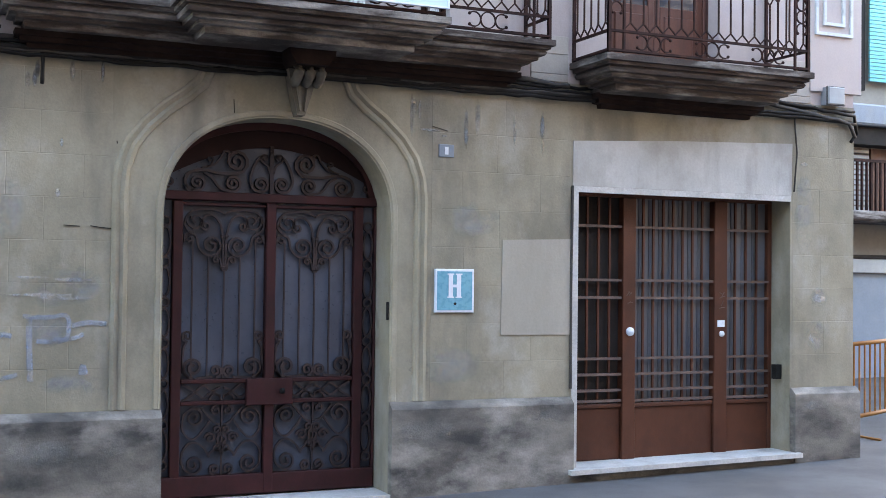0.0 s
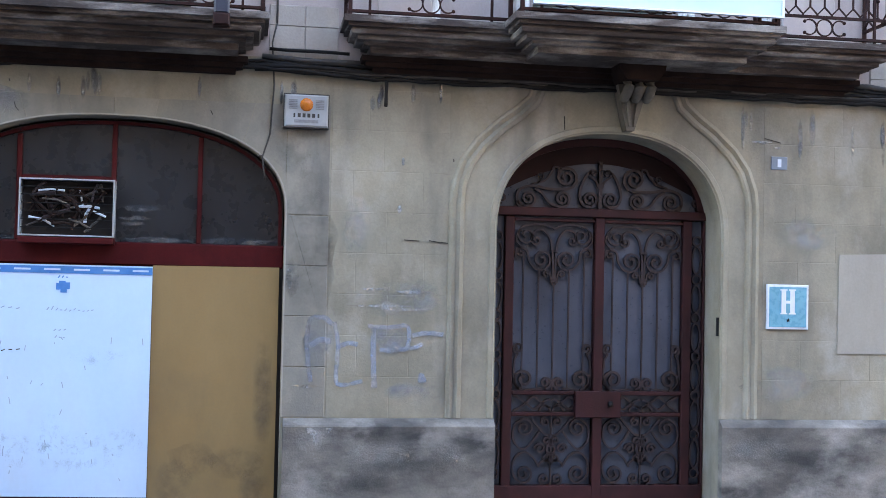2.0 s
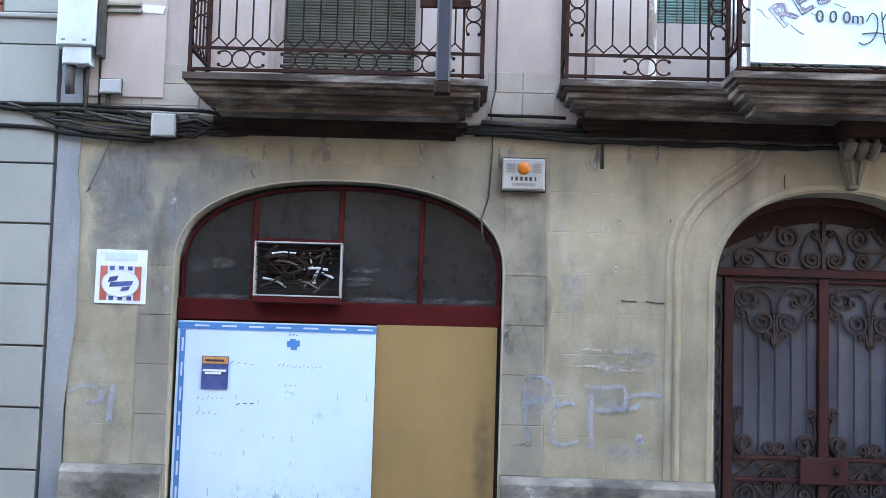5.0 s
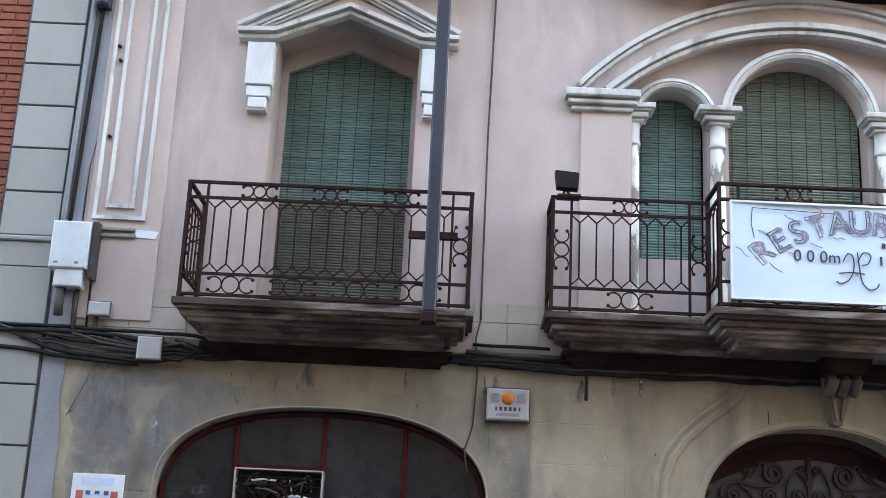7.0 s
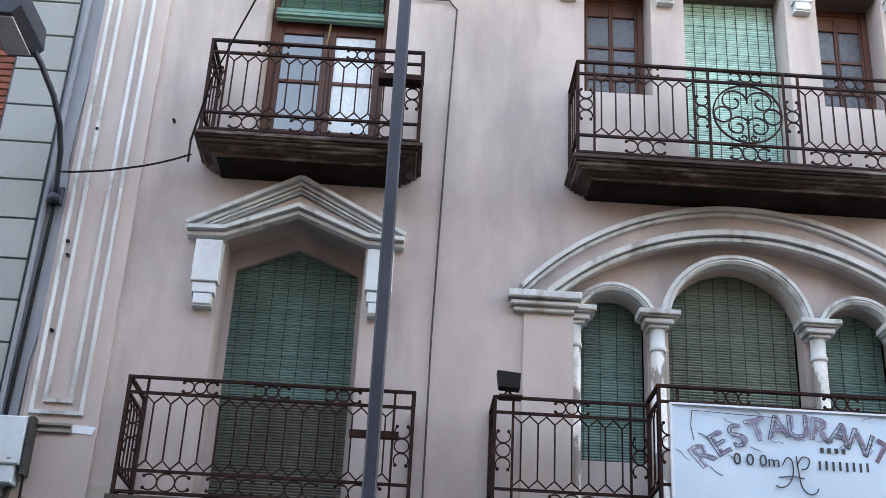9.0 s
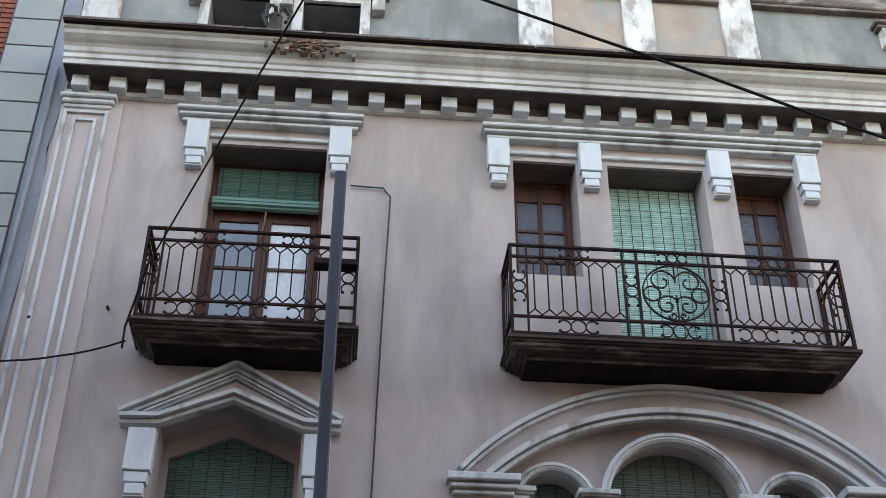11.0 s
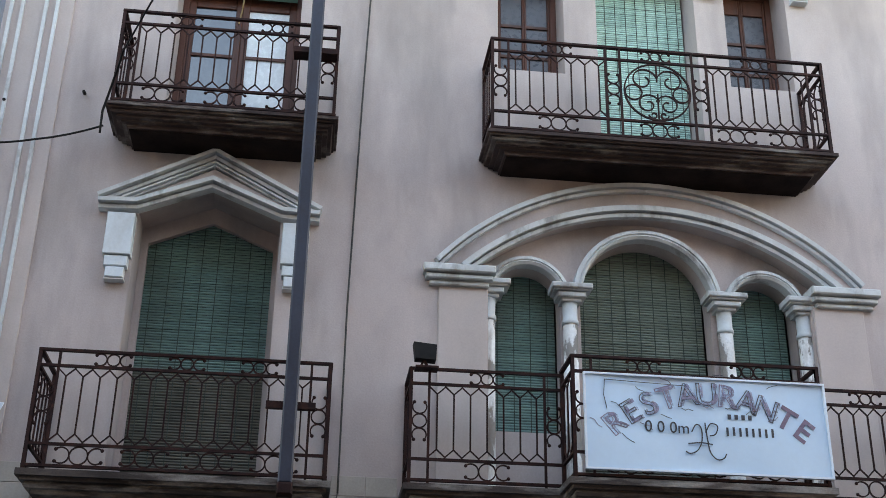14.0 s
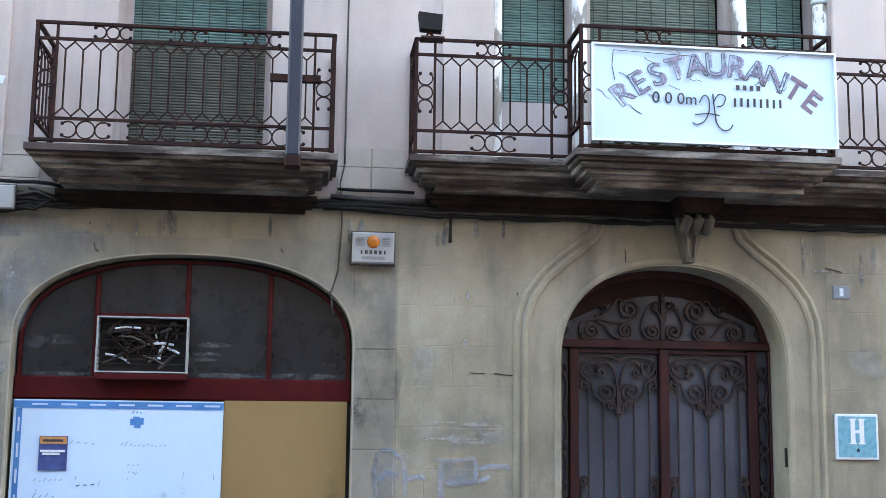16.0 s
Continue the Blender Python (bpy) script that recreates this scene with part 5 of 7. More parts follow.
edges = [-2.75, 1.50, 1.86, 2.54, 2.90, 3.50, 3.87, 8.0]
for x0, x1 in ((-2.75, 1.50), (1.86, 2.54), (2.90, 3.50), (3.87, 8.0)):
    terrace_run(x0, x1)
for x0, x1 in ((1.50, 1.86), (2.54, 2.90), (3.50, 3.87)):
    for x in (x0, x1):
        # metal posts, the light on them put into a pale colour
        sh = Shape()
        sh.box(x - 0.035, x + 0.035, 0.085, 0.155, 11.24, 12.35)
        part("post", sh, ATTIC_PALE, terr, "metal post coloured pale for the bright light on it")
    m = (x0 + x1) / 2
    for z in (11.45, 11.80):
        sh = Shape()
        sh.bar(arc(m, z, 0.115, 0, 360, 20)[:-1], 0.012, 0.11, 0.13, True)
        for a in range(8):
            e = (m + 0.115 * math.cos(a * math.pi / 4), z + 0.115 * math.sin(a * math.pi / 4))
            sh.bar([(m, z), e], 0.009, 0.115, 0.125)
            sh.bar(arc(m + 0.07 * math.cos(a * math.pi / 4), z + 0.07 * math.sin(a * math.pi / 4), 0.03, 0, 360, 8)[:-1], 0.008, 0.115, 0.125, True)
        part("rosette", sh, IRON, terr)
    for z in (11.28, 11.63, 11.97, 12.1):
        sh = Shape()
        sh.box(x0, x1, 0.11, 0.13, z - 0.009, z + 0.009)
        part("rail", sh, IRON, terr)


# ---------- the gate ----------
gate = thing("iron_gate", (GATE_C, 0.33, 0.03), "oxide-red double iron gate with scrollwork before dusty panes", "gate")
GY = 0.30
g0, g1 = 1.84, 3.56


def gpart(name, x0, x1, z0, z1, y0=GY, y1=GY + 0.05, mat=GATE_RED, label=""):
    sh = Shape()
    sh.box(x0, x1, y0, y1, z0, z1, 0.006)
    return part(name, sh, mat, gate, label)


gpart("transom", g0, g1, 2.245, 2.31, GY - 0.02)
for x in (2.00, 3.415):
    gpart("stile", x - 0.036, x + 0.036, 0.05, 2.24)
gpart("stile", 2.668, 2.742, 0.05, 2.24, GY - 0.015)
LEAVES = ((2.038, 2.666), (2.744, 3.377))
for x0, x1 in LEAVES:
    gpart("lock_rail", x0, x1, 0.883, 0.915)
    gpart("lock_rail", x0, x1, 0.722, 0.752)
    gpart("top_rail", x0, x1, 2.205, 2.228)
gpart("kick_plate", g0 + 0.02, g1 - 0.01, 0.05, 0.198, GY - 0.01)
lock_box = gpart("lock_box", 2.525, 2.885, 0.715, 0.915, GY - 0.035, GY + 0.02)
sh = Shape()
sh.lathe(2.80, GY - 0.045, [(0.016, 0.80), (0.022, 0.82), (0.016, 0.84)], 8)
part("keyhole", sh, CABLE, lock_box, "black keyhole", smooth=True)
for x0, x1 in ((g0, 1.86), (3.545, g1)):
    gpart("jamb_bar", x0, x1, 0.05, 2.24)
sh = Shape()
band = [(p[0], p[2]) for p in arched(GATE_C, GATE_HALF - 0.035, 0, 2.25, 0.58, 30, 2.25)]
sh.bar(band, 0.07, GY, GY + 0.05)
part("arch_rim", sh, GATE_RED, gate)
# panes behind
PANES = [(x0, x1, z0, z1) for x0, x1 in LEAVES for z0, z1 in ((0.915, 2.245), (0.198, 0.722), (0.752, 0.883))]
PANES += [(1.862, 1.962, 0.198, 2.24), (3.453, 3.543, 0.198, 2.24)]
for x0, x1, z0, z1 in PANES:
    sh = Shape()
    sh.box(x0, x1, GY + 0.052, GY + 0.06, z0, z1)
    part("pane", sh, GATE_PANE, gate, "dusty blue-grey pane")
sh = Shape()
sh.prism([(p[0], p[1]) for p in band] + [(band[-1][0], 2.31), (band[0][0], 2.31)], GY + 0.052, GY + 0.06)
part("fanlight_pane", sh, GATE_PANE, gate, "dusty arched pane")
IW = 0.019


def iron(pts, closed=False, w=IW):
    sh = Shape()
    sh.bar(pts, w, GY + 0.012, GY + 0.034, closed)
    return part("scroll", sh, GATE_IRON, gate)


def upright(x, z0, z1):
    sh = Shape()
    sh.bar([(x, z0), (x, z1)], 0.011, GY + 0.014, GY + 0.03)
    part("bar", sh, GATE_IRON, gate)


def smooth_line(stem):
    """A curve through a few points."""
    p = [Vector((x, z, 0)) for x, z in stem]
    p = [p[0] * 2 - p[1]] + p + [p[-1] * 2 - p[-2]]
    pts = []
    for i in range(1, len(p) - 2):
        for k in range(4):
            t = k / 4
            q = 0.5 * ((2 * p[i]) + (p[i + 1] - p[i - 1]) * t + (2 * p[i - 1] - 5 * p[i] + 4 * p[i + 1] - p[i + 2]) * t * t + (3 * p[i] - p[i - 1] - 3 * p[i + 1] + p[i + 2]) * t ** 3)
            pts.append((q.x, q.y))
    return pts


def curl(stem, cx, cz, turns, hand, w=IW, r1=0.18):
    """A smooth stem that ends in a scroll winding in round (cx, cz)."""
    pts = smooth_line(stem)
    x, z = stem[-1]
    ang = math.degrees(math.atan2(z - cz, x - cx))
    pts += spiral(cx, cz, math.hypot(x - cx, z - cz), ang, turns, hand, r1, 20)
    return iron(pts, w=w * 0.66)


def knot(x, z):
    """A small forged collar where scrolls meet."""
    sh = Shape()
    sh.box(x - 0.014, x + 0.014, GY + 0.004, GY + 0.038, z - 0.011, z + 0.011, 0.004)
    part("collar", sh, GATE_IRON, gate)


for a, b in LEAVES:
    c, w = (a + b) / 2, b - a
    for s in (-1, 1):
        e = c + s * (w / 2)
        # head: a large scroll in the corner, fed from the middle
        curl([(c, 2.15), (c + s * 0.05, 2.172), (c + s * 0.13, 2.182), (c + s * 0.21, 2.175)], c + s * 0.215, 2.095, 1.5, -s, 0.021)
        curl([(e - s * 0.012, 1.93), (e - s * 0.016, 1.985), (e - s * 0.05, 1.995)], e - s * 0.052, 1.962, 1.2, -s, 0.020)
        curl([(c + s * 0.235, 2.01), (e - s * 0.05, 2.015), (e - s * 0.014, 2.06), (e - s * 0.03, 2.13)], e - s * 0.05, 2.11, 0.5, s, 0.016)
        # upper lobe: rises beside the middle, turns over and curls in
        curl([(c + s * 0.008, 1.74), (c + s * 0.010, 1.90), (c + s * 0.016, 1.99), (c + s * 0.04, 2.085), (c + s * 0.095, 2.14), (c + s * 0.155, 2.125), (c + s * 0.178, 2.07)], c + s * 0.142, 2.058, 1.3, -s, 0.023)
        # lower lobe: comes in from the edge, sweeps under and curls in
        curl([(e - s * 0.045, 2.0), (c + s * 0.215, 1.98), (c + s * 0.195, 1.90), (c + s * 0.15, 1.845), (c + s * 0.098, 1.832)], c + s * 0.10, 1.912, 1.6, -s, 0.023)
        curl([(c + s * 0.010, 1.72), (c + s * 0.024, 1.77), (c + s * 0.030, 1.80)], c + s * 0.060, 1.802, 1.4, -s, 0.020)
        # feet of the tall panel
        iron(spiral(e - s * 0.092, 1.00, 0.082, 270, 1.6, s, 0.18), w=0.02)
        iron(spiral(e - s * 0.048, 1.235, 0.042, 270, 1.4, s, 0.25), w=0.017)
        iron([(e - s * 0.042, 1.193), (e - s * 0.02, 1.15), (e - s * 0.012, 1.06), (e - s * 0.016, 0.97), (e - s * 0.06, 0.92)], w=0.014)
        iron(spiral(c + s * 0.05, 0.975, 0.046, 270, 1.5, -s, 0.22), w=0.017)
        iron(smooth_line([(e - s * 0.1, 0.918), (c + s * 0.15, 0.925), (c + s * 0.05, 0.93)]), w=0.014)
        # belt between the lock rails: two crossing waves
        iron(smooth_line([(e - s * 0.015, 0.758), (e - s * 0.09, 0.80), (e - s * 0.17, 0.865), (c + s * 0.10, 0.84), (c + s * 0.04, 0.80), (c, 0.785)]), w=0.016)
        iron(smooth_line([(e - s * 0.015, 0.878), (e - s * 0.09, 0.835), (e - s * 0.17, 0.775), (c + s * 0.10, 0.80), (c + s * 0.04, 0.84), (c, 0.85)]), w=0.016)
        iron(arc(c + s * 0.05, 0.757, 0.042, 0, 180, 10), w=0.014)
        # lower panel: four big corner scrolls and a braided middle
        curl([(c + s * 0.09, 0.605), (c + s * 0.14, 0.535), (c + s * 0.20, 0.475), (e - s * 0.06, 0.485), (e - s * 0.018, 0.555), (e - s * 0.03, 0.65), (e - s * 0.09, 0.70)], e - s * 0.105, 0.63, 1.5, s, 0.022)
        curl([(c + s * 0.09, 0.335), (c + s * 0.13, 0.40), (c + s * 0.19, 0.445), (e - s * 0.06, 0.43), (e - s * 0.018, 0.36), (e - s * 0.03, 0.265), (e - s * 0.09, 0.215)], e - s * 0.105, 0.285, 1.5, -s, 0.022)
        iron(smooth_line([(e - s * 0.16, 0.70), (c + s * 0.10, 0.635), (c + s * 0.05, 0.585), (c, 0.575)]), w=0.014)
        iron(spiral(c + s * 0.045, 0.68, 0.036, 90, 1.3, -s, 0.25), w=0.015)
        iron(spiral(c + s * 0.05, 0.245, 0.042, 270, 1.3, s, 0.25), w=0.016)
        iron(spiral(c + s * 0.085, 0.475, 0.042, 90 - s * 90, 1.4, s, 0.2), w=0.016)
        iron(spiral(c + s * 0.035, 0.535, 0.034, 270, 1.3, -s, 0.25), w=0.015)
        iron(spiral(c + s * 0.035, 0.405, 0.034, 90, 1.3, s, 0.25), w=0.015)
        iron(arc(c + s * 0.045, 0.335, 0.05, 20, 160, 10), w=0.015)
        for zk in (1.98, 1.745):
            knot(c + s * 0.014, zk)
    iron([(c, 0.72), (c, 0.20)], w=0.012)
    iron(arc(c, 0.47, 0.032, 0, 360, 14)[:-1], True, 0.015)
    for k in range(5):
        upright(a + 0.075 + (w - 0.15) * k / 4, 0.92, (1.97, 1.84, 1.73, 1.84, 1.97)[k])
# solid dark plate over the fanlight scrolls
sh = Shape()
rim = [(x, z + 0.02) for x, z in band]
low_rim = [(x, min(z, 2.365 + 0.30 * math.cos((x - GATE_C) * 1.75))) for x, z in band]
nb_ = len(rim)
sh.add([(x, y, z) for y in (GY + 0.03, GY + 0.05) for x, z in rim + low_rim],
       [(o + k, o + k + 1, o + nb_ + k + 1, o + nb_ + k) for o in (0, 2 * nb_) for k in range(nb_ - 1)])
part("arch_plate", sh, GATE_DARK, gate, "dark red-brown plate under the arch")
# fanlight scrolls
c = 2.708
for s in (-1, 1):
    # tall scroll beside the middle
    curl([(c + s * 0.03, 2.60), (c + s * 0.095, 2.585), (c + s * 0.145, 2.50), (c + s * 0.165, 2.41), (c + s * 0.135, 2.34), (c + s * 0.08, 2.325)], c + s * 0.083, 2.385, 1.7, -s, 0.030)
    curl([(c + s * 0.015, 2.47), (c + s * 0.03, 2.52), (c + s * 0.065, 2.55)], c + s * 0.055, 2.585, 1.2, s, 0.022)
    # long scroll from the upper curl out to the corner
    curl([(c + s * 0.60, 2.32), (c + s * 0.655, 2.36), (c + s * 0.64, 2.44), (c + s * 0.54, 2.475), (c + s * 0.41, 2.455), (c + s * 0.27, 2.455)], c + s * 0.272, 2.548, 1.9, -s, 0.032)
    curl([(c + s * 0.655, 2.36), (c + s * 0.635, 2.32), (c + s * 0.57, 2.318)], c + s * 0.568, 2.378, 1.7, -s, 0.028)
    # lower curl with its tail running up to the long scroll
    curl([(c + s * 0.52, 2.455), (c + s * 0.46, 2.42), (c + s * 0.40, 2.345), (c + s * 0.31, 2.318)], c + s * 0.30, 2.382, 1.9, -s, 0.028)
    # leaf above
    curl([(c + s * 0.50, 2.50), (c + s * 0.44, 2.52), (c + s * 0.395, 2.57), (c + s * 0.37, 2.62)], c + s * 0.345, 2.60, 0.6, s, 0.022)
    curl([(c + s * 0.54, 2.49), (c + s * 0.47, 2.515), (c + s * 0.45, 2.55)], c + s * 0.475, 2.555, 1.0, -s, 0.016)
    iron(spiral(c + s * 0.775, 2.375, 0.042, 270, 1.3, s, 0.25), w=0.016)
iron([(c, 2.31), (c, 2.68)], w=0.03)
for zk in (2.62, 2.66):
    knot(c, zk)
# narrow side strips: rings and long loops in turn
for x in (1.912, 3.497):
    for k in range(7):
        z = 0.285 + 0.30 * k
        iron(arc(x, z, 0.034, 0, 360, 14)[:-1], True, 0.014)
        if k < 6:
            iron(arc(x, z + 0.15, 0.036, 0, 360, 18, 0.105)[:-1], True, 0.013)
sh = Shape()
sh.box(3.553, 3.575, 0.02, 0.05, 1.36, 1.50, 0.004)
solid("door_bolt_plate", sh, CABLE, "small dark iron plate on the gate jamb", "plate")

# ---------- shop front under the wide arch ----------
shop = thing("shop_window", (-0.91, 0.14, 1.79), "dark red framed arched shop fanlight with dusty panes", "shop window")
SY = 0.13
fan = [(p[0], p[2]) for p in arched(-0.91, 1.19, 0, 2.20, 0.62, 32, 2.35)]
sh = Shape()
sh.bar([(fan[0][0] + 0.02, 1.80)] + [(x + (0.02 if x < -0.91 else -0.02), z - 0.02) for x, z in fan] + [(fan[-1][0] - 0.02, 1.80)], 0.022, SY, SY + 0.06)
part("arch_frame", sh, RED_FRAME, shop)
sh = Shape()
sh.box(-2.11, 0.29, SY - 0.02, SY + 0.08, 1.79, 1.955, 0.012)
part("beam", sh, RED_FRAME, shop)
sh = Shape()
sh.prism([(fan[0][0], 1.95)] + fan + [(fan[-1][0], 1.95)], SY + 0.035, SY + 0.045)
part("fan_panes", sh, DUSTY_PANE, shop, "dusty grey panes")
for x, z1 in ((-1.56, 2.70), (-0.915, 2.80), (-0.315, 2.72)):
    sh = Shape()
    sh.box(x - 0.017, x + 0.017, SY, SY + 0.05, 1.955, z1, 0.006)
    part("mullion", sh, RED_FRAME, shop)
sh = Shape()
sh.box(-1.54, -0.93, SY, SY + 0.05, 2.375, 2.415, 0.006)
part("rail", sh, RED_FRAME, shop)
# dust smears on the fanlight
smears = thing("pane_smears", (-0.91, 0.16, 2.2), "pale dust smears on the shop fanlight panes", "smears")
for k, (x, z, w, h) in enumerate(((-0.72, 2.20, 0.16, 0.03), (-0.76, 2.13, 0.14, 0.025), (-0.78, 2.09, 0.10, 0.02), (-1.85, 2.22, 0.18, 0.05), (-1.95, 2.18, 0.10, 0.03), (-0.10, 1.98, 0.40, 0.03), (-0.62, 1.975, 0.30, 0.03), (-1.80, 1.975, 0.28, 0.025))):
    rq = random.Random(130 + k)
    sh = Shape()
    sh.prism([(x + w * math.cos(2 * math.pi * i / 24) * rq.uniform(0.7, 1.1), z + h * math.sin(2 * math.pi * i / 24) * rq.uniform(0.7, 1.1)) for i in range(24)], SY + 0.0325 - 0.0002 * k, SY + 0.0345)
    part("smear", sh, PANE_DUST, smears)
# vent box full of debris
vb = thing("vent_box", (-1.21, 0.0, 1.97), "white-framed vent box with dark wires and debris", "vent box")
sh = Shape()
sh.bar([(-1.525, 1.985), (-0.895, 1.985), (-0.895, 2.375), (-1.525, 2.375)], 0.010, -0.02, 0.1, True)
part("frame", sh, GREY_PLASTIC, vb)
sh = Shape()
sh.box(-1.515, -0.905, 0.07, 0.095, 1.995, 2.365)
part("backing", sh, DARK, vb)
sh = Shape()
sh.box(-1.53, -0.89, -0.02, 0.1, 1.93, 1.974, 0.006)
part("sill", sh, RED_FRAME, vb)
for k in range(6):
    sh = Shape()
    z = 2.04 + 0.056 * k
    sh.tube([(-1.515, -0.012, z), (-0.905, -0.012, z)], 0.0035, 5)
    part("wire", sh, CABLE, vb)
rnd = random.Random(12)
for k in range(70):
    x, z, a, l = rnd.uniform(-1.45, -0.98), rnd.uniform(2.06, 2.31), rnd.uniform(-0.9, 0.9) + (0 if rnd.random() < 0.7 else 1.2), rnd.uniform(0.04, 0.11)
    dx, dz = l * math.cos(a), l * math.sin(a)
    p = [(x - dx, z - dz), (x + dx, z + dz)]
    if min(p[0][0], p[1][0]) < -1.5 or max(p[0][0], p[1][0]) > -0.92 or min(p[0][1], p[1][1]) < 2.0 or max(p[0][1], p[1][1]) > 2.36:
        continue
    sh = Shape()
    y = rnd.uniform(0.01, 0.06)
    sh.tube([(p[0][0], y, p[0][1]), (x + rnd.uniform(-0.02, 0.02), y + 0.01, z + 0.01), (p[1][0], y - 0.005, p[1][1])], rnd.uniform(0.005, 0.015), 6)
    part("debris", sh, rnd.choice([SIGN_WHITE, CABLE_GREY, GATE_IRON, SOOT_SHADE, CORBEL, SOOT_SHADE, SOOT_SHADE, GATE_IRON]), vb)

# hoarding boards under the beam
wb = thing("white_board", (-1.36, 0.09, 0.0), "white hoarding board with blue tape border and faint scribbles", "board")
sh = Shape()
sh.prism([(-2.085, 0.185), (-0.625, 0.165), (-0.625, 1.785), (-2.085, 1.785)], 0.075, 0.09)
white_panel = part("panel", sh, BOARD_WHITE, wb)
sh = Shape()
sh.box(-2.085, -0.625, 0.071, 0.075, 1.725, 1.775)
part("tape", sh, TAPE_BLUE, wb, "blue border tape")
sh = Shape()
sh.box(-2.066, -2.026, 0.071, 0.075, 0.2, 1.722)
part("tape", sh, TAPE_BLUE, wb, "blue border tape")
for k in range(7):
    sh = Shape()
    sh.box(-1.96 + 0.2 * k, -1.85 + 0.2 * k, 0.069, 0.0712, 1.745, 1.758)
    part("tape_print", sh, TAPE_TEXT, wb)
for k in range(8):
    sh = Shape()
    sh.box(-2.052, -2.038, 0.069, 0.0712, 0.30 + 0.18 * k, 0.40 + 0.18 * k)
    part("tape_print", sh, TAPE_TEXT, wb)
rnd = random.Random(5)
for x0, x1, z, mat, n in ((-1.34, -1.01, 1.47, INK_FAINT, 11), (-1.70, -1.50, 1.48, INK_FAINT, 4), (-1.29, -1.19, 1.33, INK_FAINT, 3), (-1.28, -1.20, 1.28, INK_FAINT, 3),
                          (-1.93, -1.72, 1.22, INK_FAINT, 6), (-1.93, -1.76, 1.11, INK_FAINT, 4), (-1.64, -1.49, 1.19, INK, 3), (-1.27, -1.19, 1.70, TAPE_BLUE, 3)):
    for k in range(n):
        x = x0 + (x1 - x0) * (k + 0.2) / n
        sh = Shape()
        h = rnd.uniform(0.012, 0.03)
        sh.bar([(x, z + rnd.uniform(-0.01, 0.0)), (x + (x1 - x0) / n * 0.5, z + h * rnd.uniform(-0.2, 1))], 0.007, 0.0725, 0.0752)
        part("scribble", sh, mat, wb)
for k, (x, z) in enumerate(((-1.255, 1.645), (-1.225, 1.625), (-1.205, 1.65), (-1.235, 1.66))):
    sh = Shape()
    sh.box(x - 0.022, x + 0.022, 0.0735 - 0.0006 * k, 0.0752, z - 0.035, z + 0.012)
    part("logo_mark", sh, TAPE_BLUE, white_panel, "blue logo mark")
for k in range(34):
    x, z = rnd.uniform(-1.95, -0.68), rnd.choice([rnd.uniform(0.3, 0.62), rnd.uniform(0.4, 1.3)])
    sh = Shape()
    l = rnd.uniform(0.005, 0.05)
    sh.bar([(x, z), (x + rnd.uniform(-0.015, 0.015), z - l)], 0.006, 0.0725, 0.0752)
    part("scuff", sh, INK_FAINT, wb)
sh = Shape()
sh.box(-2.09, -0.622, 0.092, 0.13, -0.25, 0.30, 0.006)
board_shape = sh
for k, (x, z, w, h) in enumerate(((-1.55, 0.52, 0.35, 0.16), (-1.10, 0.48, 0.32, 0.18), (-0.80, 0.55, 0.16, 0.14), (-1.85, 0.42, 0.18, 0.14), (-1.28, 0.60, 0.10, 0.20), (-1.0, 1.15, 0.22, 0.08))):
    rq = random.Random(150 + k)
    sh = Shape()
    sh.prism([(x + w * math.cos(2 * math.pi * i / 30) * rq.uniform(0.7, 1.05), z + h * math.sin(2 * math.pi * i / 30) * rq.uniform(0.7, 1.05)) for i in range(30)], 0.0735 - 0.0002 * k, 0.0752)
    part("smudge", sh, BOARD_SMUDGE, wb, "faint grey smudge")
sh = board_shape
solid("shop_kick_board", sh, RED_FRAME, "dark red kick board under the white hoarding", "board")
po = thing("poster", (-1.80, 0.07, 1.29), "small poster with orange heading and dark blue picture", "poster")
sh = Shape()
sh.box(-1.895, -1.70, 0.066, 0.0715, 1.29, 1.53)
poster_sheet = part("sheet", sh, POSTER_BLUE, po)
sh = Shape()
sh.box(-1.89, -1.705, 0.062, 0.0655, 1.475, 1.525)
part("heading", sh, POSTER_ORANGE, poster_sheet, "orange heading")
for x0, x1, z in ((-1.87, -1.73, 1.498), (-1.885, -1.715, 1.425), (-1.87, -1.75, 1.405)):
    sh = Shape()
    sh.box(x0, x1, 0.059, 0.0615, z - 0.008, z + 0.008)
    part("print_line", sh, SIGN_WHITE if z < 1.45 else INK, po)
sh = Shape()
sh.prism([(-0.622, -0.12), (0.262, -0.12), (0.262, 1.80), (-0.622, 1.795)], 0.095, 0.11)
bb = thing("brown_board", (-0.18, 0.1, -0.12), "brown hardboard panel with grimy smudges closing the shop doorway", "board")
part("panel", sh, BOARD_BROWN, bb)
for k, (x, z, w, h) in enumerate(((-0.32, 0.42, 0.22, 0.16), (-0.02, 0.40, 0.22, 0.14), (-0.45, 0.25, 0.16, 0.2), (0.12, 0.22, 0.14, 0.2), (0.16, 0.9, 0.09, 0.6))):
    rq = random.Random(170 + k)
    sh = Shape()
    sh.prism([(x + w * math.cos(2 * math.pi * i / 30) * rq.uniform(0.7, 1.0), z + h * math.sin(2 * math.pi * i / 30) * rq.uniform(0.7, 1.0)) for i in range(30)], 0.0935 - 0.0002 * k, 0.0955)
    part("smudge", sh, GRIME, bb, "dark grimy smudge")
sh = Shape()
sh.box(0.262, 0.29, 0.11, 0.14, -0.12, 1.79)
solid("trim_shop_gap", sh, DARK, "dark gap beside the hoarding", "trim", kind="structure")

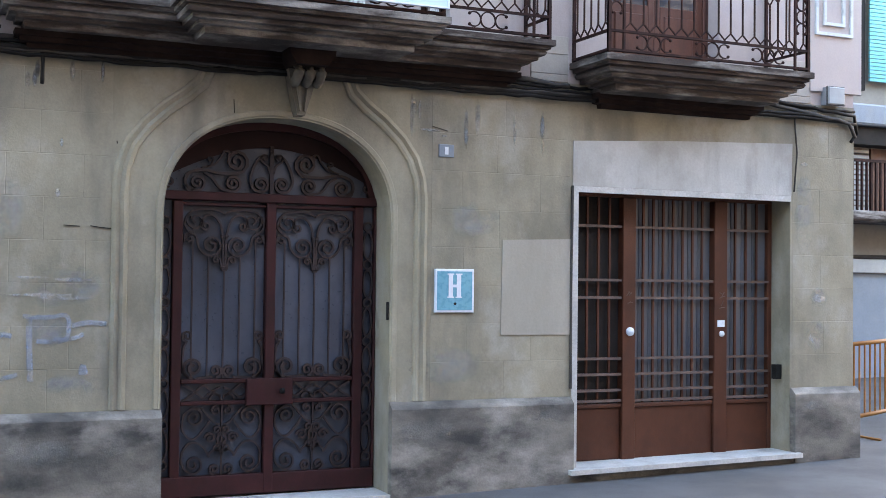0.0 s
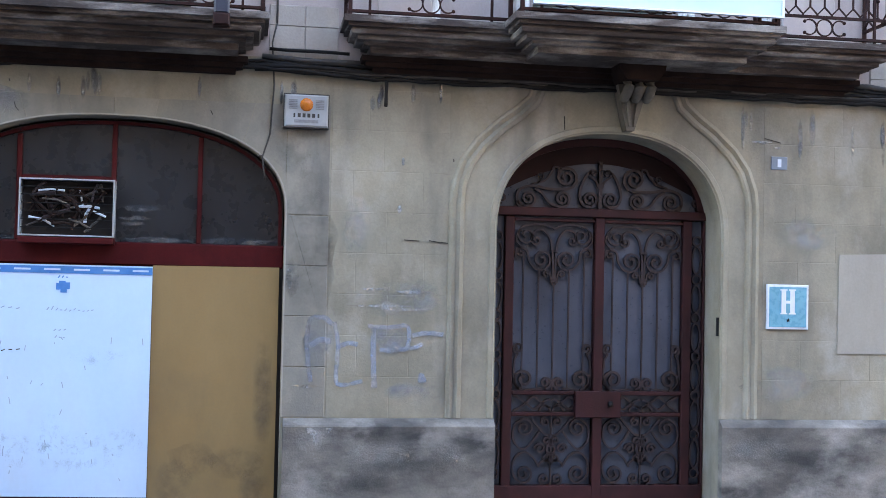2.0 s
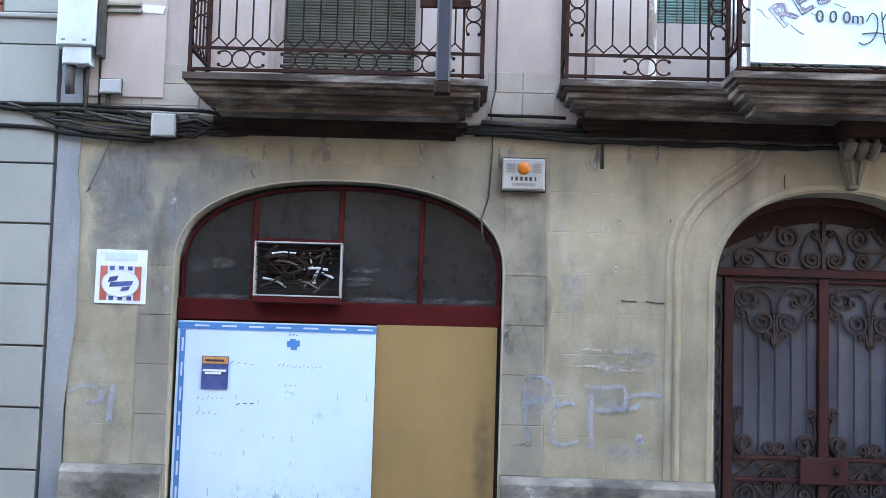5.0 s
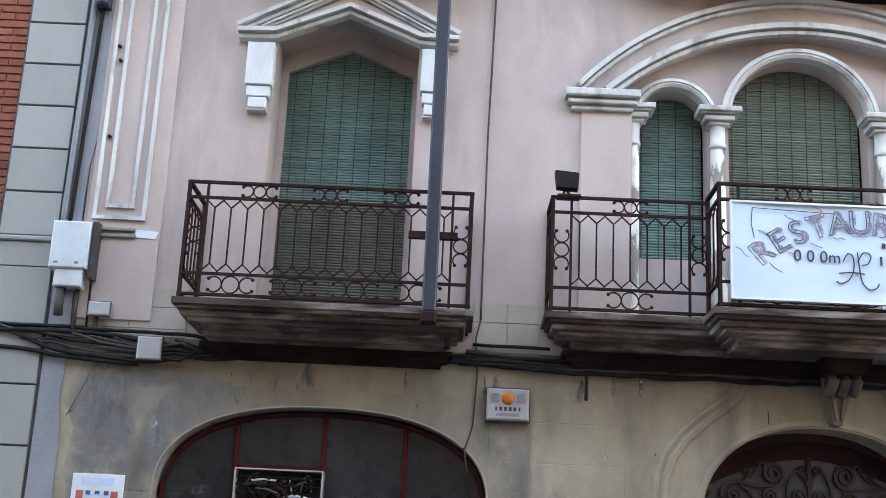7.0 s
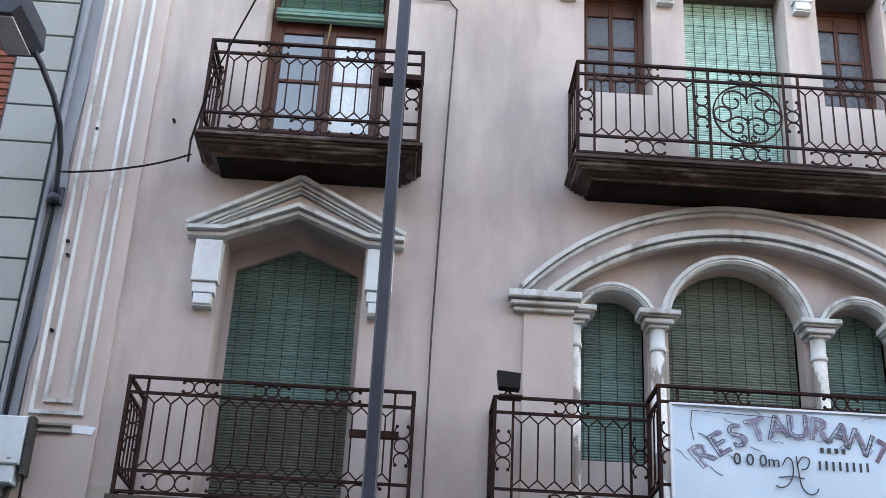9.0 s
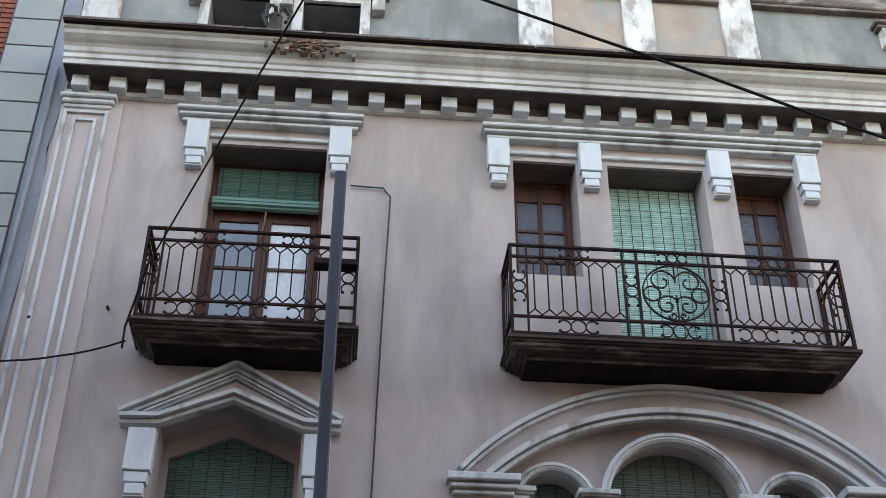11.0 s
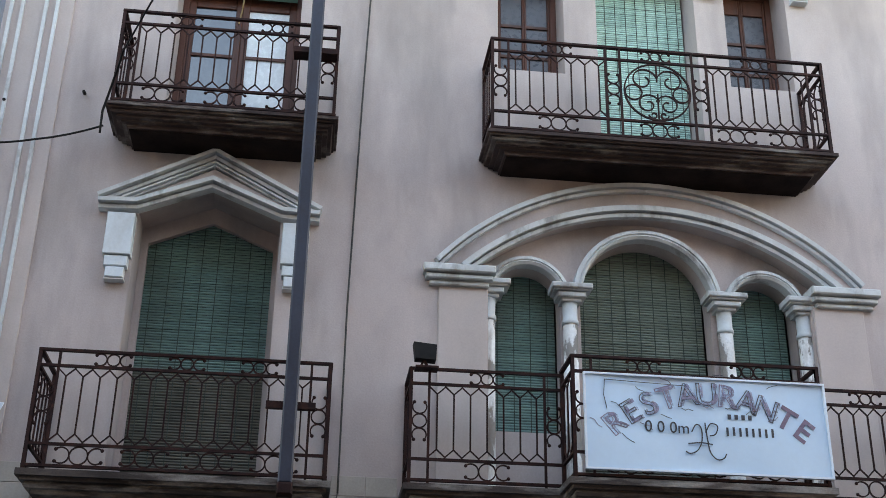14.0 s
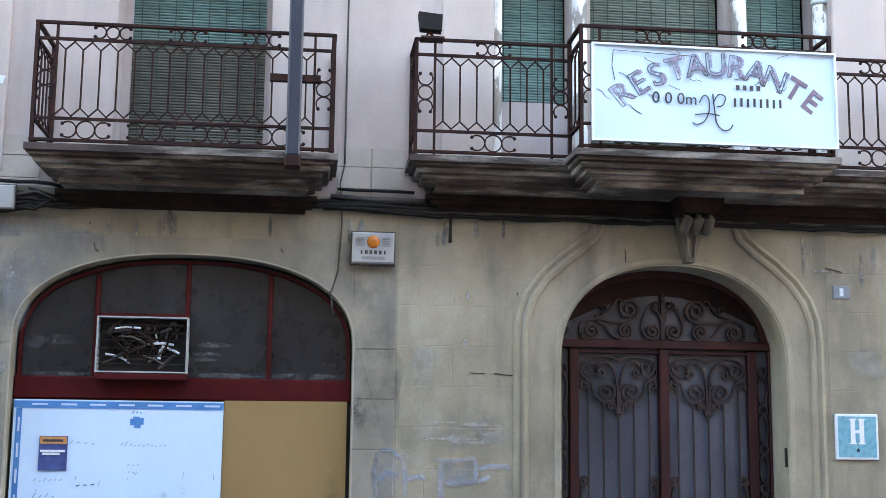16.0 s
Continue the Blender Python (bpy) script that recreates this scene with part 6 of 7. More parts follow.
# pale plaster lip along the edge of the shop arch
sh = Shape()
lip = [(p[0], p[2]) for p in arched(-0.91, 1.208, 0, 2.20, 0.643, 44, 2.35)]
sh.bar([(lip[0][0], 0.74)] + lip + [(lip[-1][0], 0.74)], 0.010, -0.009, 0.0)
solid("trim_shop_arch_lip", sh, WHITE_PATCH, "worn pale plaster lip round the shop arch", "moulding", kind="structure")

# voussoirs of the shop arch
vo = thing("arch_stones", (-0.91, 0, 2.2), "grey stained stones of the flat shop arch", "arch", kind="structure")
arch_in = [(p[0], p[2]) for p in arched(-0.91, 1.20, 0, 2.20, 0.635, 60, 2.35)]
HEAD = 2.965
cuts = [-2.36, -2.112, -1.80, -1.49, -1.19, -0.91, -0.63, -0.33, -0.02, 0.292, 0.60]
for xa, xb in zip(cuts, cuts[1:]):
    low = [(x, z) for x, z in arch_in if xa + 0.004 < x < xb - 0.004]
    za, zb = (min(arch_in, key=lambda p: abs(p[0] - x))[1] for x in (xa, xb))
    if xa < -2.2 or xb > 0.4:
        za = zb = 2.185
        low = []
    sh = Shape()
    sh.prism([(xa + 0.002, za)] + low + [(xb - 0.002, zb), (xb - 0.002 + (0.10 * (xb + 0.91) if -2.0 < xb < 0.2 else 0.0), HEAD), (xa + 0.002 + (0.10 * (xa + 0.91) if -2.0 < xa < 0.2 else 0.0), HEAD)], -0.006, 0.002)
    part("stone", sh, ASHLAR_GREY, vo)
for x0, x1 in ((-2.36, -2.115), (0.295, 0.60)):
    for k in range(4):
        sh = Shape()
        sh.box(x0, x1, -0.006, 0.002, 0.74 + 0.36 * k, 0.74 + 0.36 * k + 0.355, 0.003)
        part("stone", sh, ASHLAR_GREY, vo)

# ---------- shop door ----------
sd = thing("shop_door", (6.28, 0.28, 0.16), "brown metal shop door with window bars and solid lower panels", "door")
DY = 0.25


def dpart(name, x0, x1, z0, z1, y0=DY, y1=DY + 0.05, mat=SHOP_BROWN, label="", par=None):
    sh = Shape()
    sh.box(x0, x1, y0, y1, z0, z1, 0.006)
    return part(name, sh, mat, par or sd, label)


dpart("head", 5.165, 7.395, 2.40, 2.455)
for x0, x1 in ((5.79, 5.92), (6.74, 6.88)):
    dpart("post", x0, x1, 0.16, 2.40, DY - 0.03)
for x0, x1 in ((5.165, 5.24), (7.35, 7.395)):
    dpart("post", x0, x1, 0.16, 2.40)
for n_, (x0, x1) in enumerate(((5.24, 5.79), (5.92, 6.74), (6.88, 7.35))):
    leaf = dpart("lower_panel", x0, x1, 0.16, 0.60, DY + 0.005, DY + 0.04)
    dpart("rim", x0, x1, 0.60, 0.635, DY - 0.015, par=leaf)
    sh = Shape()
    sh.box(x0, x1, DY + 0.048, DY + 0.056, 0.635, 2.40)
    part("pane", sh, SHOP_PANE if n_ else DARK, sd, "grey shutter behind the bars")
    for z in (2.15, 1.69, 1.54, 1.02, 0.885, 0.75, 0.66):
        sh = Shape()
        sh.box(x0, x1, DY - 0.012, DY + 0.008, z - 0.011, z + 0.011)
        part("cross_bar", sh, SHOP_BAR, sd)
    m = round((x1 - x0) / 0.105)
    for k in range(1, m):
        x = x0 + (x1 - x0) * k / m
        sh = Shape()
        sh.box(x - 0.009, x + 0.009, DY + 0.01, DY + 0.028, 0.635, 2.40)
        part("bar", sh, SHOP_BROWN, sd)
        sh = Shape()
        sh.box(x - 0.032, x - 0.014, DY + 0.040, DY + 0.047, 0.635, 2.40)
        if n_:
            part("shutter_rib", sh, SHOP_PANE, sd)
for x, z in ((5.86, 1.25),):
    sh = Shape()
    sh.tube([(x, DY - 0.045, z), (x, DY - 0.02, z)], 0.038, 14)
    part("lock", sh, SIGN_WHITE, sd, "round white lock", True)
sh = Shape()
sh.box(6.77, 6.85, DY - 0.036, DY - 0.03, 1.285, 1.345, 0.003)
part("sticker", sh, SIGN_WHITE, sd, "small white sticker")
sh = Shape()
sh.tube([(6.815, DY - 0.045, 1.225), (6.815, DY - 0.03, 1.225)], 0.026, 12)
part("lock", sh, SIGN_WHITE, sd, "round white lock", True)
rnd = random.Random(3)
for xc, za, zb in ((5.855, 1.45, 1.62), (6.82, 1.38, 1.62)):
    for k in range(5):
        z = rnd.uniform(za, zb)
        sh = Shape()
        sh.bar([(xc + rnd.uniform(-0.03, 0.0), z), (xc + rnd.uniform(0.0, 0.035), z + rnd.uniform(-0.03, 0.05))], 0.006, DY - 0.0335, DY - 0.0305)
        part("scratch", sh, SHOP_BAR, sd)
sh = Shape()
sh.box(7.33, 7.392, 0.10, 0.17, 0.82, 0.95, 0.006)
solid("door_latch_box", sh, CABLE, "dark metal latch box on the doorway side", "latch")
sh = Shape()
sh.tube([(5.155, -0.012, 2.46), (5.15, -0.012, 2.0), (5.145, -0.012, 1.6), (5.152, -0.012, 0.8)], 0.012, 6)
solid("cable", sh, CABLE_GREY, "thin grey cable beside the shop doorway", "cable", "cables")

# ---------- ironmongery, boxes and signs on the wall ----------
al = thing("alarm_box", (0.42, 0, 2.80), "white alarm box with orange beacon and speaker grilles", "alarm box")
sh = Shape()
sh.box(0.265, 0.575, -0.085, 0.0, 2.80, 3.03, 0.012)
alarm_case = part("case", sh, GREY_PLASTIC, al)
sh = Shape()
sh.box(0.258, 0.582, -0.07, -0.002, 2.792, 3.038)
part("back_plate", sh, CABLE_GREY, al)
sh = Shape()
vsd = []
for i in range(5):
    a = i * math.pi / 8
    vsd.append((0.048 * math.cos(a), -0.085 - 0.03 * math.sin(a)))
for i in range(4):
    (r0, y0), (r1, y1) = vsd[i], vsd[i + 1]
    sh.add([(0.42 + r * math.cos(t), y, 2.958 + r * math.sin(t)) for r, y in ((r0, y0), (r1, y1)) for t in (2 * math.pi * k / 12 for k in range(12))],
           [(k, (k + 1) % 12, 12 + (k + 1) % 12, 12 + k) for k in range(12)])
part("beacon", sh, ORANGE_LENS, alarm_case, "orange beacon lens", True)
for x in (0.325, 0.515):
    sh = Shape()
    for k in range(6):
        sh.box(x - 0.03, x + 0.03, -0.089, -0.084, 2.925 + 0.012 * k, 2.932 + 0.012 * k)
    part("grille", sh, GRILLE, alarm_case, "grey speaker grille")
for k, w in enumerate((0.018, 0.03, 0.03, 0.03, 0.03, 0.018)):
    sh = Shape()
    x = 0.335 + 0.034 * k
    sh.box(x - w * 0.35, x + w * 0.35, -0.088, -0.084, 2.867, 2.895)
    part("print_bar", sh, CABLE_GREY, al)
sh = Shape()
sh.box(0.335, 0.505, -0.088, -0.084, 2.828, 2.85)
part("print_bar", sh, GRILLE, al)

hs = thing("hotel_sign", (4.10, 0, 1.42), "teal square sign with a white letter H", "sign")
sh = Shape()
sh.box(3.93, 4.265, -0.022, 0.0, 1.42, 1.76, 0.004)
part("border", sh, SIGN_WHITE, hs)
sh = Shape()
sh.box(3.948, 4.247, -0.026, -0.0215, 1.438, 1.742)
field = part("field", sh, SIGN_BLUE, hs)
sh = Shape()
for x in (4.062, 4.132):
    sh.box(x - 0.018, x + 0.018, -0.029, -0.0255, 1.545, 1.715)
    sh.box(x - 0.028, x + 0.028, -0.029, -0.0255, 1.535, 1.545)
    sh.box(x - 0.028, x + 0.028, -0.029, -0.0255, 1.715, 1.725)
sh.box(4.08, 4.114, -0.029, -0.0255, 1.617, 1.639)
part("letter", sh, SIGN_WHITE, field, "white letter H")
sh = Shape()
star = [(4.10 + (0.018 if k % 2 == 0 else 0.008) * math.sin(k * math.pi / 5), 1.49 + (0.018 if k % 2 == 0 else 0.008) * math.cos(k * math.pi / 5)) for k in range(10)]
sh.prism(star, -0.029, -0.0255)
part("star", sh, CABLE, field, "small dark star")

nb = thing("number_plate", (4.02, 0, 2.63), "small grey-blue enamel house plate", "plate")
sh = Shape()
sh.box(3.955, 4.085, -0.012, 0.0, 2.635, 2.735, 0.003)
part("plate", sh, GARAGE, nb)
sh = Shape()
sh.box(4.005, 4.035, -0.0145, -0.0115, 2.655, 2.715)
part("print_bar", sh, SIGN_WHITE, nb)

ic = thing("shop_plate", (-2.5, 0, 1.89), "white enamel plate with red stripes and a blue oval badge", "sign")
sh = Shape()
sh.box(-2.69, -2.315, -0.012, 0.0, 1.89, 2.285, 0.003)
part("plate", sh, SIGN_WHITE, ic)
sh = Shape()
sh.box(-2.62, -2.385, -0.0145, -0.0115, 2.205, 2.26)
part("heading", sh, TAPE_TEXT, ic)
for x in (-2.628, -2.378):
    sh = Shape()
    sh.box(x - 0.026, x + 0.026, -0.0145, -0.0115, 1.915, 2.165)
    part("stripe", sh, SIGN_RED, ic)
for k in range(3):
    for z in (1.93, 2.15):
        sh = Shape()
        sh.box(-2.585 + 0.066 * k, -2.55 + 0.066 * k, -0.0145, -0.0115, z - 0.015, z + 0.015)
        part("print_bar", sh, POSTER_BLUE, ic)
sh = Shape()
sh.prism(arc(-2.503, 2.04, 0.137, 0, 360, 28, 0.10)[:-1], -0.0175, -0.014)
part("badge", sh, SIGN_WHITE, ic)
sh = Shape()
sh.bar(arc(-2.503, 2.04, 0.134, 0, 360, 28, 0.097)[:-1], 0.007, -0.0205, -0.017, True)
part("badge_ring", sh, TAPE_TEXT, ic)
for x0, x1, z, h in ((-2.595, -2.53, 2.07, 0.026), (-2.585, -2.42, 2.035, 0.024), (-2.50, -2.44, 2.0, 0.02)):
    sh = Shape()
    sh.prism([(x0, z - h), (x1, z - h * 0.4), (x1 + 0.012, z + h), (x0 + 0.012, z + h * 0.5)], -0.0205 - 0.0004 * (z < 2.05), -0.017)
    part("badge_mark", sh, POSTER_BLUE, ic)

# banner on the railing
ba = thing("banner", (2.75, -0.88, 3.59), "white banner with faded purple lettering tied to the railing", "banner")
sh = Shape()
nx, nz = 24, 8
vs = []
for j in range(nz + 1):
    for i in range(nx + 1):
        u, v = i / nx, j / nz
        vs.append((1.875 + 1.755 * u, -0.885 - 0.006 * math.sin(u * 9 + v * 2) - 0.004 * math.sin(v * 5), 3.595 + 0.68 * v + 0.004 * math.sin(u * 7)))
k = len(vs)
vs += [(x, y + 0.006, z) for x, y, z in vs]
fs = [(j * (nx + 1) + i, j * (nx + 1) + i + 1, (j + 1) * (nx + 1) + i + 1, (j + 1) * (nx + 1) + i) for j in range(nz) for i in range(nx)]
fs += [tuple(a + k for a in reversed(q)) for q in fs]
sh.add(vs, fs)
part("sheet", sh, BANNER, ba, smooth=True)
sh = Shape()
sh.bar([(1.875, 3.592), (3.632, 3.592), (3.632, 4.278), (1.875, 4.278)], 0.014, -0.90, -0.87, True)
part("hem", sh, SIGN_WHITE, ba)
word = "RESTAURANTE"
for k, ch in enumerate(word):
    a = radians(38.5 - 7.7 * k)
    R = 1.015
    x, z = 2.77 - R * math.sin(a), 3.07 + R * math.cos(a)
    whole = k > 8
    part("letter", moved(writing(ch, 0.225, 0.002, 0.004), x, -0.8945, z, a), BANNER_INK if whole else BANNER_FADED, ba)
    if not whole:
        # the loose outline of the old letter, a little off
        part("letter_edge", moved(outline(ch, 0.235, 0.0035), x - 0.012, -0.8955, z - 0.004, a + 0.03), INK if k % 3 else BANNER_INK, ba)
part("letter", moved(writing("0 0 0m", 0.115, 0.002, 0.0), 2.455, -0.8945, 3.868, -0.015), INK, ba)
for k in range(8):
    sh = Shape()
    x, z = 2.89 + 0.047 * k, 3.862 + (0.004 if k % 2 else 0.0)
    sh.box(x - 0.008, x + 0.008, -0.8965, -0.8935, z, z + 0.062)
    part("print_bar", sh, INK, ba)
for k in range(4):
    sh = Shape()
    sh.box(2.90 + 0.05 * k, 2.925 + 0.05 * k, -0.8965, -0.8935, 3.985, 4.02)
    part("print_bar", sh, INK, ba)
rt = random.Random(31)
for k in range(16):
    a = radians(44 - 4.6 * k)
    rr = 1.0 if k % 2 else 1.235
    x, z = 2.77 - rr * math.sin(a), 3.07 + rr * math.cos(a)
    pts = [(x + 0.028 * i + rt.uniform(-0.008, 0.008), z - 0.028 * i * math.tan(a * -1) * -1 + rt.uniform(-0.010, 0.010)) for i in range(4)]
    sh = Shape()
    sh.bar(pts, 0.004, -0.8965, -0.8935)
    part("torn_edge", sh, INK if k % 3 else BANNER_INK, ba)
for pts in ([(2.02, 4.235), (2.3, 4.225), (2.62, 4.215)], [(2.02, 4.235), (2.01, 4.12), (2.03, 4.02)]):
    sh = Shape()
    sh.bar(pts, 0.005, -0.8965, -0.8935)
    part("torn_edge", sh, INK, ba)
for pts in ([(2.63, 3.90), (2.665, 3.955), (2.70, 3.93), (2.70, 3.84), (2.665, 3.77), (2.61, 3.745), (2.57, 3.765)], [(2.60, 3.815), (2.70, 3.825), (2.80, 3.81)],
            [(2.73, 3.97), (2.74, 3.86), (2.755, 3.76), (2.80, 3.71), (2.85, 3.72), (2.875, 3.765)], [(2.73, 3.90), (2.77, 3.965), (2.82, 3.95), (2.80, 3.89), (2.745, 3.875)]):
    sh = Shape()
    sh.bar(smooth_line([(x, z - 0.02) for x, z in pts]), 0.0085, -0.8965, -0.8935)
    part("flourish", sh, INK, ba)

ba.location, ba.scale = (2.777, -0.795, 3.611), (1.0106, 1.0, 1.0106)

# electric boxes at the left edge
eb = thing("meter_box", (-2.88, 0, 3.6), "pale blue-grey electric meter box with a pipe below", "electric box")
sh = Shape()
sh.box(-3.03, -2.745, -0.16, -0.01, 3.765, 4.13, 0.012)
meter_case = part("case", sh, LIGHT_PLASTIC, eb)
sh = Shape()
sh.box(-2.74, -2.70, -0.13, 0.0, 3.70, 4.14, 0.006)
part("hood", sh, CABLE_GREY, eb)
sh = Shape()
sh.box(-2.985, -2.775, -0.14, -0.01, 3.63, 3.765, 0.01)
part("terminal_cover", sh, LIGHT_PLASTIC, eb)
sh = Shape()
sh.tube([(-2.93, -0.08, 3.64), (-2.935, -0.085, 3.5), (-2.93, -0.08, 3.42)], 0.034, 10)
part("pipe", sh, CABLE_GREY, eb, smooth=True)
for x in (-2.975, -2.82):
    sh = Shape()
    sh.box(x - 0.015, x + 0.015, -0.163, -0.159, 3.80, 3.815)
    part("lock", sh, GRILLE, meter_case, "grey lock")
for x0, x1, z0, z1, mat in ((-2.71, -2.55, 3.43, 3.535, GREY_PLASTIC), (-2.315, -2.135, 3.12, 3.29, GREY_PLASTIC), (7.74, 7.93, 3.30, 3.46, GREY_PLASTIC)):
    jb = thing("junction_box", ((x0 + x1) / 2, 0, z0), "small grey plastic junction box among the cables", "junction box", "junction boxes")
    sh = Shape()
    sh.box(x0, x1, -0.10, 0.0, z0, z1, 0.01)
    jcase = part("case", sh, mat, jb)
    sh = Shape()
    sh.box(x0 - 0.006, x1 + 0.006, -0.085, -0.075, z0 - 0.006, z1 + 0.006)
    part("lid_seam", sh, CABLE_GREY, jcase, "dark lid seam")

# hook under the balcony
sh = Shape()
sh.tube([(0.99, -0.01, 3.20), (0.99, -0.05, 3.15), (0.99, -0.055, 3.0), (0.99, -0.04, 2.98)], 0.014, 7)
solid("wall_hook", sh, CABLE, "black iron hook in the wall", "hook")
for x, z in ((-2.06, 6.79), (-2.68, 6.66), (-2.74, 5.62), (-2.72, 5.50), (-2.73, 4.86)):
    sh = Shape()
    sh.tube([(x, 0.0, z), (x, -0.05, z - 0.005)], 0.014, 7)
    solid("wall_peg", sh, CABLE, "short black peg in the stucco wall", "peg", "wall pegs")


# ---------- cables ----------
def cable(pts, r, mat=CABLE, label="black cable running along the wall", wob=0.008, seed=0, sag=0.0):
    rc = random.Random(seed)
    out = []
    for (a, b) in zip(pts, pts[1:]):
        n = max(2, int((Vector(b) - Vector(a)).length / 0.12))
        for i in range(n):
            t = i / n
            p = Vector(a).lerp(Vector(b), t)
            out.append(p + Vector((0, rc.uniform(-wob, wob) * 0.4, rc.uniform(-wob, wob) - sag * math.sin(math.pi * t))))
    out.append(Vector(pts[-1]))
    sh = Shape()
    sh.tube(out, r, 6)
    return solid("cable", sh, mat, label, "cable", "cables", smooth=True)


cable([(-6.0, -0.03, 3.36), (-3.0, -0.04, 3.345), (-1.9, -0.05, 3.32), (-1.6, -0.03, 3.26), (8.1, -0.03, 3.26)], 0.014, seed=1)
cable([(-6.0, -0.05, 3.33), (-2.6, -0.05, 3.30), (-1.85, -0.04, 3.22), (0.3, -0.04, 3.23), (0.75, -0.04, 3.22), (5.1, -0.04, 3.19), (8.05, -0.04, 3.16)], 0.018, seed=2)
cable([(-3.3, -0.04, 3.30), (-2.9, -0.06, 3.16), (-2.2, -0.06, 3.10), (-1.9, -0.05, 3.17), (0.2, -0.05, 3.21), (0.9, -0.05, 3.17), (5.1, -0.05, 3.16), (7.6, -0.05, 3.20), (8.1, -0.05, 3.14)], 0.014, seed=3)
cable([(-6.0, -0.03, 3.20), (-3.2, -0.03, 3.18), (-2.95, -0.05, 3.13), (-2.3, -0.05, 3.09)], 0.016, seed=4)
cable([(-2.9, -0.05, 3.32), (-2.6, -0.07, 3.23), (-2.3, -0.07, 3.2), (-2.0, -0.06, 3.26), (-1.85, -0.05, 3.20)], 0.011, CABLE_GREY, seed=5)
cable([(-2.5, -0.06, 3.28), (-2.2, -0.08, 3.14), (-2.0, -0.06, 3.12), (-1.85, -0.06, 3.22), (-2.05, -0.05, 3.28)], 0.010, seed=6)
cable([(0.15, -0.03, 3.36), (0.72, -0.03, 3.345)], 0.012, seed=7)
cable([(0.10, -0.03, 3.29), (0.80, -0.03, 3.28)], 0.02, CABLE_GREY, seed=8)
cable([(4.60, -0.03, 3.30), (5.1, -0.03, 3.27)], 0.022, CABLE_GREY, seed=9)
cable([(6.9, -0.04, 3.32), (7.6, -0.05, 3.26), (8.08, -0.05, 3.22), (8.14, -0.02, 3.05), (8.06, -0.03, 2.98)], 0.016, seed=10)
cable([(7.1, -0.04, 3.27), (8.02, -0.05, 3.15), (8.1, -0.04, 3.02)], 0.018, CABLE_GREY, seed=11)
cable([(7.42, -0.02, 3.2), (7.45, -0.02, 2.85), (7.42, -0.02, 2.5)], 0.008, CABLE_GREY, "thin grey cable on the wall", seed=12)
cable([(0.20, -0.015, 3.54), (0.20, -0.015, 5.0), (0.235, -0.015, 6.8), (0.25, -0.015, 7.4), (0.27, -0.015, 8.10), (0.20, -0.015, 8.19), (-0.10, -0.02, 8.21)], 0.008, CABLE_GREY,
      "thin grey cable climbing the stucco wall", 0.012, 13)
cable([(0.20, -0.02, 3.54), (0.17, -0.03, 3.40), (0.19, -0.02, 3.1), (0.17, -0.02, 2.75), (0.12, -0.02, 2.58), (0.14, -0.02, 2.42)], 0.006, CABLE_GREY, "thin grey cable beside the alarm box", 0.006, 14)
cable([(-2.62, -0.03, 3.10), (-2.72, -0.03, 2.85), (-2.78, -0.012, 2.72)], 0.004, CABLE_GREY, "thin grey cable on the wall", seed=15)
cable([(-2.66, -0.03, 3.43), (-2.66, -0.04, 3.25)], 0.018, CABLE_GREY, "short grey conduit under a junction box", seed=16)
cable([(-2.82, -0.04, 3.64), (-2.82, -0.05, 3.3)], 0.016, CABLE_GREY, "grey conduit under the meter box", seed=17)
cable([(-2.73, -0.06, 4.14), (-2.72, -0.05, 3.35)], 0.010, CABLE, seed=18)
cable([(-2.95, -0.03, 4.14), (-2.93, -0.03, 5.0), (-2.91, -0.03, 5.95)], 0.016, CABLE, "black conduit climbing the cement strip", 0.006, 19)
cable([(-3.00, -0.04, 4.14), (-2.985, -0.04, 5.6), (-2.96, -0.04, 7.6), (-2.94, -0.04, 9.4)], 0.022, CEMENT, "grey downpipe in the cement strip", 0.002, 20)
for k in range(5):
    cable([(-3.4 + 0.1 * k, -0.045, 3.33 - 0.03 * k), (-2.95, -0.05, 3.29 - 0.025 * k), (-2.5, -0.06, 3.24 - 0.03 * k), (-2.2, -0.055, 3.22 - 0.015 * k), (-1.88, -0.045, 3.25 - 0.02 * k), (-1.6, -0.04, 3.22 - 0.015 * k)],
          0.009 + 0.002 * (k % 3), CABLE if k % 3 else CABLE_GREY, "cable in the tangled bundle on the wall", 0.024, 40 + k)
for k in range(3):
    cable([(0.05, -0.04, 3.25 - 0.02 * k), (0.9, -0.045, 3.22 - 0.022 * k), (3.0, -0.05, 3.215 - 0.02 * k), (5.2, -0.045, 3.22 - 0.02 * k), (7.0, -0.045, 3.22 - 0.02 * k)],
          0.012, CABLE if k != 1 else CABLE_GREY, "cable in the bundle along the wall", 0.010, 50 + k)
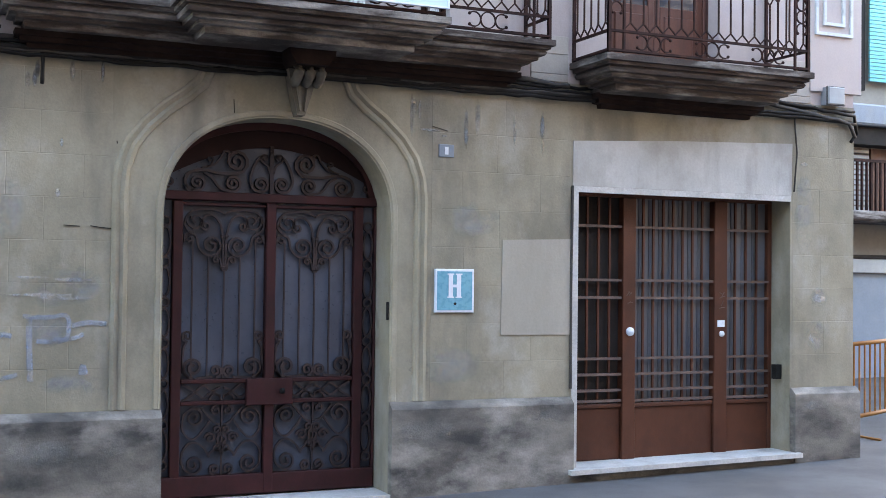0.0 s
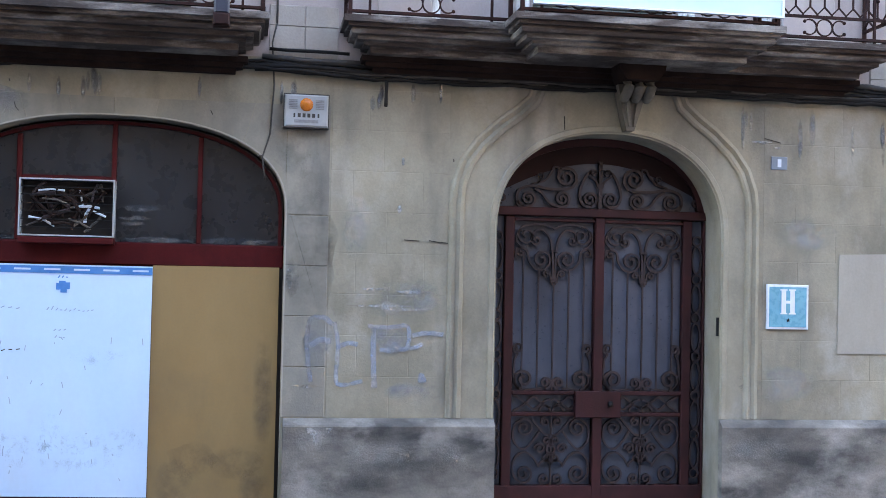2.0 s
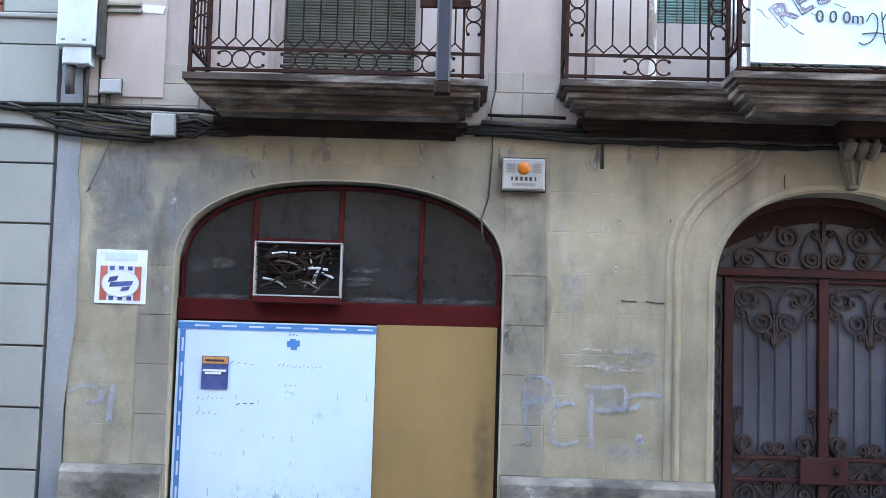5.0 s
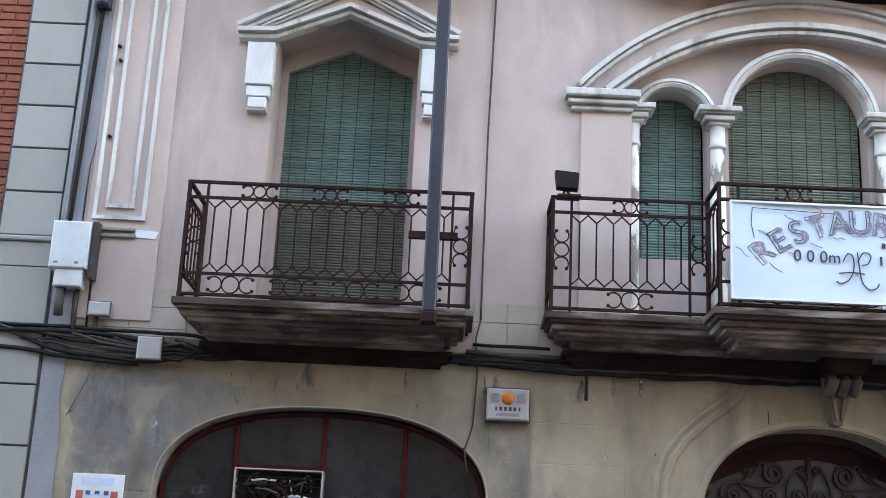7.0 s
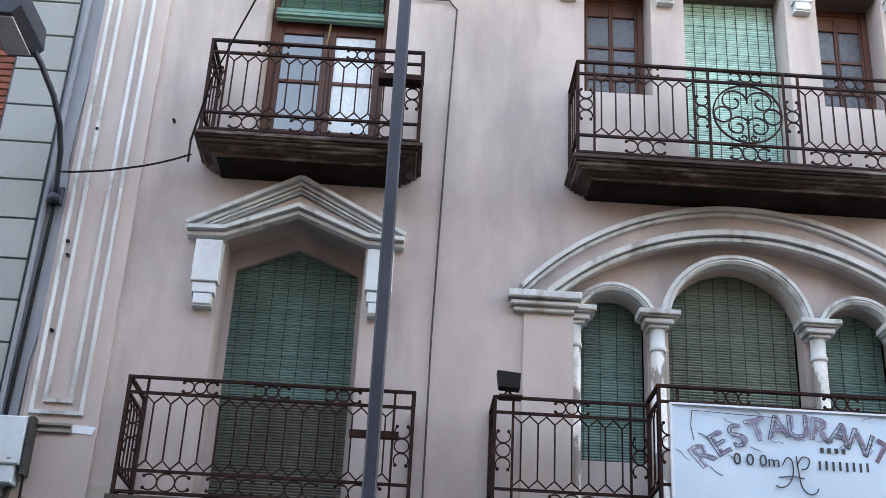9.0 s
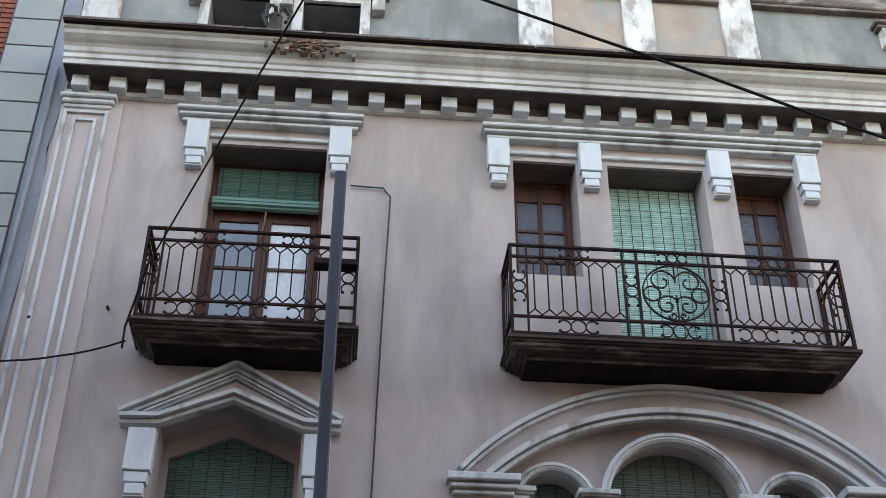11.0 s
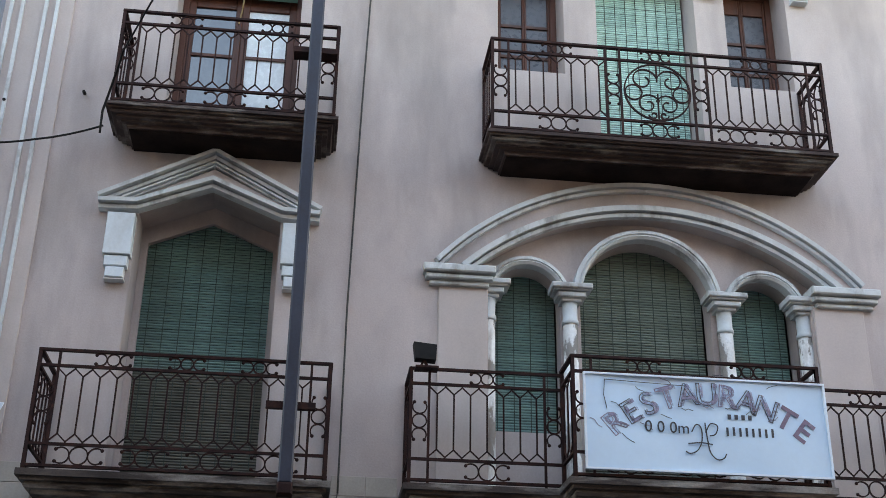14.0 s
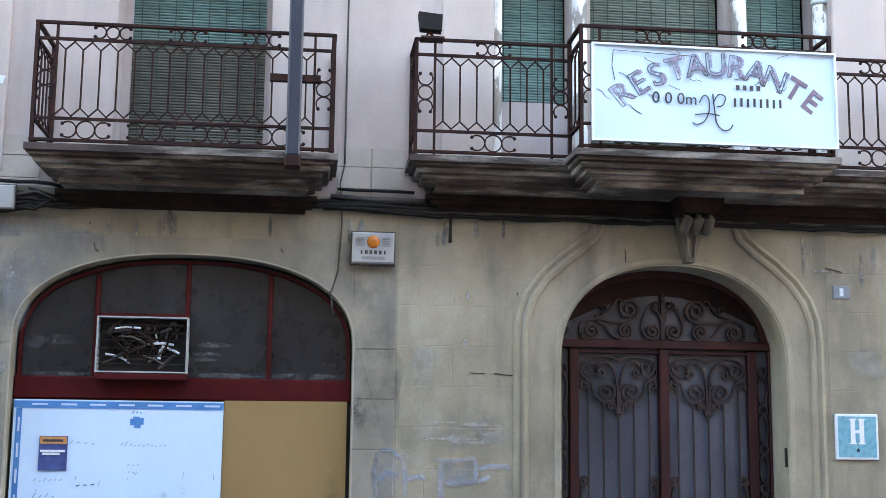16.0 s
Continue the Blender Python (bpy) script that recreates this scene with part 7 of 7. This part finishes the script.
# stray wires over the street
cable([(-2.90, -0.12, 6.19), (-2.3, -0.35, 6.14), (-1.77, -0.50, 6.22)], 0.009, CABLE, "thin black wire from the lamp bracket", 0.003, 21, 0.015)
cable([(-1.785, -0.51, 6.15), (-1.785, -0.53, 6.33), (-1.70, -0.66, 6.60), (-1.62, -0.90, 6.66)], 0.010, CABLE, "black wire looped round the balcony corner", 0.003, 22)
cable([(-1.62, -0.90, 6.66), (-0.24, -4.0, 6.92), (2.277, -9.62, 7.385)], 0.007, CABLE, "thin black wire crossing the street", 0.0, 23)
cable([(-4.15, -9.62, 11.07), (-0.13, -2.5, 8.58), (0.68, -2.5, 8.215), (1.62, -2.5, 7.85), (2.45, -2.5, 7.53), (3.25, -2.5, 7.20), (3.92, -2.5, 6.96), (7.6, 0.01, 5.85)], 0.013, CABLE, "thick black overhead cable crossing the street", 0.0, 24)

# street lamp on a bracket
lamp = thing("street_lamp", (-2.9, 0, 5.95), "grey street lamp on a curved wall bracket", "street lamp")
sh = Shape()
sh.tube([(-2.90, -0.06, 5.98), (-2.895, -0.12, 6.10), (-2.86, -0.28, 6.29), (-2.86, -0.42, 6.45), (-2.90, -0.58, 6.62), (-3.0, -0.74, 6.82), (-3.09, -0.84, 6.95)], 0.024, 10)
part("arm", sh, MAST, lamp, smooth=True)
sh = Shape()
sh.box(-2.95, -2.85, -0.06, 0.0, 5.93, 6.09, 0.012)
part("wall_plate", sh, MAST, lamp)
sh = Shape()
sh.lathe(-2.90, -0.09, [(0.05, 5.93), (0.055, 5.96), (0.05, 5.99)], 10)
part("collar", sh, MAST, lamp, smooth=True)
sh = Shape()
sh.add([(x, y, z) for z, f in ((6.86, 0.6), (6.93, 1.0), (7.12, 0.9)) for x, y in ((-3.16 - 0.17 * f, -0.75), (-3.16 + 0.17 * f, -0.75), (-3.16 + 0.15 * f, -1.35), (-3.16 - 0.15 * f, -1.35))],
       [(0, 1, 2, 3), (8, 11, 10, 9)] + [(a + i, a + (i + 1) % 4, a + 4 + (i + 1) % 4, a + 4 + i) for a in (0, 4) for i in range(4)])
lamp_head = part("head", sh, MAST, lamp)
sh = Shape()
sh.box(-3.25, -3.07, -1.30, -0.80, 6.842, 6.858)
part("lens", sh, GREY_PLASTIC, lamp_head, "pale plastic lens")

# ---------- marks on the wall ----------
marks = thing("wall_scrawl", (0.95, 0, 0.95), "faded pale blue spray-paint strokes on the stone wall", "graffiti")
strokes = [[(0.50, 0.99), (0.47, 1.2), (0.48, 1.42), (0.58, 1.45), (0.65, 1.40)], [(0.49, 1.25), (0.56, 1.29), (0.64, 1.28)], [(0.66, 1.42), (0.69, 1.25), (0.68, 1.0), (0.76, 0.975), (0.87, 1.0)],
           [(0.69, 1.24), (0.76, 1.27), (0.83, 1.26)], [(0.955, 0.95), (0.945, 1.15), (0.94, 1.39)], [(0.90, 1.395), (1.05, 1.385), (1.18, 1.40), (1.20, 1.32), (1.18, 1.235), (1.09, 1.22), (0.99, 1.225)],
           [(1.22, 1.33), (1.33, 1.35), (1.45, 1.34)], [(1.30, 1.06), (1.29, 1.01), (1.33, 1.02)], [(1.10, 1.235), (1.22, 1.24), (1.30, 1.27)],
           [(-2.84, 1.24), (-2.74, 1.29), (-2.62, 1.27), (-2.60, 1.20), (-2.70, 1.16)], [(-2.52, 1.31), (-2.53, 1.18), (-2.54, 1.04)]]
for k, pts in enumerate(strokes):
    sh = Shape()
    sh.bar(smooth_line(pts) + [pts[-1]], (0.034, 0.040, 0.030)[k % 3], -0.0095 - 0.0005 * k, -0.006 - 0.0005 * k)
    part("stroke", sh, PAINT_BLUE, marks)
for k, (x0, x1, z0, z1) in enumerate(((0.44, 0.68, 1.10, 1.45), (0.92, 1.22, 1.18, 1.42), (1.02, 1.46, 0.84, 1.00))):
    sh = Shape()
    n = 26
    sh.prism([((x0 + x1) / 2 + (x1 - x0) / 2 * math.cos(2 * math.pi * i / n) * (1 + 0.12 * math.sin(5 * i)), (z0 + z1) / 2 + (z1 - z0) / 2 * math.sin(2 * math.pi * i / n) * (1 + 0.1 * math.cos(7 * i))) for i in range(n)], -0.0084 - 0.0003 * k, -0.006)
    part("haze", sh, PAINT_HAZE, marks, "thin pale blue overspray")
scuffs = thing("wall_scuffs", (1.1, 0, 0.9), "whitish scuffs and paint smears on the stone wall", "scuffs")
rnd = random.Random(21)
for x, z, w, h in ((0.95, 1.66, 0.10, 0.012), (1.22, 1.645, 0.13, 0.014), (1.00, 1.54, 0.24, 0.012), (1.17, 1.52, 0.2, 0.014), (1.13, 2.585, 0.012, 0.035), (1.11, 2.24, 0.018, 0.03), (0.47, 0.96, 0.1, 0.015), (-2.17, 2.0, 0.02, 0.05),
                   (0.33, 1.72, 0.02, 0.08), (-2.15, 2.66, 0.03, 0.07), (3.88, 2.84, 0.09, 0.012), (4.0, 2.80, 0.03, 0.01), (7.72, 1.55, 0.07, 0.04), (7.65, 1.2, 0.05, 0.05), (7.55, 2.75, 0.04, 0.02)):
    sh = Shape()
    n = 22
    poly = [(x + w * math.cos(2 * math.pi * k / n) * rnd.uniform(0.7, 1.1), z + h * math.sin(2 * math.pi * k / n) * rnd.uniform(0.6, 1.1)) for k in range(n)]
    sh.prism(poly, -0.0088, -0.006)
    part("smear", sh, PAINT_WHITE, scuffs)
sh = Shape()
sh.prism([(0.46, 0.672), (0.66, 0.672), (0.63, 0.63), (0.585, 0.60), (0.565, 0.56), (0.53, 0.555), (0.52, 0.61), (0.485, 0.64)], -0.0785, -0.074)
part("smear", sh, PAINT_WHITE, scuffs, "pale chipped patch on the plinth")
for k, (x, z, w, h, mat) in enumerate(((1.12, 1.59, 0.34, 0.14, PAINT_WASH), (1.30, 1.62, 0.14, 0.12, PAINT_WASH), (0.80, 2.10, 0.10, 0.30, PAINT_WASH), (0.47, 1.95, 0.20, 0.70, GRIME), (-2.22, 2.15, 0.09, 0.60, GRIME), (-2.25, 2.78, 0.07, 0.20, PAINT_WASH),
                                    (0.35, 1.72, 0.06, 0.14, GRIME), (4.25, 2.15, 0.25, 0.14, PAINT_WASH), (4.05, 1.02, 0.35, 0.16, PAINT_WASH), (7.72, 1.56, 0.12, 0.10, PAINT_WASH), (7.68, 1.22, 0.12, 0.16, PAINT_WASH), (7.55, 2.3, 0.12, 0.4, PAINT_WASH), (-2.6, 1.1, 0.22, 0.25, PAINT_WASH))):
    rq = random.Random(60 + k)
    n = 40
    sh = Shape()
    sh.prism([(x + w * math.cos(2 * math.pi * i / n) * rq.uniform(0.75, 1.1), z + h * math.sin(2 * math.pi * i / n) * rq.uniform(0.75, 1.1)) for i in range(n)], -0.0074 - 0.0002 * k, -0.0045)
    part("smear", sh, mat, scuffs)
for k, (x, z, w, h, mat) in enumerate(((0.52, 0.60, 0.14, 0.07, PAINT_WASH), (1.02, 0.48, 0.28, 0.09, PAINT_WASH), (1.35, 0.36, 0.40, 0.13, GRIME), (0.75, 0.30, 0.30, 0.14, GRIME), (1.55, 0.52, 0.20, 0.10, PAINT_WASH), (3.85, 0.52, 0.26, 0.10, PAINT_WASH), (4.55, 0.42, 0.42, 0.15, GRIME),
                                    (4.85, 0.60, 0.24, 0.06, PAINT_WASH), (7.75, 0.40, 0.28, 0.16, GRIME), (7.6, 0.60, 0.12, 0.06, PAINT_WASH), (-2.5, 0.45, 0.34, 0.26, GRIME), (-2.4, 0.30, 0.26, 0.28, GRIME))):
    rq = random.Random(90 + k)
    n = 40
    sh = Shape()
    sh.prism([(x + w * math.cos(2 * math.pi * i / n) * rq.uniform(0.7, 1.1), z + h * math.sin(2 * math.pi * i / n) * rq.uniform(0.7, 1.1)) for i in range(n)], -0.0764 - 0.0002 * k, -0.0745)
    part("smear", sh, mat, scuffs)
rq = random.Random(131)
for k, (x, z, w, h, mat) in enumerate([(-2.12, 2.52, 0.13, 0.34, RENDER_SKIM), (-1.98, 2.76, 0.17, 0.20, RENDER_SKIM), (-1.72, 2.90, 0.24, 0.13, RENDER_SKIM), 
                                       (-2.52, 2.78, 0.30, 0.42, RENDER_SKIM), (-2.50, 2.30, 0.30, 0.55, RENDER_SKIM), (-2.20, 3.02, 0.50, 0.10, RENDER_SKIM), (0.36, 2.72, 0.22, 0.30, GRIME)]
                                      + [(rq.uniform(-2.7, -1.95), rq.uniform(2.62, 2.95), rq.uniform(0.012, 0.028), rq.uniform(0.09, 0.22), rq.choice((DRIP, DRIP, RENDER_SKIM))) for i in range(12)]
                                      + [(rq.uniform(-1.5, 1.6), rq.uniform(3.0, 3.1), rq.uniform(0.012, 0.026), rq.uniform(0.06, 0.12), rq.choice((DRIP, RENDER_SKIM, RENDER_SKIM))) for i in range(16)]
                                      + [(rq.uniform(3.6, 5.2), rq.uniform(2.85, 3.05), rq.uniform(0.012, 0.03), rq.uniform(0.08, 0.2), rq.choice((DRIP, RENDER_SKIM, RENDER_SKIM))) for i in range(8)]):
    n = 28
    sh = Shape()
    sh.prism([(x + w * math.cos(2 * math.pi * i / n) * rq.uniform(0.75, 1.1), z + h * math.sin(2 * math.pi * i / n) * rq.uniform(0.8, 1.1)) for i in range(n)], -0.0070 - 0.00004 * k, -0.0045)
    part("smear", sh, mat, scuffs)
cracks = thing("wall_cracks", (0, 0, 2), "dark cracks and chips in the stone wall", "cracks")
for pts in ([(1.47, 2.005), (1.40, 2.01), (1.33, 2.02)], [(1.26, 2.015), (1.15, 2.02)], [(-1.58, 2.90), (-1.572, 2.865), (-1.55, 2.84)], [(2.33, 2.87), (2.325, 2.97)], [(-1.74, 2.68), (-1.70, 2.70)],
            [(3.90, 2.87), (4.03, 2.84)], [(-2.80, 2.70), (-2.75, 2.74)], [(-1.545, 2.745), (-1.53, 2.70)], [(-1.62, 3.06), (-1.615, 3.04)], [(-2.33, 2.60), (-2.325, 2.585)], [(0.09, 2.585), (0.13, 2.60)], [(-0.25, 2.90), (-0.235, 2.87)], [(1.50, 2.62), (1.502, 2.60)]):
    sh = Shape()
    sh.bar(pts, 0.006, -0.0092, -0.006)
    part("crack", sh, CABLE, cracks)

# ---------- the neighbouring house on the west ----------
NX = -12.0
sh = Shape()
sh.box(NX, -3.02, 0.02, 0.5, -0.8, 12.5)
sh.box(NX, -3.02, 8.8, 9.0, -0.8, 12.5)
sh.box(NX, NX + 0.3, 0.5, 8.8, -0.8, 12.5)
sh.box(-3.32, -3.02, 0.5, 8.8, -0.8, 12.5)
sh.box(NX, -3.02, 0.5, 8.8, 12.3, 12.5)
wall_w = solid("wall_neighbour", sh, MORTAR, "red brick wall of the neighbouring house with grey quoins", "wall", kind="structure")
sh = Shape()
sh.prism([(NX, 3.80), (-3.045, 3.80), (-3.045, 3.985), (NX, 3.985)], -0.03, 0.02)
sh.box(NX, -3.04, -0.055, 0.02, 3.99, 4.03, 0.01)
solid("trim_string_course", sh, QUOIN, "grey string course on the neighbouring house", "string course", kind="structure")
sh = Shape()
sh.box(NX, -3.03, 0.004, 0.02, -0.8, 3.80)
sh.box(-3.50, -3.025, 0.004, 0.02, 4.03, 12.4)
solid("trim_joint_bed", sh, JOINT, "dark recessed joints between grey stones", "joints", kind="structure")

# ---------- the side street on the east ----------
far = thing("far_house", (14.5, 6.0, 0), "plain far house with balcony and blue-grey shutter", "house", kind="structure")
FY = 6.0
sh = Shape()
sh.box(9.5, 26, FY, FY + 6, -0.2, 12)
part("wall", sh, FAR_WALL, far)
sh = Shape()
sh.box(9.5, 26, FY - 0.5, FY, 4.10, 4.42, 0.03)
part("ledge", sh, CEMENT, far)
sh = Shape()
sh.box(9.5, 26, FY - 0.35, FY, 3.82, 4.08)
part("soffit", sh, DARK, far)
sh = Shape()
sh.box(9.5, 26, FY - 0.02, FY, 0.0, 1.85)
part("shutter", sh, GARAGE, far, "blue-grey roller shutter")
sh = Shape()
sh.box(9.5, 26, FY - 0.12, FY, 1.86, 2.08, 0.01)
part("sign_band", sh, GREY_PLASTIC, far)
sh = Shape()
sh.box(9.5, 26, FY - 0.14, FY, 2.08, 2.14, 0.01)
part("sign_band_edge", sh, DARK, far)
sh = Shape()
sh.box(9.5, 26, FY - 0.8, FY, 2.62, 2.78, 0.03)
part("balcony_slab", sh, SLAB, far)
sh = Shape()
for k in range(26):
    sh.box(12.0 + 0.09 * k, 12.03 + 0.09 * k, FY - 0.75, FY - 0.72, 2.78, 3.5)
sh.box(12.0, 14.4, FY - 0.76, FY - 0.71, 3.5, 3.54)
part("balcony_railing", sh, IRON, far)
sh = Shape()
sh.box(9.5, 13.75, FY - 0.03, FY, 2.78, 3.8)
part("louvre_door", sh, COPING, far)
for k in range(12):
    sh = Shape()
    sh.box(13.15, 13.85, FY - 0.07, FY - 0.03, 2.84 + 0.08 * k, 2.89 + 0.08 * k)
    part("louvre", sh, GREY_PLASTIC, far)
sh = Shape()
sh.box(13.9, 15.4, FY - 0.06, FY - 0.02, 2.78, 3.8)
part("door", sh, WOOD, far)
sh = Shape()
z = 4.84
while z < 7.0:
    sh.box(13.78, 15.2, FY - 0.16, FY - 0.13, z, z + 0.05)
    z += 0.06
part("blind", sh, BLIND_TEAL, far, "teal slatted blind")
sh = Shape()
sh.box(13.60, 13.76, FY - 0.08, FY, 4.7, 7.1)
part("window_side", sh, DARK, far)
# orange street barrier
bar_ = thing("street_barrier", (9.6, 1.3, 0.15), "orange tubular steel street barrier", "barrier")
p0, p1 = Vector((8.75, 0.75, 0.13)), Vector((10.6, 1.55, 0.16))
dirv = (p1 - p0)
for z in (0.22, 0.95):
    sh = Shape()
    sh.tube([p0 + Vector((0, 0, z)), p1 + Vector((0, 0, z))], 0.022, 8)
    part("rail", sh, BARRIER, bar_, smooth=True)
for k in range(17):
    q = p0 + dirv * (k / 16)
    sh = Shape()
    r = 0.022 if k in (0, 16) else 0.010
    sh.tube([q + Vector((0, 0, 0.22)), q + Vector((0, 0, 0.95))], r, 6)
    part("bar", sh, BARRIER, bar_)
for k in (0.12, 0.88):
    q = p0 + dirv * k
    sh = Shape()
    sh.tube([q + Vector((0, 0, 0.22)), q + Vector((0, 0, 0.02)), q + Vector((0.1, -0.2, 0.0))], 0.016, 6)
    part("foot", sh, BARRIER, bar_)

# unseen wall across the street, behind the viewer, sized and darkened to shape the light
sh = Shape()
sh.box(-40, 2.0, -10.1, -9.6, -1.5, 12.0)
sh.box(2.0, 40, -10.1, -9.6, -1.5, 9.0)
solid("wall_across_street", sh, STREET_WALL, "unseen plain dark wall across the street, added to block low sky light", "wall", kind="structure")

# ---------- stones, courses and bricks ----------
STONE = {}


def stone(owner, x0, x1, z0, z1, y, mat, proud, gap):
    w, h = round(x1 - x0 - gap, 3), round(z1 - z0 - gap, 3)
    key = (w, h, mat.name, proud)
    if key not in STONE:
        s_ = Shape()
        s_.box(-w / 2, w / 2, -proud, 0.0, -h / 2, h / 2, min(0.0035, proud * 0.7))
        STONE[key] = mesh_of("stone", s_, mat)
    return piece("stone", STONE[key], owner, ((x0 + x1) / 2, y, (z0 + z1) / 2))


rnd = random.Random(9)
for xa, xb, zlo, zhi in ((0.61, 1.47, 0.735, 3.10), (3.90, 5.14, 0.735, 2.83), (3.90, 5.14, 2.83, 3.12), (7.42, 8.115, 0.75, 3.12), (-2.85, -2.37, 0.73, 3.06)):
    n = round((zhi - zlo) / 0.29)
    for r in range(n):
        z0, z1 = zlo + (zhi - zlo) * r / n, zlo + (zhi - zlo) * (r + 1) / n
        if xb - xa < 0.6:
            cuts = [xa, xb] if r % 2 else [xa, xa + (xb - xa) * 0.55, xb]
        else:
            m = max(1, round((xb - xa) / 0.56))
            base = [xa + (xb - xa) * (k + (0.5 if r % 2 else 0.0)) / m for k in range(m + 1)]
            cuts = [xa] + [c + 0.05 * ((r * 7 + k * 3) % 5 - 2) / 2 for k, c in enumerate(base) if xa + 0.15 < c < xb - 0.15] + [xb]
        for a, b in zip(cuts, cuts[1:]):
            stone(wall_ground, round(a, 2), round(b, 2), round(z0, 3), round(z1, 3), 0.001, ASHLAR, 0.0025, 0.0025)
# neighbour: big courses below, quoins above
for k in range(10):
    z0 = 3.80 - 0.447 * (k + 1)
    a = -3.04
    for w in (1.5, 1.8, 1.6, 1.9):
        stone(wall_w, round(a - w, 2), a, round(z0, 3), round(z0 + 0.447, 3), 0.006, QUOIN, 0.03, 0.014)
        a = round(a - w, 2)
for k in range(23):
    z0 = 4.035 + 0.3525 * k
    stone(wall_w, -3.485, -3.03, round(z0, 3), round(z0 + 0.3525, 3), 0.006, QUOIN, 0.03, 0.016)
bm_ = Shape()
bm_.box(-0.115, 0.115, -0.014, 0.0, -0.026, 0.026, 0.003)
brick_mesh = mesh_of("brick", bm_, BRICK)
bm_ = Shape()
bm_.box(-0.054, 0.054, -0.014, 0.0, -0.026, 0.026, 0.003)
closer_mesh = mesh_of("brick", bm_, BRICK)
for k in range(115):
    z = 4.07 + 0.066 * k
    for j in range(2):
        x = -3.615 - 0.243 * j - (0.12 if k % 2 else 0.0)
        piece("brick", brick_mesh, wall_w, (x, 0.018, z))
    if k % 2:
        piece("brick", closer_mesh, wall_w, (-3.554, 0.018, z))
